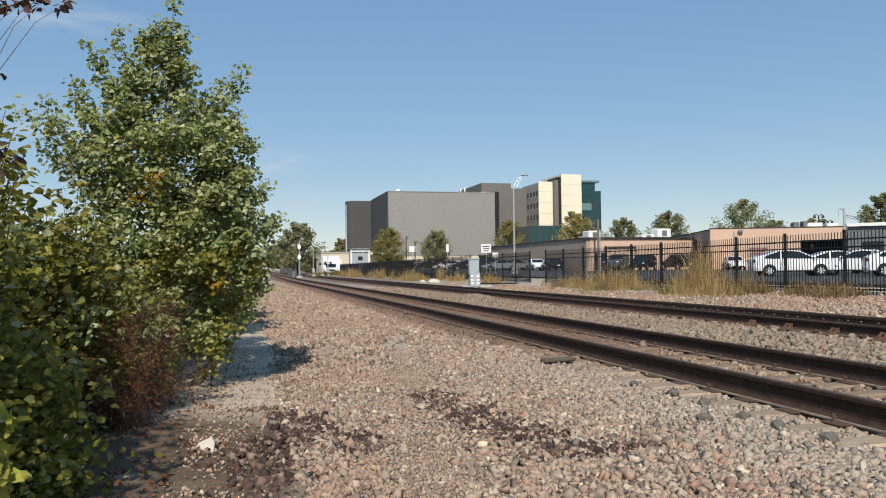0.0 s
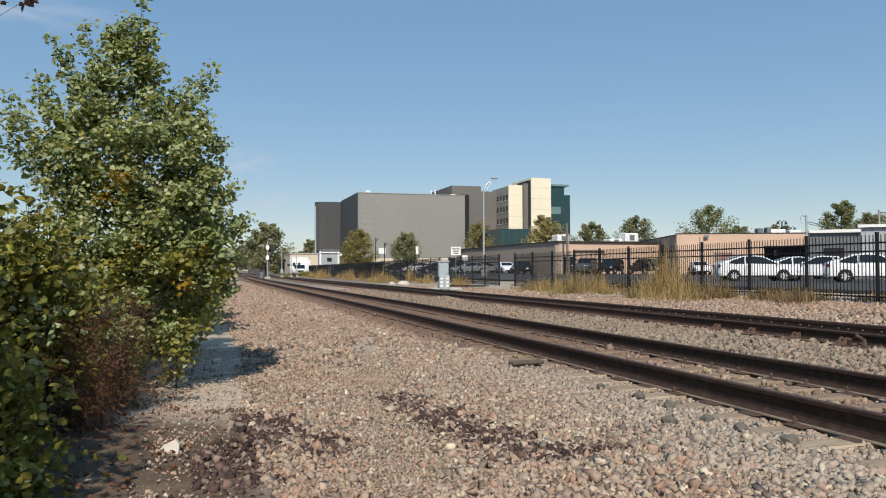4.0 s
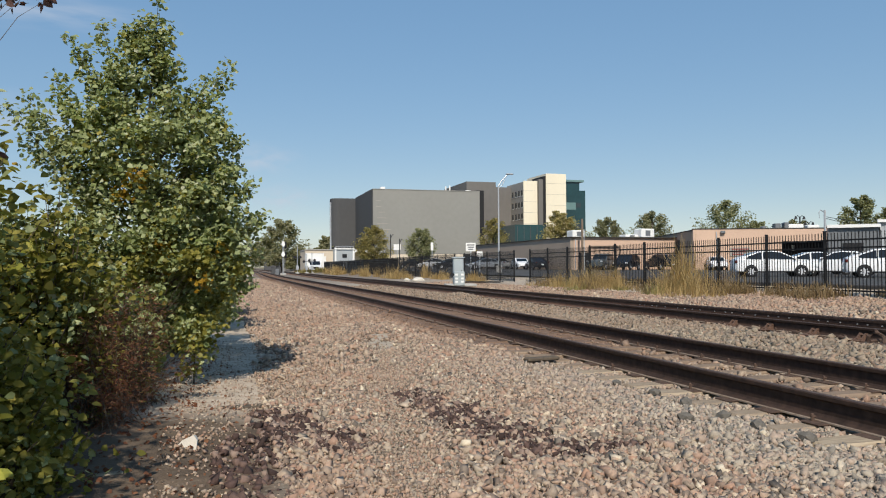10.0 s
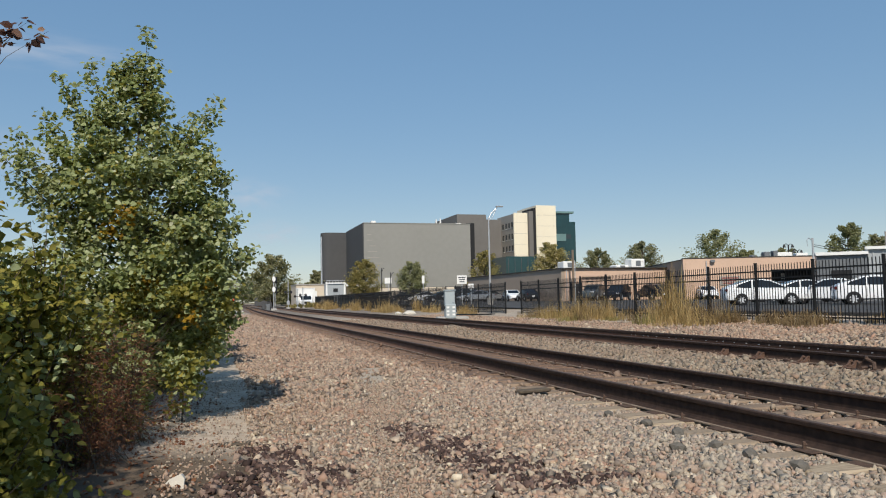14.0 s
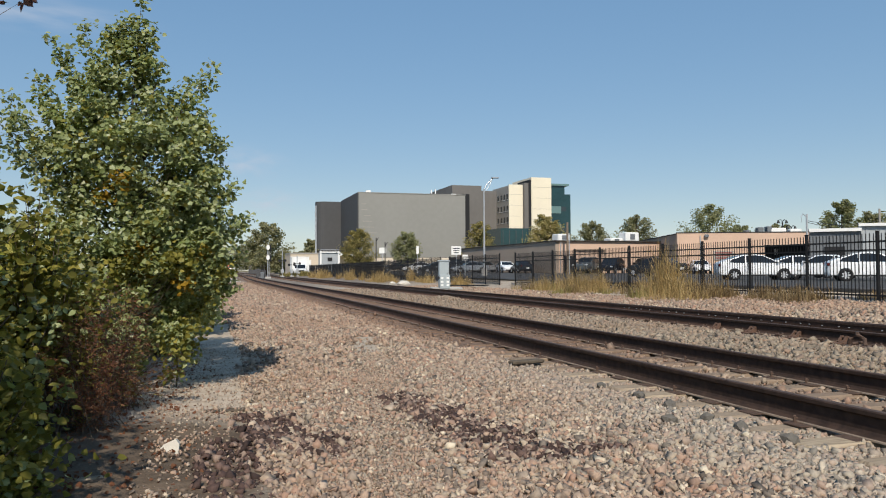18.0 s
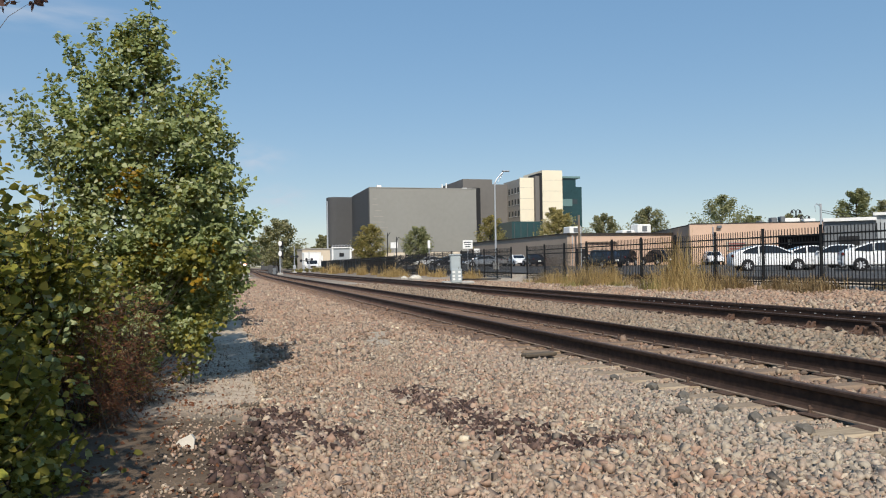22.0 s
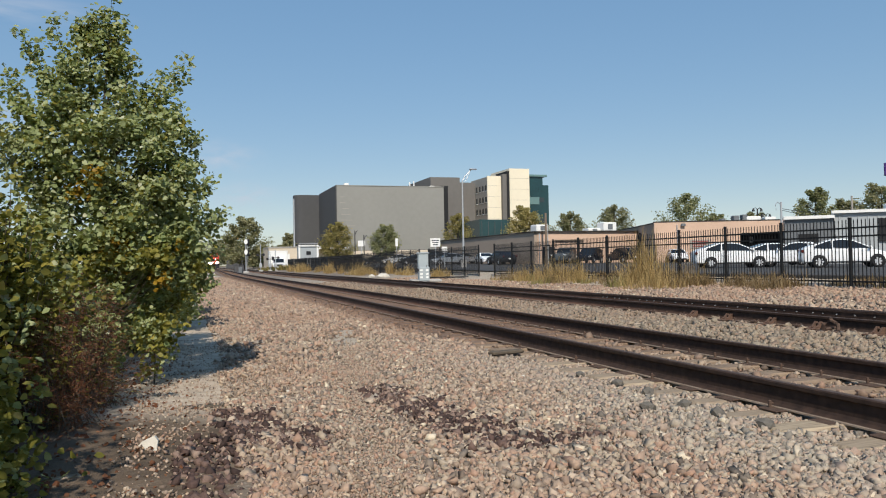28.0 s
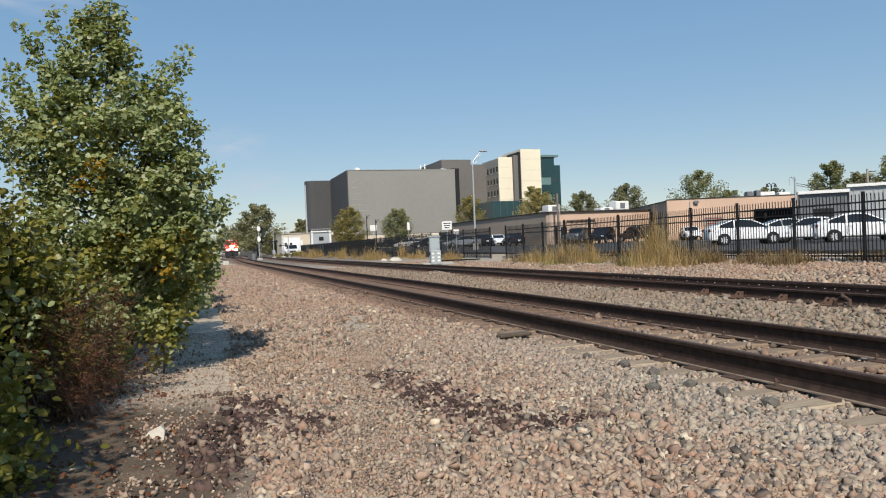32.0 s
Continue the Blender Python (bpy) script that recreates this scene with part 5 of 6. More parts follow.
def railway_signal():
    s = thing("railway_signal", "railway signal mast with two white round heads", "signal", at=(7.85, 109.0, 0.0))
    part("mast", Mesh().tube([(0, 0, 0), (0, 0, 4.75)], 0.08, 10), "galvanised", s)
    for z in (4.4, 2.95):
        part("head", Mesh().prism([(0.24 * math.cos(a), z + 0.38 * math.sin(a)) for a in [k * math.tau / 16 for k in range(16)]], -0.28, -0.14), "white_paint", s)
        part("hood", Mesh().box((0.35, 0.25, z - 0.1), (0.28, 0.5, 0.9), 0, 0.08), "loco_black", s)
    part("ladder", Mesh().box((0.25, 0.1, 2.4), (0.04, 0.04, 4.4)), "galvanised", s)
    part("box", Mesh().box((-0.8, -0.2, 0.45), (0.5, 0.45, 0.9), 0, 0.05), "shed_grey", s)
    part("base", Mesh().box((0, 0, 0.1), (0.8, 0.8, 0.3), 0, 0.05), "concrete", s)


railway_signal()


def crossing_shed():
    b = thing("equipment_shed", "low dark grey equipment shed beyond the crossing", "shed", at=(15.6, 260, 0.05))
    part("wall", Mesh().box((0, 0, 1.8), (6.2, 4.0, 3.6), 0, 0.05), "dark_clad", b)
    part("roof", Mesh().box((0, 0, 3.68), (6.6, 4.4, 0.16), 0, 0.03), "roof_felt", b)
    part("door", Mesh().box((1.2, -2.02, 1.2), (1.0, 0.06, 2.2)), "dark_void", b)


crossing_shed()


def crossing_gear():
    for x, y, h in ((11.2, 124, 4.3), (13.0, 127, 3.2), (14.2, 130, 3.6), (4.0, 172, 4.4), (1.6, 176, 4.0)):
        c = thing("crossing_signal", "grey level crossing mast with dark lamps", "signal", "crossing masts", at=(x, y, 0.06))
        part("mast", Mesh().tube([(0, 0, 0), (0, 0, h)], 0.07, 8), "galvanised", c)
        part("lamp_bar", Mesh().box((0, -0.05, h * 0.62), (1.1, 0.08, 0.08)), "loco_black", c)
        for sx in (-0.45, 0.45):
            part("lamp", Mesh().tube([(sx, -0.1, h * 0.62), (sx, -0.02, h * 0.62)], 0.22, 12), "loco_black", c)
        part("gate_box", Mesh().box((0, 0, 0.95), (0.45, 0.5, 0.7), 0, 0.05), "galvanised", c)
        part("base", Mesh().box((0, 0, 0.1), (0.6, 0.6, 0.25), 0, 0.03), "concrete", c)
    for x, y in ((7.3, 109.6), (7.6, 128.0)):
        b = thing("relay_box", "dark steel relay box by the crossing", "cabinet", "relay boxes", at=(x, y, 0.0))
        part("body", Mesh().box((0, 0, 0.55), (0.6, 0.5, 1.1), 0, 0.05), "dark_clad", b)
        part("roof", Mesh().box((0, 0, 1.13), (0.66, 0.56, 0.06)), "dark_clad", b)
    p = thing("tall_pole", "tall slim pale pole beside the grey building", "pole", at=(23.6, 176.5, 0.2))
    part("pole", Mesh().tube([(0, 0, 0), (0, 0, 16.0)], [0.22, 0.14], 10), "galvanised", p)


crossing_gear()


def street_sign(x, y, z, w, h, top, name="sign", label="white sign on a grey post behind the fence", bars=True, z0=LOT):
    s = thing("street_sign", label, "sign", "signs", at=(x, y, z0), turn=-14)
    part("post", Mesh().tube([(0, 0.04, 0), (0, 0.04, top)], 0.04, 8), "galvanised", s)
    b = part("board", Mesh().box((0, 0, z), (w, 0.03, h), 0, 0.01), "white_paint", s)
    if bars:
        for k in range(3):
            part("printed_bar", Mesh().box((0, -0.018, z + h * (0.25 - 0.25 * k)), (w * (0.75 - 0.12 * k), 0.006, h * 0.12)), "sign_text", b)


street_sign(20.6, 62.8, 2.35, 0.86, 0.74, 2.75)
street_sign(21.7, 63.6, 1.75, 0.5, 0.5, 2.0, bars=False)
street_sign(20.1, 90, 3.05, 0.85, 0.7, 3.4, bars=False)
street_sign(22.6, 83, 2.95, 0.3, 0.9, 3.4, bars=False)


def utility_poles():
    for x, y, h, r in ((19.3, 90, 4.6, 0.06), (19.5, 86, 3.9, 0.06), (36.0, 72.2, 5.6, 0.12)):
        p = thing("utility_pole", "weathered pole standing by the car park", "pole", "poles", at=(x, y, LOT))
        part("pole", Mesh().tube([(0, 0, 0), (0, 0, h)], r, 8), "wood" if r > 0.1 else "loco_black", p)
        if r < 0.1:
            part("bracket", Mesh().tube([(0, 0, h - 0.5), (0.2, 0, h - 0.1), (0.35, 0, h)], 0.04, 6), "loco_black", p)
        else:
            part("conduit", Mesh().tube([(0.16, -0.1, 0), (0.16, -0.1, h * 0.8)], 0.05, 6), "galvanised", p)
    for (x, y), h in zip((spot(41.35, 101), spot(41.9, 104)), (6.4, 5.8)):
        p = thing("street_lamp", "dark twin-armed lamp pole above the warehouse roof", "lamp post", "lamp posts", at=(x, y, LOT))
        part("pole", Mesh().tube([(0, 0, 0), (0, 0, h)], 0.08, 8), "loco_black", p)
        for sx in (-1, 1):
            part("arm", Mesh().tube([(0, 0, h), (sx * 0.3, 0, h + 0.2), (sx * 0.6, 0, h + 0.1)], 0.04, 6), "loco_black", p)
            part("lamp_head", Mesh().tube([(sx * 0.6, 0, h + 0.12), (sx * 0.6, 0, h - 0.25)], [0.08, 0.2], 10), "loco_black", p)
    x, y = spot(42.88, 60)
    p = thing("utility_pole", "slim grey pole with a small bracket by the sheds", "pole", "poles", at=(x, y, lot_level(y)))
    part("pole", Mesh().tube([(0, 0, 0), (0, 0, 4.5)], 0.07, 8), "galvanised", p)
    part("bracket", Mesh().tube([(0, 0, 4.3), (-0.35, 0, 4.5), (-0.5, 0, 4.3), (-0.45, 0, 3.9)], 0.03, 6), "galvanised", p)
    x, y = spot(49.6, 46)
    p = thing("utility_pole", "slim grey pole behind the white cars", "pole", "poles", at=(x, y, lot_level(y)))
    part("pole", Mesh().tube([(0, 0, 0), (0, 0, 4.6)], 0.08, 8), "galvanised", p)


utility_poles()


def shed_poles():
    for x, y, h in ((73.4, 68.0, 7.4),):
        p = thing("utility_pole", "pale wooden pole rising behind the metal shed", "pole", "poles", at=(x, y, LOT))
        part("pole", Mesh().tube([(0, 0, 0), (0, 0, h)], [0.15, 0.11], 8), "pale_wall", p)
        part("cap", Mesh().tube([(0, 0, h), (0, 0, h + 0.06)], 0.13, 8), "galvanised", p)
    c = thing("overhead_cable", "thin dark cables strung above the sheds", "cable")
    for z0, z1 in ((5.35, 6.6), (5.2, 5.9)):
        a, b = Vector((51.1, 54.9, z0)), Vector((73.4, 68.0, z1))
        part("cable", Mesh().tube([a.lerp(b, u / 8) - Vector((0, 0, 0.5 * math.sin(math.pi * u / 8))) for u in range(9)], 0.025, 5), "loco_black", c)


shed_poles()


def tall_sign():
    x, y = spot(49.6, 88)
    p = thing("pole_sign", "dark purple sign board on a tall pole", "sign", at=(x, y, lot_level(y)), turn=-49)
    part("pole", Mesh().tube([(0, 0.2, 0), (0, 0.2, 7.9)], 0.16, 10), "galvanised", p)
    b = part("board", Mesh().box((0.4, 0, 9.0), (2.4, 0.35, 1.3), 0, 0.06), "sign_purple", p)
    part("stripe", Mesh().box((0.4, -0.19, 8.65), (2.0, 0.02, 0.2)), "loco_red", b)


tall_sign()


# ---- trees in the distance ----
def far_tree(at, tall, wide, mat, seed, label, count=2600, leaf=0.42, low=0.3, group="distant trees", airy=0.0):
    rng = np.random.default_rng(seed)
    t = thing("tree", label, "tree", group, at=at, turn=float(rng.uniform(0, 360)))
    trunk = Mesh()
    trunk.tube([(0, 0, -0.2), (0.05 * wide * 0.1, 0, tall * 0.3), (0, 0.02, tall * 0.62), (0, 0, tall * 0.9)], [tall * 0.028, tall * 0.022, tall * 0.013, tall * 0.003], 8)
    part("trunk", trunk, "bark", t, smooth=True)
    tips = []
    for k in range(26):
        a = k * 2.4 + rng.uniform(-0.4, 0.4)
        h = tall * (low + (0.97 - low) * ((k + 0.5) / 26) ** 0.9)
        u = (h / tall - low) / (1 - low)
        reach = wide / 2 * (math.sin(math.pi * min(1, 0.16 + 0.84 * u) ** 0.85) * 0.85 + 0.22) * rng.uniform(0.7, 1.12)
        start = Vector((0, 0, max(tall * 0.18, h - reach * 0.75)))
        end = Vector((math.cos(a) * reach, math.sin(a) * reach, h))
        part("limb", Mesh().tube([start, start.lerp(end, 0.5) + Vector((0, 0, -0.02 * tall)), end], [tall * 0.010, tall * 0.006, tall * 0.002], 5), "bark", t)
        tips += [(start.lerp(end, f), reach * 0.36 + wide * 0.06) for f in (0.5, 0.7, 0.86, 1.0)]
    per = count // len(tips)
    pts = np.concatenate([np.array(p) + np.clip(rng.normal(0, 1, (per, 3)), -1.5, 1.5) * r * np.array([0.34, 0.34, 0.30]) for p, r in tips])
    pts = pts[pts[:, 2] > tall * low * 0.55]
    leaves("crown", pts, leaf, mat, t, rng, shape=0.9)
    return t


TREES = [
    # bearing, distance, height, width, leaf, low start
    (4.0, 196, 13.2, 10.5, "leaf_far", 0.08), (2.9, 330, 13.5, 13, "leaf_far", 0.12), (1.9, 470, 17.0, 16, "leaf_far", 0.1), (0.2, 470, 15.0, 14, "leaf_far", 0.1), (7.3, 235, 10.6, 6, "leaf_far", 0.2), (6.5, 230, 6.5, 8, "leaf_far", 0.12), (5.2, 210, 6.0, 7, "leaf_far", 0.1),
    (10.80, 104, 6.6, 4.9, "leaf_gold", 0.25), (14.36, 104, 6.2, 3.9, "leaf_mid", 0.35), (19.9, 112, 8.1, 4.6, "leaf_gold", 0.2), (25.0, 120, 9.5, 6.2, "leaf_gold", 0.25),
    (28.3, 125, 8.6, 6.4, "leaf_far", 0.2), (31.55, 130, 9.9, 6.8, "leaf_far", 0.2), (36.6, 125, 10.9, 9.2, "leaf_mid", 0.2), (38.6, 130, 8.0, 5, "leaf_mid", 0.2), (41.2, 130, 8.0, 5, "leaf_far", 0.2),
    (45.0, 120, 10.6, 5.5, "leaf_mid", 0.25), (46.9, 122, 8.8, 6, "leaf_far", 0.2), (48.9, 115, 10.2, 7, "leaf_far", 0.2), (51.2, 112, 11.5, 9, "leaf_far", 0.2),
]
for i, (ang, dist, tall, wide, mat, low) in enumerate(TREES):
    px, py = spot(ang, dist)
    far_tree((px, py, 0.3), tall, wide, mat, 100 + i, "autumn gold tree beside the car park" if mat == "leaf_gold" else "full green tree rising behind the buildings", 7500 if dist > 150 else 6500 if dist < 115 else 8500, 0.5 if dist > 150 else 0.20 if dist < 115 else 0.26, low)


# ---- bushes along the track ----
GROW = 1.076


def shrub(name, label, at, tips, mats, seed, leaf, per, stem=0.016, spread=0.16, category="bush", shape=0.8, arch=0.55, first=0.2):
    """Many thin stems from one root to the given tips, leaves along their outer two thirds."""
    rng = np.random.default_rng(seed)
    t = thing(name, label, category, "bushes", at=(at[0] * GROW, at[1] * GROW, at[2]))
    lots = {m: [] for m in mats}
    names = list(mats)
    odds = np.array([mats[m] for m in names])
    odds = odds / odds.sum()
    for tip in tips:
        tip = np.array(tip, float) * GROW
        root = np.array([rng.normal(0, 0.13), rng.normal(0, 0.16), -0.05])
        bow = np.array([tip[0] * 0.30, tip[1] * 0.30, tip[2] * arch])
        q = [root, bow + rng.normal(0, 0.05, 3), tip]
        us = np.linspace(0, 1, 7)
        curve = [(1 - u) ** 2 * q[0] + 2 * u * (1 - u) * q[1] + u * u * q[2] for u in us]
        part("stem", Mesh().tube(curve, [stem * (1.05 - 0.9 * u) for u in us], 5), "bark", t)
        n = int(per * rng.uniform(0.75, 1.25))
        u = rng.uniform(first, 1.0, n) ** 0.65
        on = (1 - u)[:, None] ** 2 * q[0] + 2 * (u * (1 - u))[:, None] * q[1] + (u * u)[:, None] * q[2]
        r = spread * (1.25 - 0.75 * u)[:, None]
        pts = on + rng.normal(0, 1, (n, 3)) * r
        pts[:, 2] = np.maximum(pts[:, 2], 0.04)
        which = names[0] if rng.random() < 0.55 else names[int(rng.choice(len(names), p=odds))]
        for p in pts:
            m = which if rng.random() < 0.7 else names[int(rng.choice(len(names), p=odds))]
            lots[m].append(p)
    for m in names:
        if lots[m]:
            leaves("foliage", np.array(lots[m]), leaf, m, t, rng, shape=shape)
    return t


def crown_tips(n, tall, radius, seed, lean=(0, 0), squash=1.0, low=0.12, least=0.5):
    """Tips spread through a crown whose half width at a share of its height is radius(share)."""
    rng = np.random.default_rng(seed)
    out = []
    for k in range(n):
        s = low + (1 - low) * (k + 0.5) / n
        a = k * 2.39996 + rng.uniform(-0.5, 0.5)
        r = radius(s) * rng.uniform(least, 1.0)
        out.append((math.cos(a) * r + lean[0] * s, math.sin(a) * r * squash + lean[1] * s, tall * s * rng.uniform(0.95, 1.03)))
    return out


CROWN_Z = [0.10, 0.5, 0.9, 1.2, 1.5, 1.85, 2.2, 2.5, 2.75, 3.0, 3.25, 3.45]
CROWN_LEFT = [-0.55, -0.62, -0.62, -0.60, -0.44, -0.46, -0.58, -0.44, -0.28, -0.14, 0.0, 0.12]
CROWN_RIGHT = [0.58, 0.84, 1.05, 1.15, 1.16, 1.10, 0.97, 0.74, 0.46, 0.24, 0.22, 0.20]
# ends of the branches that stand out from the crown: across, height, and where on the trunk they leave it
BOUGHS = [(0.22, 3.60, 2.2), (0.30, 3.28, 2.3), (-0.04, 3.26, 2.0), (-0.27, 3.28, 2.0), (-0.48, 3.08, 1.8), (-0.40, 2.95, 1.8), (-0.70, 2.80, 1.6), (-0.62, 2.66, 1.6), (-0.86, 2.55, 1.4), (-0.78, 2.40, 1.4), (-0.98, 2.42, 1.3), (-0.90, 2.18, 1.2), (-0.70, 2.12, 1.2), (-0.55, 2.5, 1.5),
          (0.84, 2.95, 1.9), (0.66, 2.86, 1.9), (0.40, 2.95, 2.0), (0.78, 2.50, 1.5), (0.92, 2.18, 1.3), (1.04, 1.86, 1.0), (1.17, 1.53, 0.8), (1.12, 1.22, 0.6), (1.0, 0.9, 0.4), (0.98, 1.4, 0.7)]


def cottonwood(at):
    """A many-stemmed sapling: boughs to the crown's outline, twigs in clumps within it, round leaves at the twigs."""
    rng = np.random.default_rng(21)
    t = thing("cottonwood_sapling", "tall leafy cottonwood sapling with some orange leaves", "tree", "bushes", at=at)
    lots = {"leaf_green": [], "leaf_olive": [], "leaf_yellow": []}

    def trunk_at(z):
        return np.array([0.05 + 0.045 * z + 0.03 * math.sin(2.2 * z), 0.05 * math.sin(1.7 * z), z])

    us = np.linspace(-0.05, 3.1, 9)
    part("trunk", Mesh().tube([trunk_at(u) * GROW for u in us], [0.030 - 0.0085 * u for u in us], 7), "bark", t, smooth=True)

    def clump(centre, count, spread, tint):
        pts = centre + np.clip(rng.normal(0, 1, (count, 3)), -1.9, 1.9) * spread * np.array([1, 1, 0.9])
        pts[:, 2] = np.maximum(pts[:, 2], 0.05)
        odd = rng.uniform(0, 1, count) < 0.15
        lots[tint].extend(pts[~odd])
        lots["leaf_olive" if tint == "leaf_green" else "leaf_green"].extend(pts[odd])

    for x, z, start in BOUGHS:
        y = 0.22 * math.sin(9.0 * z + 2.0)
        a, c = trunk_at(start), np.array([x, y, z])
        b = a * 0.5 + c * 0.5 + np.array([0.0, 0.0, -0.10])
        us = np.linspace(0, 1, 7)
        line = [((1 - u) ** 2 * a + 2 * u * (1 - u) * b + u * u * c) * GROW for u in us]
        part("bough", Mesh().tube(line, [0.012 * (1.1 - u) for u in us], 5), "bark", t)
        for u in np.linspace(0.40, 1.0, 10):
            p = ((1 - u) ** 2 * a + 2 * u * (1 - u) * b + u * u * c) * GROW
            clump(p + rng.normal(0, 0.02, 3), int(30 + 26 * (1 - u)), 0.043 + 0.055 * (1 - u), "leaf_green")
    # twigs and clumps through the crown
    for k in range(860):
        z = float(rng.uniform(0.10, 3.35))
        lo, hi = float(np.interp(z, CROWN_Z, CROWN_LEFT)), float(np.interp(z, CROWN_Z, CROWN_RIGHT))
        if rng.random() > (hi - lo) / 1.6 * (0.5 if z < 1.1 else 0.8 if z < 2.4 else 0.5):
            continue
        ang, r = rng.uniform(0, math.tau), math.sqrt(rng.uniform(0.05, 1.0))
        half = (hi - lo) / 2
        c = np.array([(lo + hi) / 2 + half * r * math.cos(ang) * 0.95, min(half, 0.7) * 0.9 * r * math.sin(ang), z])
        if c[1] > 0.15 and rng.random() < 0.6:
            continue
        if math.hypot(c[0] - 0.14, c[2] - 2.76) < 0.10:
            continue
        a = trunk_at(max(0.0, z - 0.25 - 0.5 * r * half))
        if k % 3 == 0:
            m = a * 0.5 + c * 0.5 + np.array([0, 0, -0.05])
            part("twig", Mesh().tube([a * GROW, m * GROW, c * GROW], [0.006, 0.004, 0.002], 4), "bark", t)
        tint = "leaf_green"
        # dark olive clumps low down put the crown's own shade into leaf colour
        if z < 1.15 and rng.random() < 0.35:
            tint = "leaf_olive"
        front = c[1] < 0.1
        for ox, oz, reach in ((0.03, 1.78, 0.13), (0.39, 1.39, 0.13), (0.01, 1.19, 0.12), (0.27, 1.21, 0.10), (0.59, 1.0, 0.14), (0.75, 1.25, 0.09)):
            if front and math.hypot(c[0] - ox, c[2] - oz) < reach and rng.random() < 0.5:
                tint = "leaf_yellow"
        clump(c * GROW, int(rng.uniform(52, 98) * (1.0 if z < 2.4 else 0.8)), float(rng.uniform(0.045, 0.085)), tint)
    for name, pts in lots.items():
        leaves("foliage", np.array(pts), 0.049, name, t, rng, shape=0.95)
    return t


cottonwood((-0.82 * GROW, 7.4 * GROW, 0.0))


def dome(s):
    return float(np.interp(s, [0, 0.3, 0.7, 1.0], [0.8, 1.0, 0.8, 0.25]))


BUSHES = [
    ("bush", "low green bush with yellowing leaves at the path's edge", (-1.34, 4.15, 0.0), 1.50, 0.56, 44, {"leaf_olive": 0.62, "leaf_green": 0.26, "leaf_lime": 0.10}, 0.060, 105),
    ("bush", "dense olive bush with yellowing leaves", (-1.72, 5.2, 0.0), 2.32, 0.92, 66, {"leaf_olive": 0.68, "leaf_green": 0.16, "leaf_lime": 0.12, "leaf_yellow": 0.04}, 0.074, 95),
    ("bush", "low dark green bush beside the gravel", (-1.02, 3.95, 0.0), 0.72, 0.40, 30, {"leaf_olive": 0.7, "leaf_green": 0.28, "leaf_lime": 0.02}, 0.050, 120),
    ("bush", "green bush beside the sapling", (-0.62, 10.2, 0.0), 2.3, 0.95, 50, {"leaf_green": 0.8, "leaf_olive": 0.2}, 0.09, 100),
    ("bush", "green bush farther along the path", (-0.42, 13.5, 0.0), 2.4, 0.95, 36, {"leaf_green": 0.8, "leaf_olive": 0.2}, 0.10, 100),
    ("bush", "olive-green bush well along the path", (-0.35, 17.0, 0.0), 2.5, 0.95, 32, {"leaf_green": 0.7, "leaf_olive": 0.3}, 0.11, 100),
    ("bush", "tall green bush against the fence", (-2.55, 8.2, 0.05), 2.2, 0.8, 40, {"leaf_green": 0.6, "leaf_olive": 0.4}, 0.10, 90),
    ("bush", "small green bush hiding the back fence", (-1.75, 9.4, 0.03), 1.75, 0.62, 30, {"leaf_green": 0.7, "leaf_olive": 0.3}, 0.08, 90),
    ("bush", "wide green bush along the back fence", (-2.9, 12, 0.05), 2.0, 1.0, 34, {"leaf_green": 0.6, "leaf_olive": 0.4}, 0.11, 90),
]
for i, (nm, label, at, tall, rad, n, mats, leaf, per) in enumerate(BUSHES):
    shrub(nm, label, at, crown_tips(n, tall, lambda s: rad * dome(s), 40 + i), mats, 60 + i, leaf, per)
shrub("dead_brush", "rust-brown dead brush at the bush's foot", (-0.80, 5.45, 0.0), crown_tips(78, 0.92, lambda s: 0.40 * dome(s), 71), {"leaf_brown": 0.9, "leaf_olive": 0.1}, 72, 0.034, 110, 0.004, 0.055, shape=0.16)
shrub("dead_brush", "brown dry twigs between the bushes", (-0.66, 6.2, 0.0), crown_tips(64, 1.0, lambda s: 0.48 * dome(s), 73), {"leaf_brown": 0.7, "leaf_olive": 0.3}, 74, 0.034, 100, 0.004, 0.06, shape=0.16)
shrub("bush", "thin olive bush growing through dead brush", (-1.08, 5.5, 0.0), crown_tips(40, 1.6, lambda s: 0.52 * dome(s), 75, low=0.5), {"leaf_olive": 0.6, "leaf_green": 0.4}, 76, 0.06, 80, 0.01, 0.12)
near_tips = [(0.10, 0.07, 0.76), (0.13, 0.0, 0.66), (0.06, 0.1, 0.82), (0.09, -0.05, 0.55), (0.16, 0.05, 0.48), (0.03, -0.1, 0.62), (0.0, 0.05, 0.42), (0.15, 0.1, 0.60)]
shrub("bush", "sprig of large pale yellow leaves beside the path", (-0.90, 2.78, 0.0), near_tips, {"leaf_lime": 0.9, "leaf_olive": 0.1}, 78, 0.070, 15, 0.004, 0.04, shape=0.75, first=0.6)
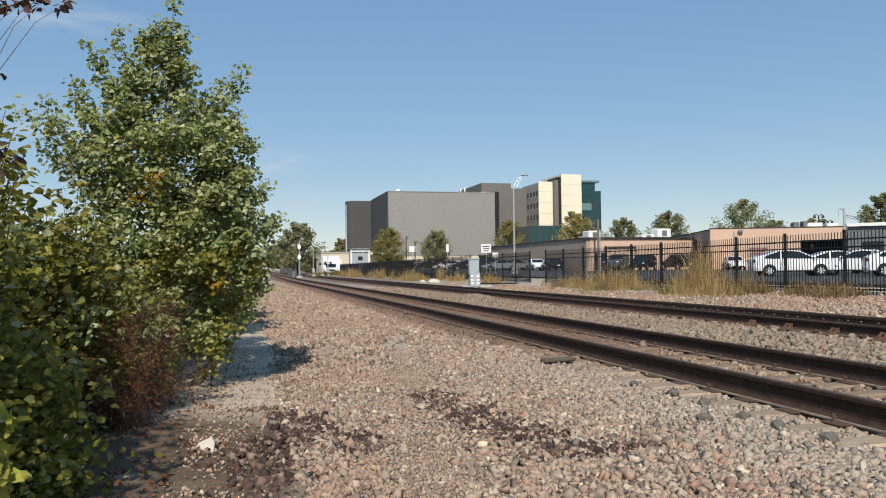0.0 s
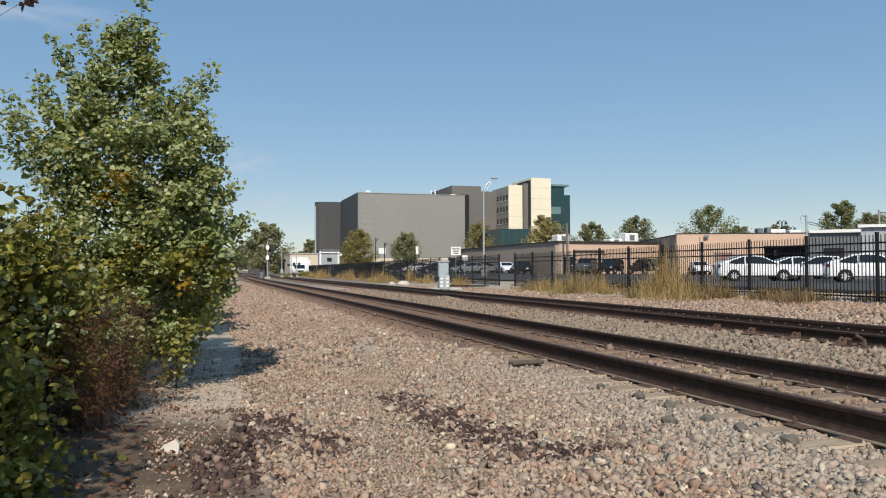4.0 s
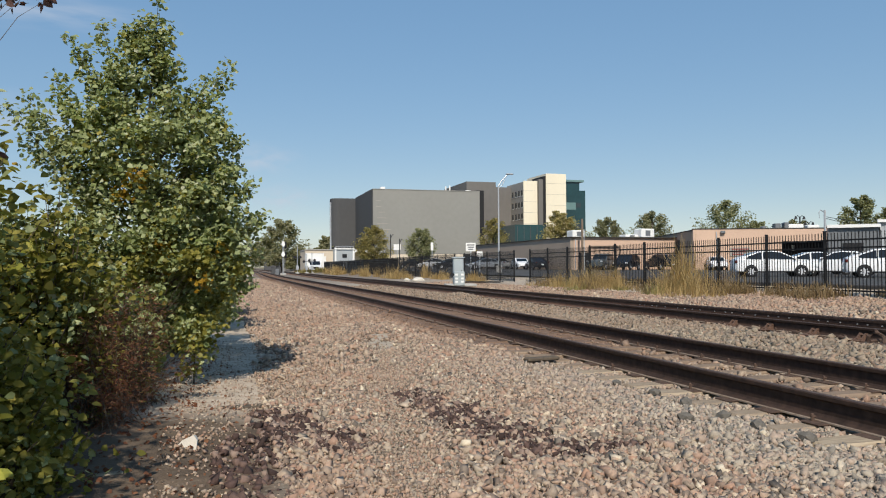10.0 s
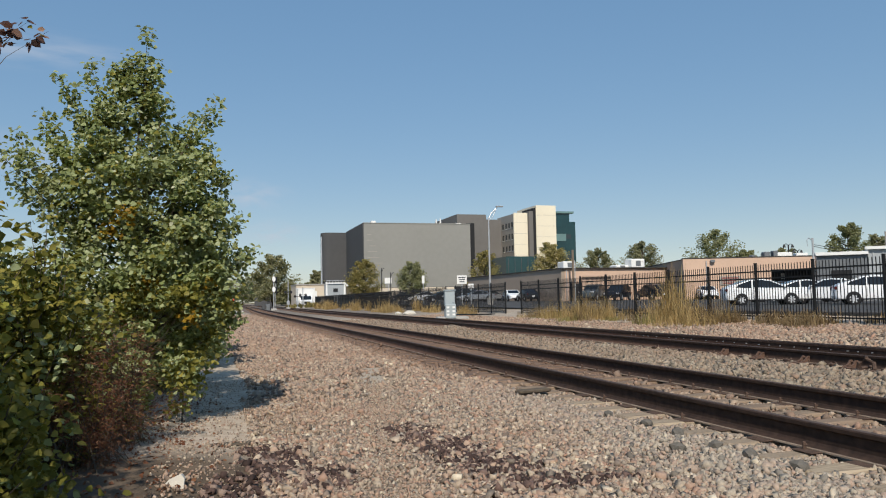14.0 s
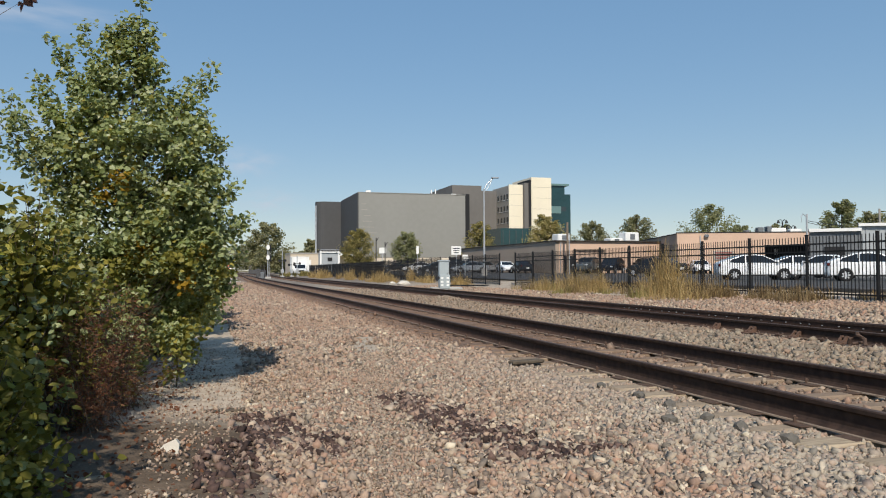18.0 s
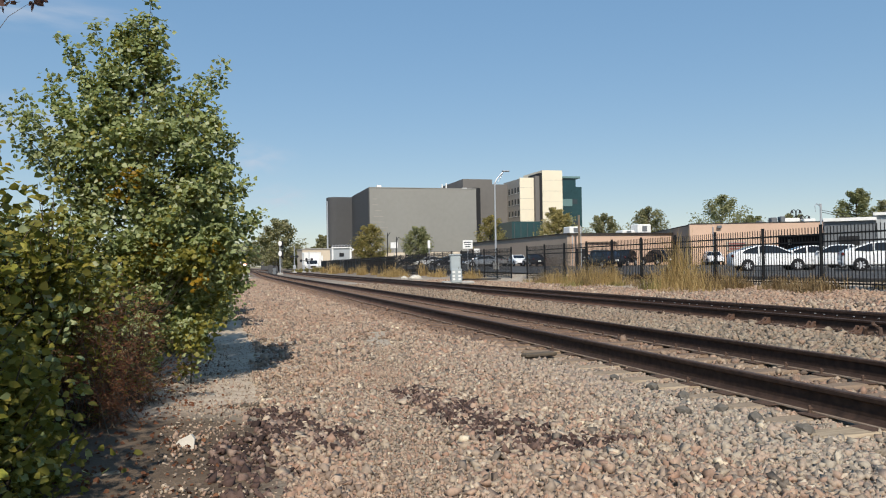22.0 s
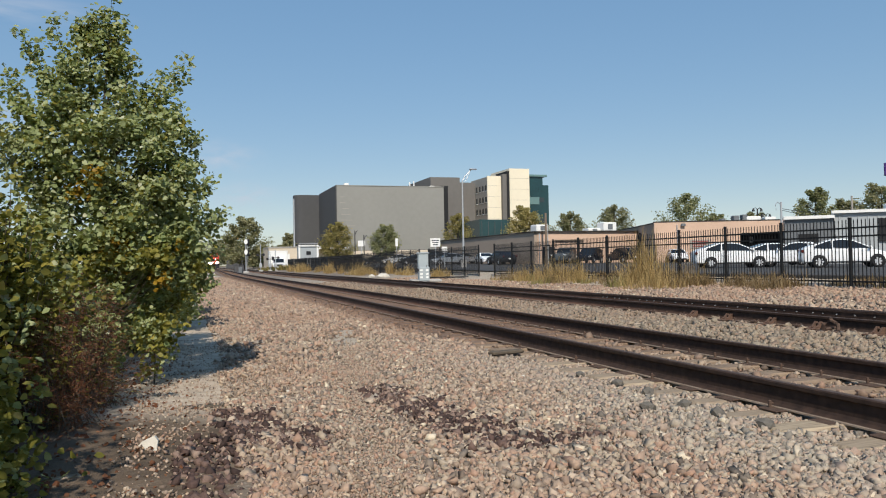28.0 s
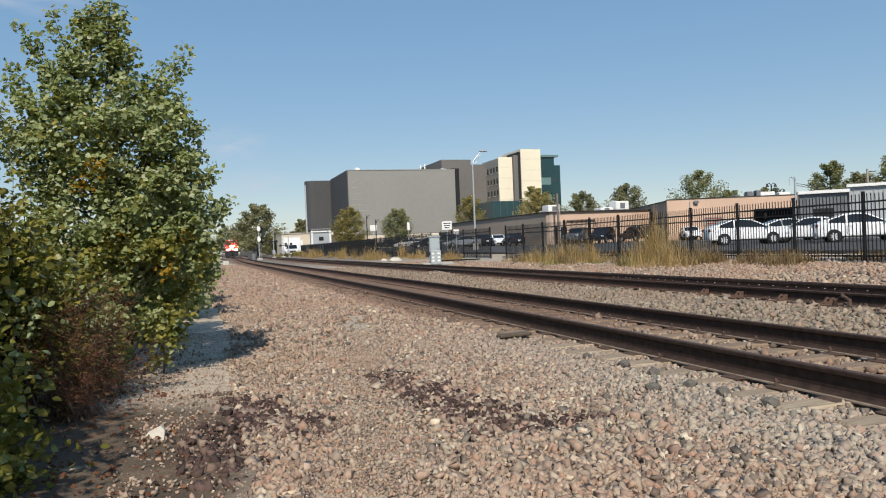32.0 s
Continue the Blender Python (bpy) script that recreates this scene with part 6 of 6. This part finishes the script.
# a leaning tree of which single branches hang into view
overhang = [(0.81, 0.0, 2.43), (0.73, 0.0, 2.48), (0.67, 0.02, 2.42), (0.60, 0.0, 2.41), (0.54, -0.02, 2.44), (0.46, 0.0, 2.42), (0.40, 0.0, 2.22), (0.44, 0.02, 2.05), (0.42, -0.03, 1.95), (0.40, 0.0, 1.84), (0.50, 0.05, 1.68), (0.54, 0.0, 1.62), (0.34, 0.05, 1.75), (0.2, 0.2, 2.7), (-0.4, 0.2, 2.7), (-0.5, -0.6, 2.4), (0.1, -0.4, 2.6), (-0.1, 0.5, 2.6), (0.1, 0.2, 2.85)]
shrub("young_tree", "young leaning tree, its leaves coloured dark purple as if backlit", (-1.60, 4.09, 0.0), overhang, {"leaf_backlit": 0.75, "leaf_olive": 0.25}, 80, 0.058, 13, 0.005, 0.028, "tree", 0.75, 0.9, first=0.84)
# added tree out of view; it only casts shade on bushes and soil
shrub("young_tree", "unseen tree added to shade the low bushes and soil", (-1.95, 1.0, 0.05), crown_tips(54, 4.3, lambda s: 1.12 * dome(s), 91, low=0.42), {"leaf_olive": 0.6, "leaf_green": 0.4}, 92, 0.085, 80, 0.02, 0.18, "tree")


# ---- dry grass ----
def tussocks(name, label, spots, mat, seed, per, tall, blade=0.012):
    rng = np.random.default_rng(seed)
    n = len(spots) * per
    c = np.repeat(np.asarray(spots, float), per, 0)
    h = tall * c[:, 2] * (0.15 + 1.1 * rng.uniform(0, 1, n) ** 1.4)
    base = np.stack([c[:, 0] + rng.normal(0, 0.17, n), c[:, 1] + rng.normal(0, 0.17, n)], 1)
    z = height(base[:, 0], base[:, 1]) - 0.02
    a = rng.uniform(0, math.tau, n)
    lean = rng.uniform(0.02, 1.0, n) ** 1.4 * h
    d = np.stack([np.cos(a), np.sin(a)], 1)
    s = np.stack([-d[:, 1], d[:, 0]], 1) * (blade * rng.uniform(0.6, 1.4, n))[:, None]
    p0, p1, p2 = base, base + d * (lean * 0.3)[:, None], base + d * lean[:, None]
    v = np.stack([np.c_[p0 - s, z], np.c_[p0 + s, z], np.c_[p1 + s * 0.8, z + h * 0.6], np.c_[p1 - s * 0.8, z + h * 0.6], np.c_[p2 + s * 0.25, z + h], np.c_[p2 - s * 0.25, z + h]], 1)
    k = np.arange(n)[:, None] * 6
    ob = soup(name, v.reshape(-1, 3), np.concatenate([k + [0, 1, 2, 3], k + [3, 2, 4, 5]], 0), mat)
    return tagged(ob, label, "grass", kind="stuff")


def grass_rows():
    rng = np.random.default_rng(9)

    def line(y0, y1, n, x0, x1, lo, hi):
        out = []
        for _ in range(n // 5 + 1):
            cx, cy, top = rng.uniform(x0, x1), rng.uniform(y0, y1), rng.uniform(lo, hi)
            out += [(cx + rng.normal(0, 0.14), cy + rng.normal(0, 0.22), top * rng.uniform(0.6, 1.1)) for _ in range(5)]
        return out

    near = line(27.0, 35.0, 90, 14.4, 16.3, 0.3, 1.05) + line(20.0, 23.6, 60, 13.5, 16.0, 0.3, 0.95)
    tussocks("dry_grass", "tall dry yellow grass along the black fence", near, "dry_grass", 31, 26, 1.08, 0.006)
    tussocks("dry_grass", "brown old grass between the yellow tufts", line(24.0, 36.0, 45, 14.2, 16.2, 0.2, 0.6) + line(20.0, 24.0, 30, 13.6, 16.0, 0.3, 0.7), "straw_brown", 38, 26, 1.15, 0.007)
    tussocks("dry_weeds", "tall brown weeds standing above the grass", [(15.6, 23.4, 1.75), (15.7, 23.7, 1.9), (15.5, 23.2, 1.5), (15.9, 23.6, 1.8), (15.8, 24.2, 1.4), (15.4, 22.9, 1.2), (15.3, 22.4, 1.0), (15.6, 24.6, 1.2), (15.2, 23.6, 1.1), (15.9, 22.8, 1.3)], "dry_grass", 33, 60, 1.0, 0.009)
    far = line(54, 125, 210, 13.6, 16.2, 0.35, 1.25)
    tussocks("dry_grass", "dry yellow grass beside the screened fence", far, "dry_grass", 32, 26, 1.0, 0.014)
    mid = line(44, 56, 16, 15.0, 16.3, 0.4, 0.9)
    tussocks("dry_grass", "sparse dry grass by the fence gap", mid, "dry_grass", 34, 36, 1.0, 0.012)
    low = line(16.8, 21.5, 95, 15.2, 16.5, 0.15, 0.45)
    tussocks("dry_grass", "short matted dry grass under the fence", low, "straw_brown", 35, 34, 1.0, 0.010)
    green = line(20, 36, 45, 13.6, 15.8, 0.15, 0.5)
    tussocks("green_grass", "short green grass at the gravel's edge", green, "green_grass", 36, 40, 1.0, 0.010)
    slope = line(12, 37, 190, 16.75, 17.55, 0.12, 0.34)
    tussocks("dry_grass", "matted brown grass between the fence and the car park", slope, "straw_brown", 39, 30, 1.0, 0.012)
    verge = line(128, 148, 80, 13.0, 17.0, 0.5, 0.9)
    tussocks("green_grass", "yellow-green grass bank by the crossing", verge, "green_grass", 37, 40, 1.0, 0.05)


grass_rows()


# ---- loose stones ----
def scatter(n, x0, x1, y0, y1, rng, bias=1.0):
    x = rng.uniform(x0, x1, n)
    y = y0 + (y1 - y0) * rng.uniform(0, 1, n) ** bias
    return x, y


def clear_of_track(x, y):
    """Keeps stones off the rails; between and just outside them they lie lower."""
    ok = np.ones(len(x), bool)
    for pair in TRACKS:
        for r in pair:
            ok &= np.abs(x - r) > 0.10
    return ok


DARK = [(0.12, 4.55, 0.21, 0.80), (0.42, 5.75, 0.27, 0.55), (0.72, 5.02, 0.19, 0.30), (0.30, 5.2, 0.2, 0.3), (1.64, 6.45, 0.22, 0.40), (1.74, 5.70, 0.24, 0.50), (1.84, 4.95, 0.24, 0.45), (1.98, 4.42, 0.32, 0.22), (2.36, 4.40, 0.22, 0.11)]


def in_dark(x, y, rng):
    d = np.full(len(x), 9.0)
    for a, b, p, q in DARK:
        d = np.minimum(d, np.hypot((x - a) / p, (y - b) / q))
    return (d + rng.normal(0, 0.35, len(x)) < 0.9) & (rng.uniform(0, 1, len(x)) < 0.80)


def gravel():
    rng = np.random.default_rng(77)
    sets = [(40000, 0.3, 4.15, 2.4, 9.5, 1.25, 0.030), (36000, 0.3, 4.15, 2.4, 9.5, 1.3, 0.021), (14000, 0.3, 2.6, 2.6, 9.0, 1.0, 0.013),
            (18000, 0.4, 4.0, 9.0, 18, 1.3, 0.040), (15000, 0.4, 4.0, 9.0, 18, 1.3, 0.026), (1700, 4.2, 6.0, 2.5, 10, 1.0, 0.046), (3500, 4.2, 6.0, 2.5, 13, 1.0, 0.02),
            (17000, 6.0, 9.2, 3.5, 16, 1.15, 0.05), (9000, 6.0, 9.2, 3.5, 16, 1.15, 0.028), (3000, 9.2, 11.0, 5, 20, 1.1, 0.05),
            (19000, 11.0, 16.6, 7, 24, 1.0, 0.056), (13000, 0.3, 4.0, 17, 34, 1.3, 0.052), (12000, 0.2, 3.9, 32, 75, 1.2, 0.062), (9000, 6.0, 9.1, 15, 45, 1.2, 0.056), (9000, 11.0, 14.5, 22, 48, 1.2, 0.056),
            (3500, -0.4, 0.9, 2.8, 9.5, 1.0, 0.017), (4500, -0.5, 1.2, 6.0, 12.5, 1.0, 0.010), (9000, 0.3, 4.15, -4.0, 2.6, 1.0, 0.044), (6000, 6.0, 16.0, -4.0, 5.0, 1.0, 0.05)]
    xs, ys, ss = [], [], []
    for n, x0, x1, y0, y1, bias, size in sets:
        x, y = scatter(n, x0, x1, y0, y1, rng, bias)
        xs.append(x), ys.append(y), ss.append(size * np.minimum(1.7, rng.lognormal(0, 0.33, n)))
    # fine chippings along the trodden path
    y = rng.uniform(2.4, 10.5, 26000)
    xs.append(0.25 + 0.178 * y + rng.normal(0, 0.36, len(y))), ys.append(y), ss.append(0.0145 * rng.lognormal(0, 0.3, len(y)))
    x, y, s = np.concatenate(xs), np.concatenate(ys), np.concatenate(ss)
    # the trodden path is nearly bare
    path = np.exp(-(((x - (0.25 + 0.178 * y)) / 0.42) ** 2)) * (y < 13)
    keep = clear_of_track(x, y) & (rng.uniform(0, 1, len(x)) > path * np.where(s > 0.024, 0.98, np.where(s > 0.016, 0.6, 0.0)))
    # beyond the near ties the tie ends lie bare
    keep &= ~((x > 3.62 + 0.05 * np.sin(2.7 * y)) & (x < 4.2) & (y > 8.5) & (rng.uniform(0, 1, len(x)) < 0.94))
    for pair in TRACKS:
        mid = sum(pair) / 2
        on_tie = (np.abs(x - mid) < 1.34) & (np.abs(((y - 0.12) / 0.495 + 0.5) % 1 - 0.5) < 0.26)
        keep &= ~(on_tie & (rng.uniform(0, 1, len(x)) < 0.9))
    ends = (np.abs(x - 3.92) < 0.30) & (np.abs(((y - 0.12) / 0.495 + 0.5) % 1 - 0.5) < 0.26)
    sand = (x < 1.05 + 0.28 * np.sin(2.3 * y) + 0.12 * np.sin(7.1 * y)) & (y > 6.6) & (y < 13.5)
    keep &= ~(sand & (s > 0.015) & (rng.uniform(0, 1, len(x)) < 0.84))
    keep &= ~(ends & (rng.uniform(0, 1, len(x)) < np.where(s > 0.03, 0.97, 0.8)))
    x, y, s = x[keep], y[keep], s[keep]
    dark = in_dark(x, y, rng)
    z = height(x, y) + 0.004 + rng.uniform(-0.15, 0.55, len(s)) * s
    p = np.stack([x, y, z], 1)
    tagged(stones("gravel", p[~dark], s[~dark], "ballast", rng), "pink-grey crushed ballast stones", "gravel", kind="stuff")
    n = 430
    dx, dy = [], []
    for a, b, pa, q in DARK:
        m = int(n * pa * q * 1.9)
        r, t = np.sqrt(rng.uniform(0, 1, m)), rng.uniform(0, math.tau, m)
        dx.append(a + pa * r * np.cos(t)), dy.append(b + q * r * np.sin(t))
    dx, dy = np.concatenate(dx), np.concatenate(dy)
    extra = np.stack([dx, dy, height(dx, dy) + 0.012], 1)
    es = np.minimum(0.055, 0.038 * rng.lognormal(0, 0.3, len(dx)))
    tagged(stones("dark_gravel", np.concatenate([p[dark], extra]), np.concatenate([np.minimum(s[dark], 0.05), es]), "dark_stone", rng), "oil-dark stones lying in patches on the gravel", "gravel", kind="stuff")


gravel()


def lump(name, label, at, size, mat, seed, category="stone", group="", detail=1):
    rng = random.Random(seed)
    bm = bmesh.new()
    bmesh.ops.create_icosphere(bm, subdivisions=detail, radius=0.55)
    for v in bm.verts:
        k = 1 + 0.34 * noise.noise(v.co * 2.3 + Vector((seed, 0, 0))) + rng.uniform(-0.16, 0.12) / detail
        v.co = Vector((v.co.x * k * size[0], v.co.y * k * size[1], max(-0.3, v.co.z * k) * size[2]))
    me = bpy.data.meshes.new(name)
    bm.to_mesh(me)
    bm.free()
    me.materials.append(MAT[mat])
    ob = new(name, me)
    ob.matrix_basis = pose(*at, 0, 0, rng.uniform(0, 360))
    return tagged(ob, label, category, group)


wedge = Mesh().prism([(-0.080, -0.02), (0.072, -0.02), (0.078, 0.05), (0.045, 0.085), (0.0, 0.067), (-0.045, 0.047), (-0.078, 0.012)], -0.045, 0.05)
wedge.v = [(x * (1 - 0.25 * (y > 0)), y + 0.25 * max(z, 0), z * (1 - 0.2 * (y > 0))) for x, y, z in wedge.v]
limestone = part("stone", wedge, "white_stone", place=pose(-0.225, 5.12, -0.005, 0, 0, -14) @ Matrix.Diagonal((0.8, 0.8, 0.85, 1)))
tagged(limestone, "pale notched limestone lump on dark soil", "stone")
PALE = [(1.83, 4.50, 0.04), (0.86, 6.89, 0.04), (3.12, 6.78, 0.045), (1.61, 8.72, 0.045)]
for i, (x, y, r) in enumerate(PALE):
    lump("stone", "small white stone on the gravel", (x, y, -0.008), (r, r * 0.8, r * 0.55), "white_stone", 10 + i, "stone", "white stones")
TAR = [(3.66, 5.47), (3.68, 5.98), (3.60, 4.90), (3.64, 4.56), (3.66, 4.10), (3.62, 6.55), (3.30, 4.93)]
for i, (x, y) in enumerate(TAR):
    lump("stone", "dark stone beside the tie ends", (x, y, 0.005), (0.12, 0.10, 0.075), "rubble", 40 + i, "stone", "dark stones")
lump("sack", "white sack lying by the far track", (13.4, 53, 0.12), (0.85, 0.6, 0.45), "white_stone", 61, "sack", detail=3)
lump("sack", "small white bag by the far track", (12.9, 54.5, 0.11), (0.4, 0.4, 0.3), "white_stone", 62, "sack", detail=3)


def gravel_heap():
    rng = np.random.default_rng(64)
    n = 420
    x, y = rng.normal(8.95, 0.14, n), rng.normal(28.2, 0.7, n)
    z = 0.08 * np.exp(-(((x - 8.95) / 0.2) ** 2) - ((y - 28.2) / 1.0) ** 2) * rng.uniform(0.2, 1.0, n)
    tagged(stones("gravel_heap", np.stack([x, y, z], 1), 0.06 * rng.lognormal(0, 0.3, n), "ballast", rng), "pale gravel heaped against the far rail", "gravel", kind="stuff")


gravel_heap()


def loose_tie():
    p = thing("wood_plank", "short brown weathered plank lying at the tie ends", "plank", at=(3.62, 8.35, 0.01), turn=12)
    part("board", Mesh().box((0, 0, 0.02), (0.45, 0.13, 0.045), 0, 0.012), "bark", p)


loose_tie()


def litter():
    # made-up thin board in place of a dark damp patch
    p = thing("wood_plank", "flat dark board standing in for a damp patch in the sand", "plank", at=(0.15, 6.54, -0.03), turn=4)
    part("board", Mesh().box((0, 0, 0.006), (0.36, 0.13, 0.012), 0, 0.004), "bark", p)
    p = thing("wood_scrap", "pale scrap of wood under the bushes", "wood scrap", at=(-0.63, 4.49, -0.01), turn=14)
    part("board", Mesh().box((0, 0, 0.015), (0.18, 0.05, 0.025), 0, 0.006), "tie", p)
    b = thing("concrete_block", "small pale concrete block by the track", "block", at=(2.25, 76, -0.02), turn=20)
    part("body", Mesh().box((0, 0, 0.2), (0.6, 0.5, 0.4), 0, 0.05), "white_stone", b)


litter()


def ground_stick():
    s = thing("stick", "thin dark stake standing in the gravel", "stick", at=(-0.30, 7.85, 0.0))
    part("stake", Mesh().tube([(0, 0, -0.05), (0.01, 0, 0.2), (0.0, 0.01, 0.42)], 0.008, 6), "bark", s)


ground_stick()


def fallen_leaves():
    rng = np.random.default_rng(5)
    n = 900
    x = rng.normal(-0.55, 0.3, n)
    y = rng.uniform(3.2, 10, n)
    p = np.stack([x, y, height(x, y) + 0.015], 1)
    t = leaves("fallen_leaves", p, 0.032, "leaf_brown", None, rng, droop=0.1)
    tagged(t, "brown fallen leaves under the bushes", "leaves", kind="stuff")


fallen_leaves()


# ---- thin clouds ----
def cloud_material():
    m = Nodes("thin_cloud", 1.0)
    p = m.obj()
    g = m.n.new("ShaderNodeTexGradient")
    g.gradient_type = "SPHERICAL"
    m.link(p, g.inputs[0])
    soft = m.maths("MULTIPLY", m.maths("POWER", g.outputs[1], 1.3), m.ramp(m.noise(2.2, p, 6), (0.35, 0.0), (0.75, 1.0)))
    clear = m.n.new("ShaderNodeBsdfTransparent")
    # wisps glow by themselves in place of scattered sunlight
    white = m.n.new("ShaderNodeEmission")
    white.inputs[0].default_value, white.inputs[1].default_value = (0.80, 0.87, 1.0, 1), 0.62
    mx = m.n.new("ShaderNodeMixShader")
    m.link(m.maths("MULTIPLY", soft, 0.75, True), mx.inputs[0])
    m.link(clear.outputs[0], mx.inputs[1])
    m.link(white.outputs[0], mx.inputs[2])
    m.link(mx.outputs[0], m.n["Material Output"].inputs[0])
    return m.done()


MAT["cloud"] = cloud_material()


def clouds():
    for bearing, rise, wide, high in ((2.3, 7.9, 110, 46), (4.1, 5.1, 90, 40), (-13.0, 17.0, 300, 50), (-8.0, 9.8, 150, 55), (-13.5, 10.0, 170, 60)):
        far = 1600
        e = Vector((far * math.sin(radians(bearing)), far * math.cos(radians(bearing)), far * math.tan(radians(rise))))
        m = Mesh().add([(-1, -1, 0), (1, -1, 0), (1, 1, 0), (-1, 1, 0)], [(0, 1, 2, 3)])
        ob = part("cloud", m, "cloud")
        ob.matrix_basis = look(e, (0, 0, 0)) @ Matrix.Diagonal((wide, high, 1, 1))
        tagged(ob, "thin white wisp of cloud in blue sky", "cloud", "clouds", "structure")


clouds()


# ---- what moves ----
def motions():
    mid = sum(TRACKS[0]) / 2
    run = [(0.0, 470), (10.0, 400), (18.0, 332), (22.0, 288), (24.0, 264), (25.5, 247), (27.5, 228), (29.0, 214), (30.5, 202), (32.0, 192)]
    walk(loco, [(t, pose(mid + bend(y), y, RAIL_TOP)) for t, y in run])
    drive = [(0.0, 62.0, 37.0), (6.0, 53.0, 39.5), (10.0, 45.5, 42.0), (13.0, 40.2, 44.0), (15.0, 36.3, 45.7), (16.5, 33.4, 47.6), (18.0, 32.3, 50.0), (19.0, 32.0, 52.0), (21.0, 32.0, 57.5), (23.0, 32.0, 61.5), (25.0, 32.0, 67.0), (28.0, 32.0, 75.0), (30.0, 32.0, 80.0), (32.0, 32.0, 85.0)]
    rows = []
    for i, (t, x, y) in enumerate(drive):
        (_, xa, ya), (_, xb, yb) = drive[max(i - 1, 0)], drive[min(i + 1, len(drive) - 1)]
        rows.append((t, pose(x, y, lot_level(y), 0, 0, math.degrees(math.atan2(yb - ya, xb - xa)))))
    walk(moving_car, rows)


motions()
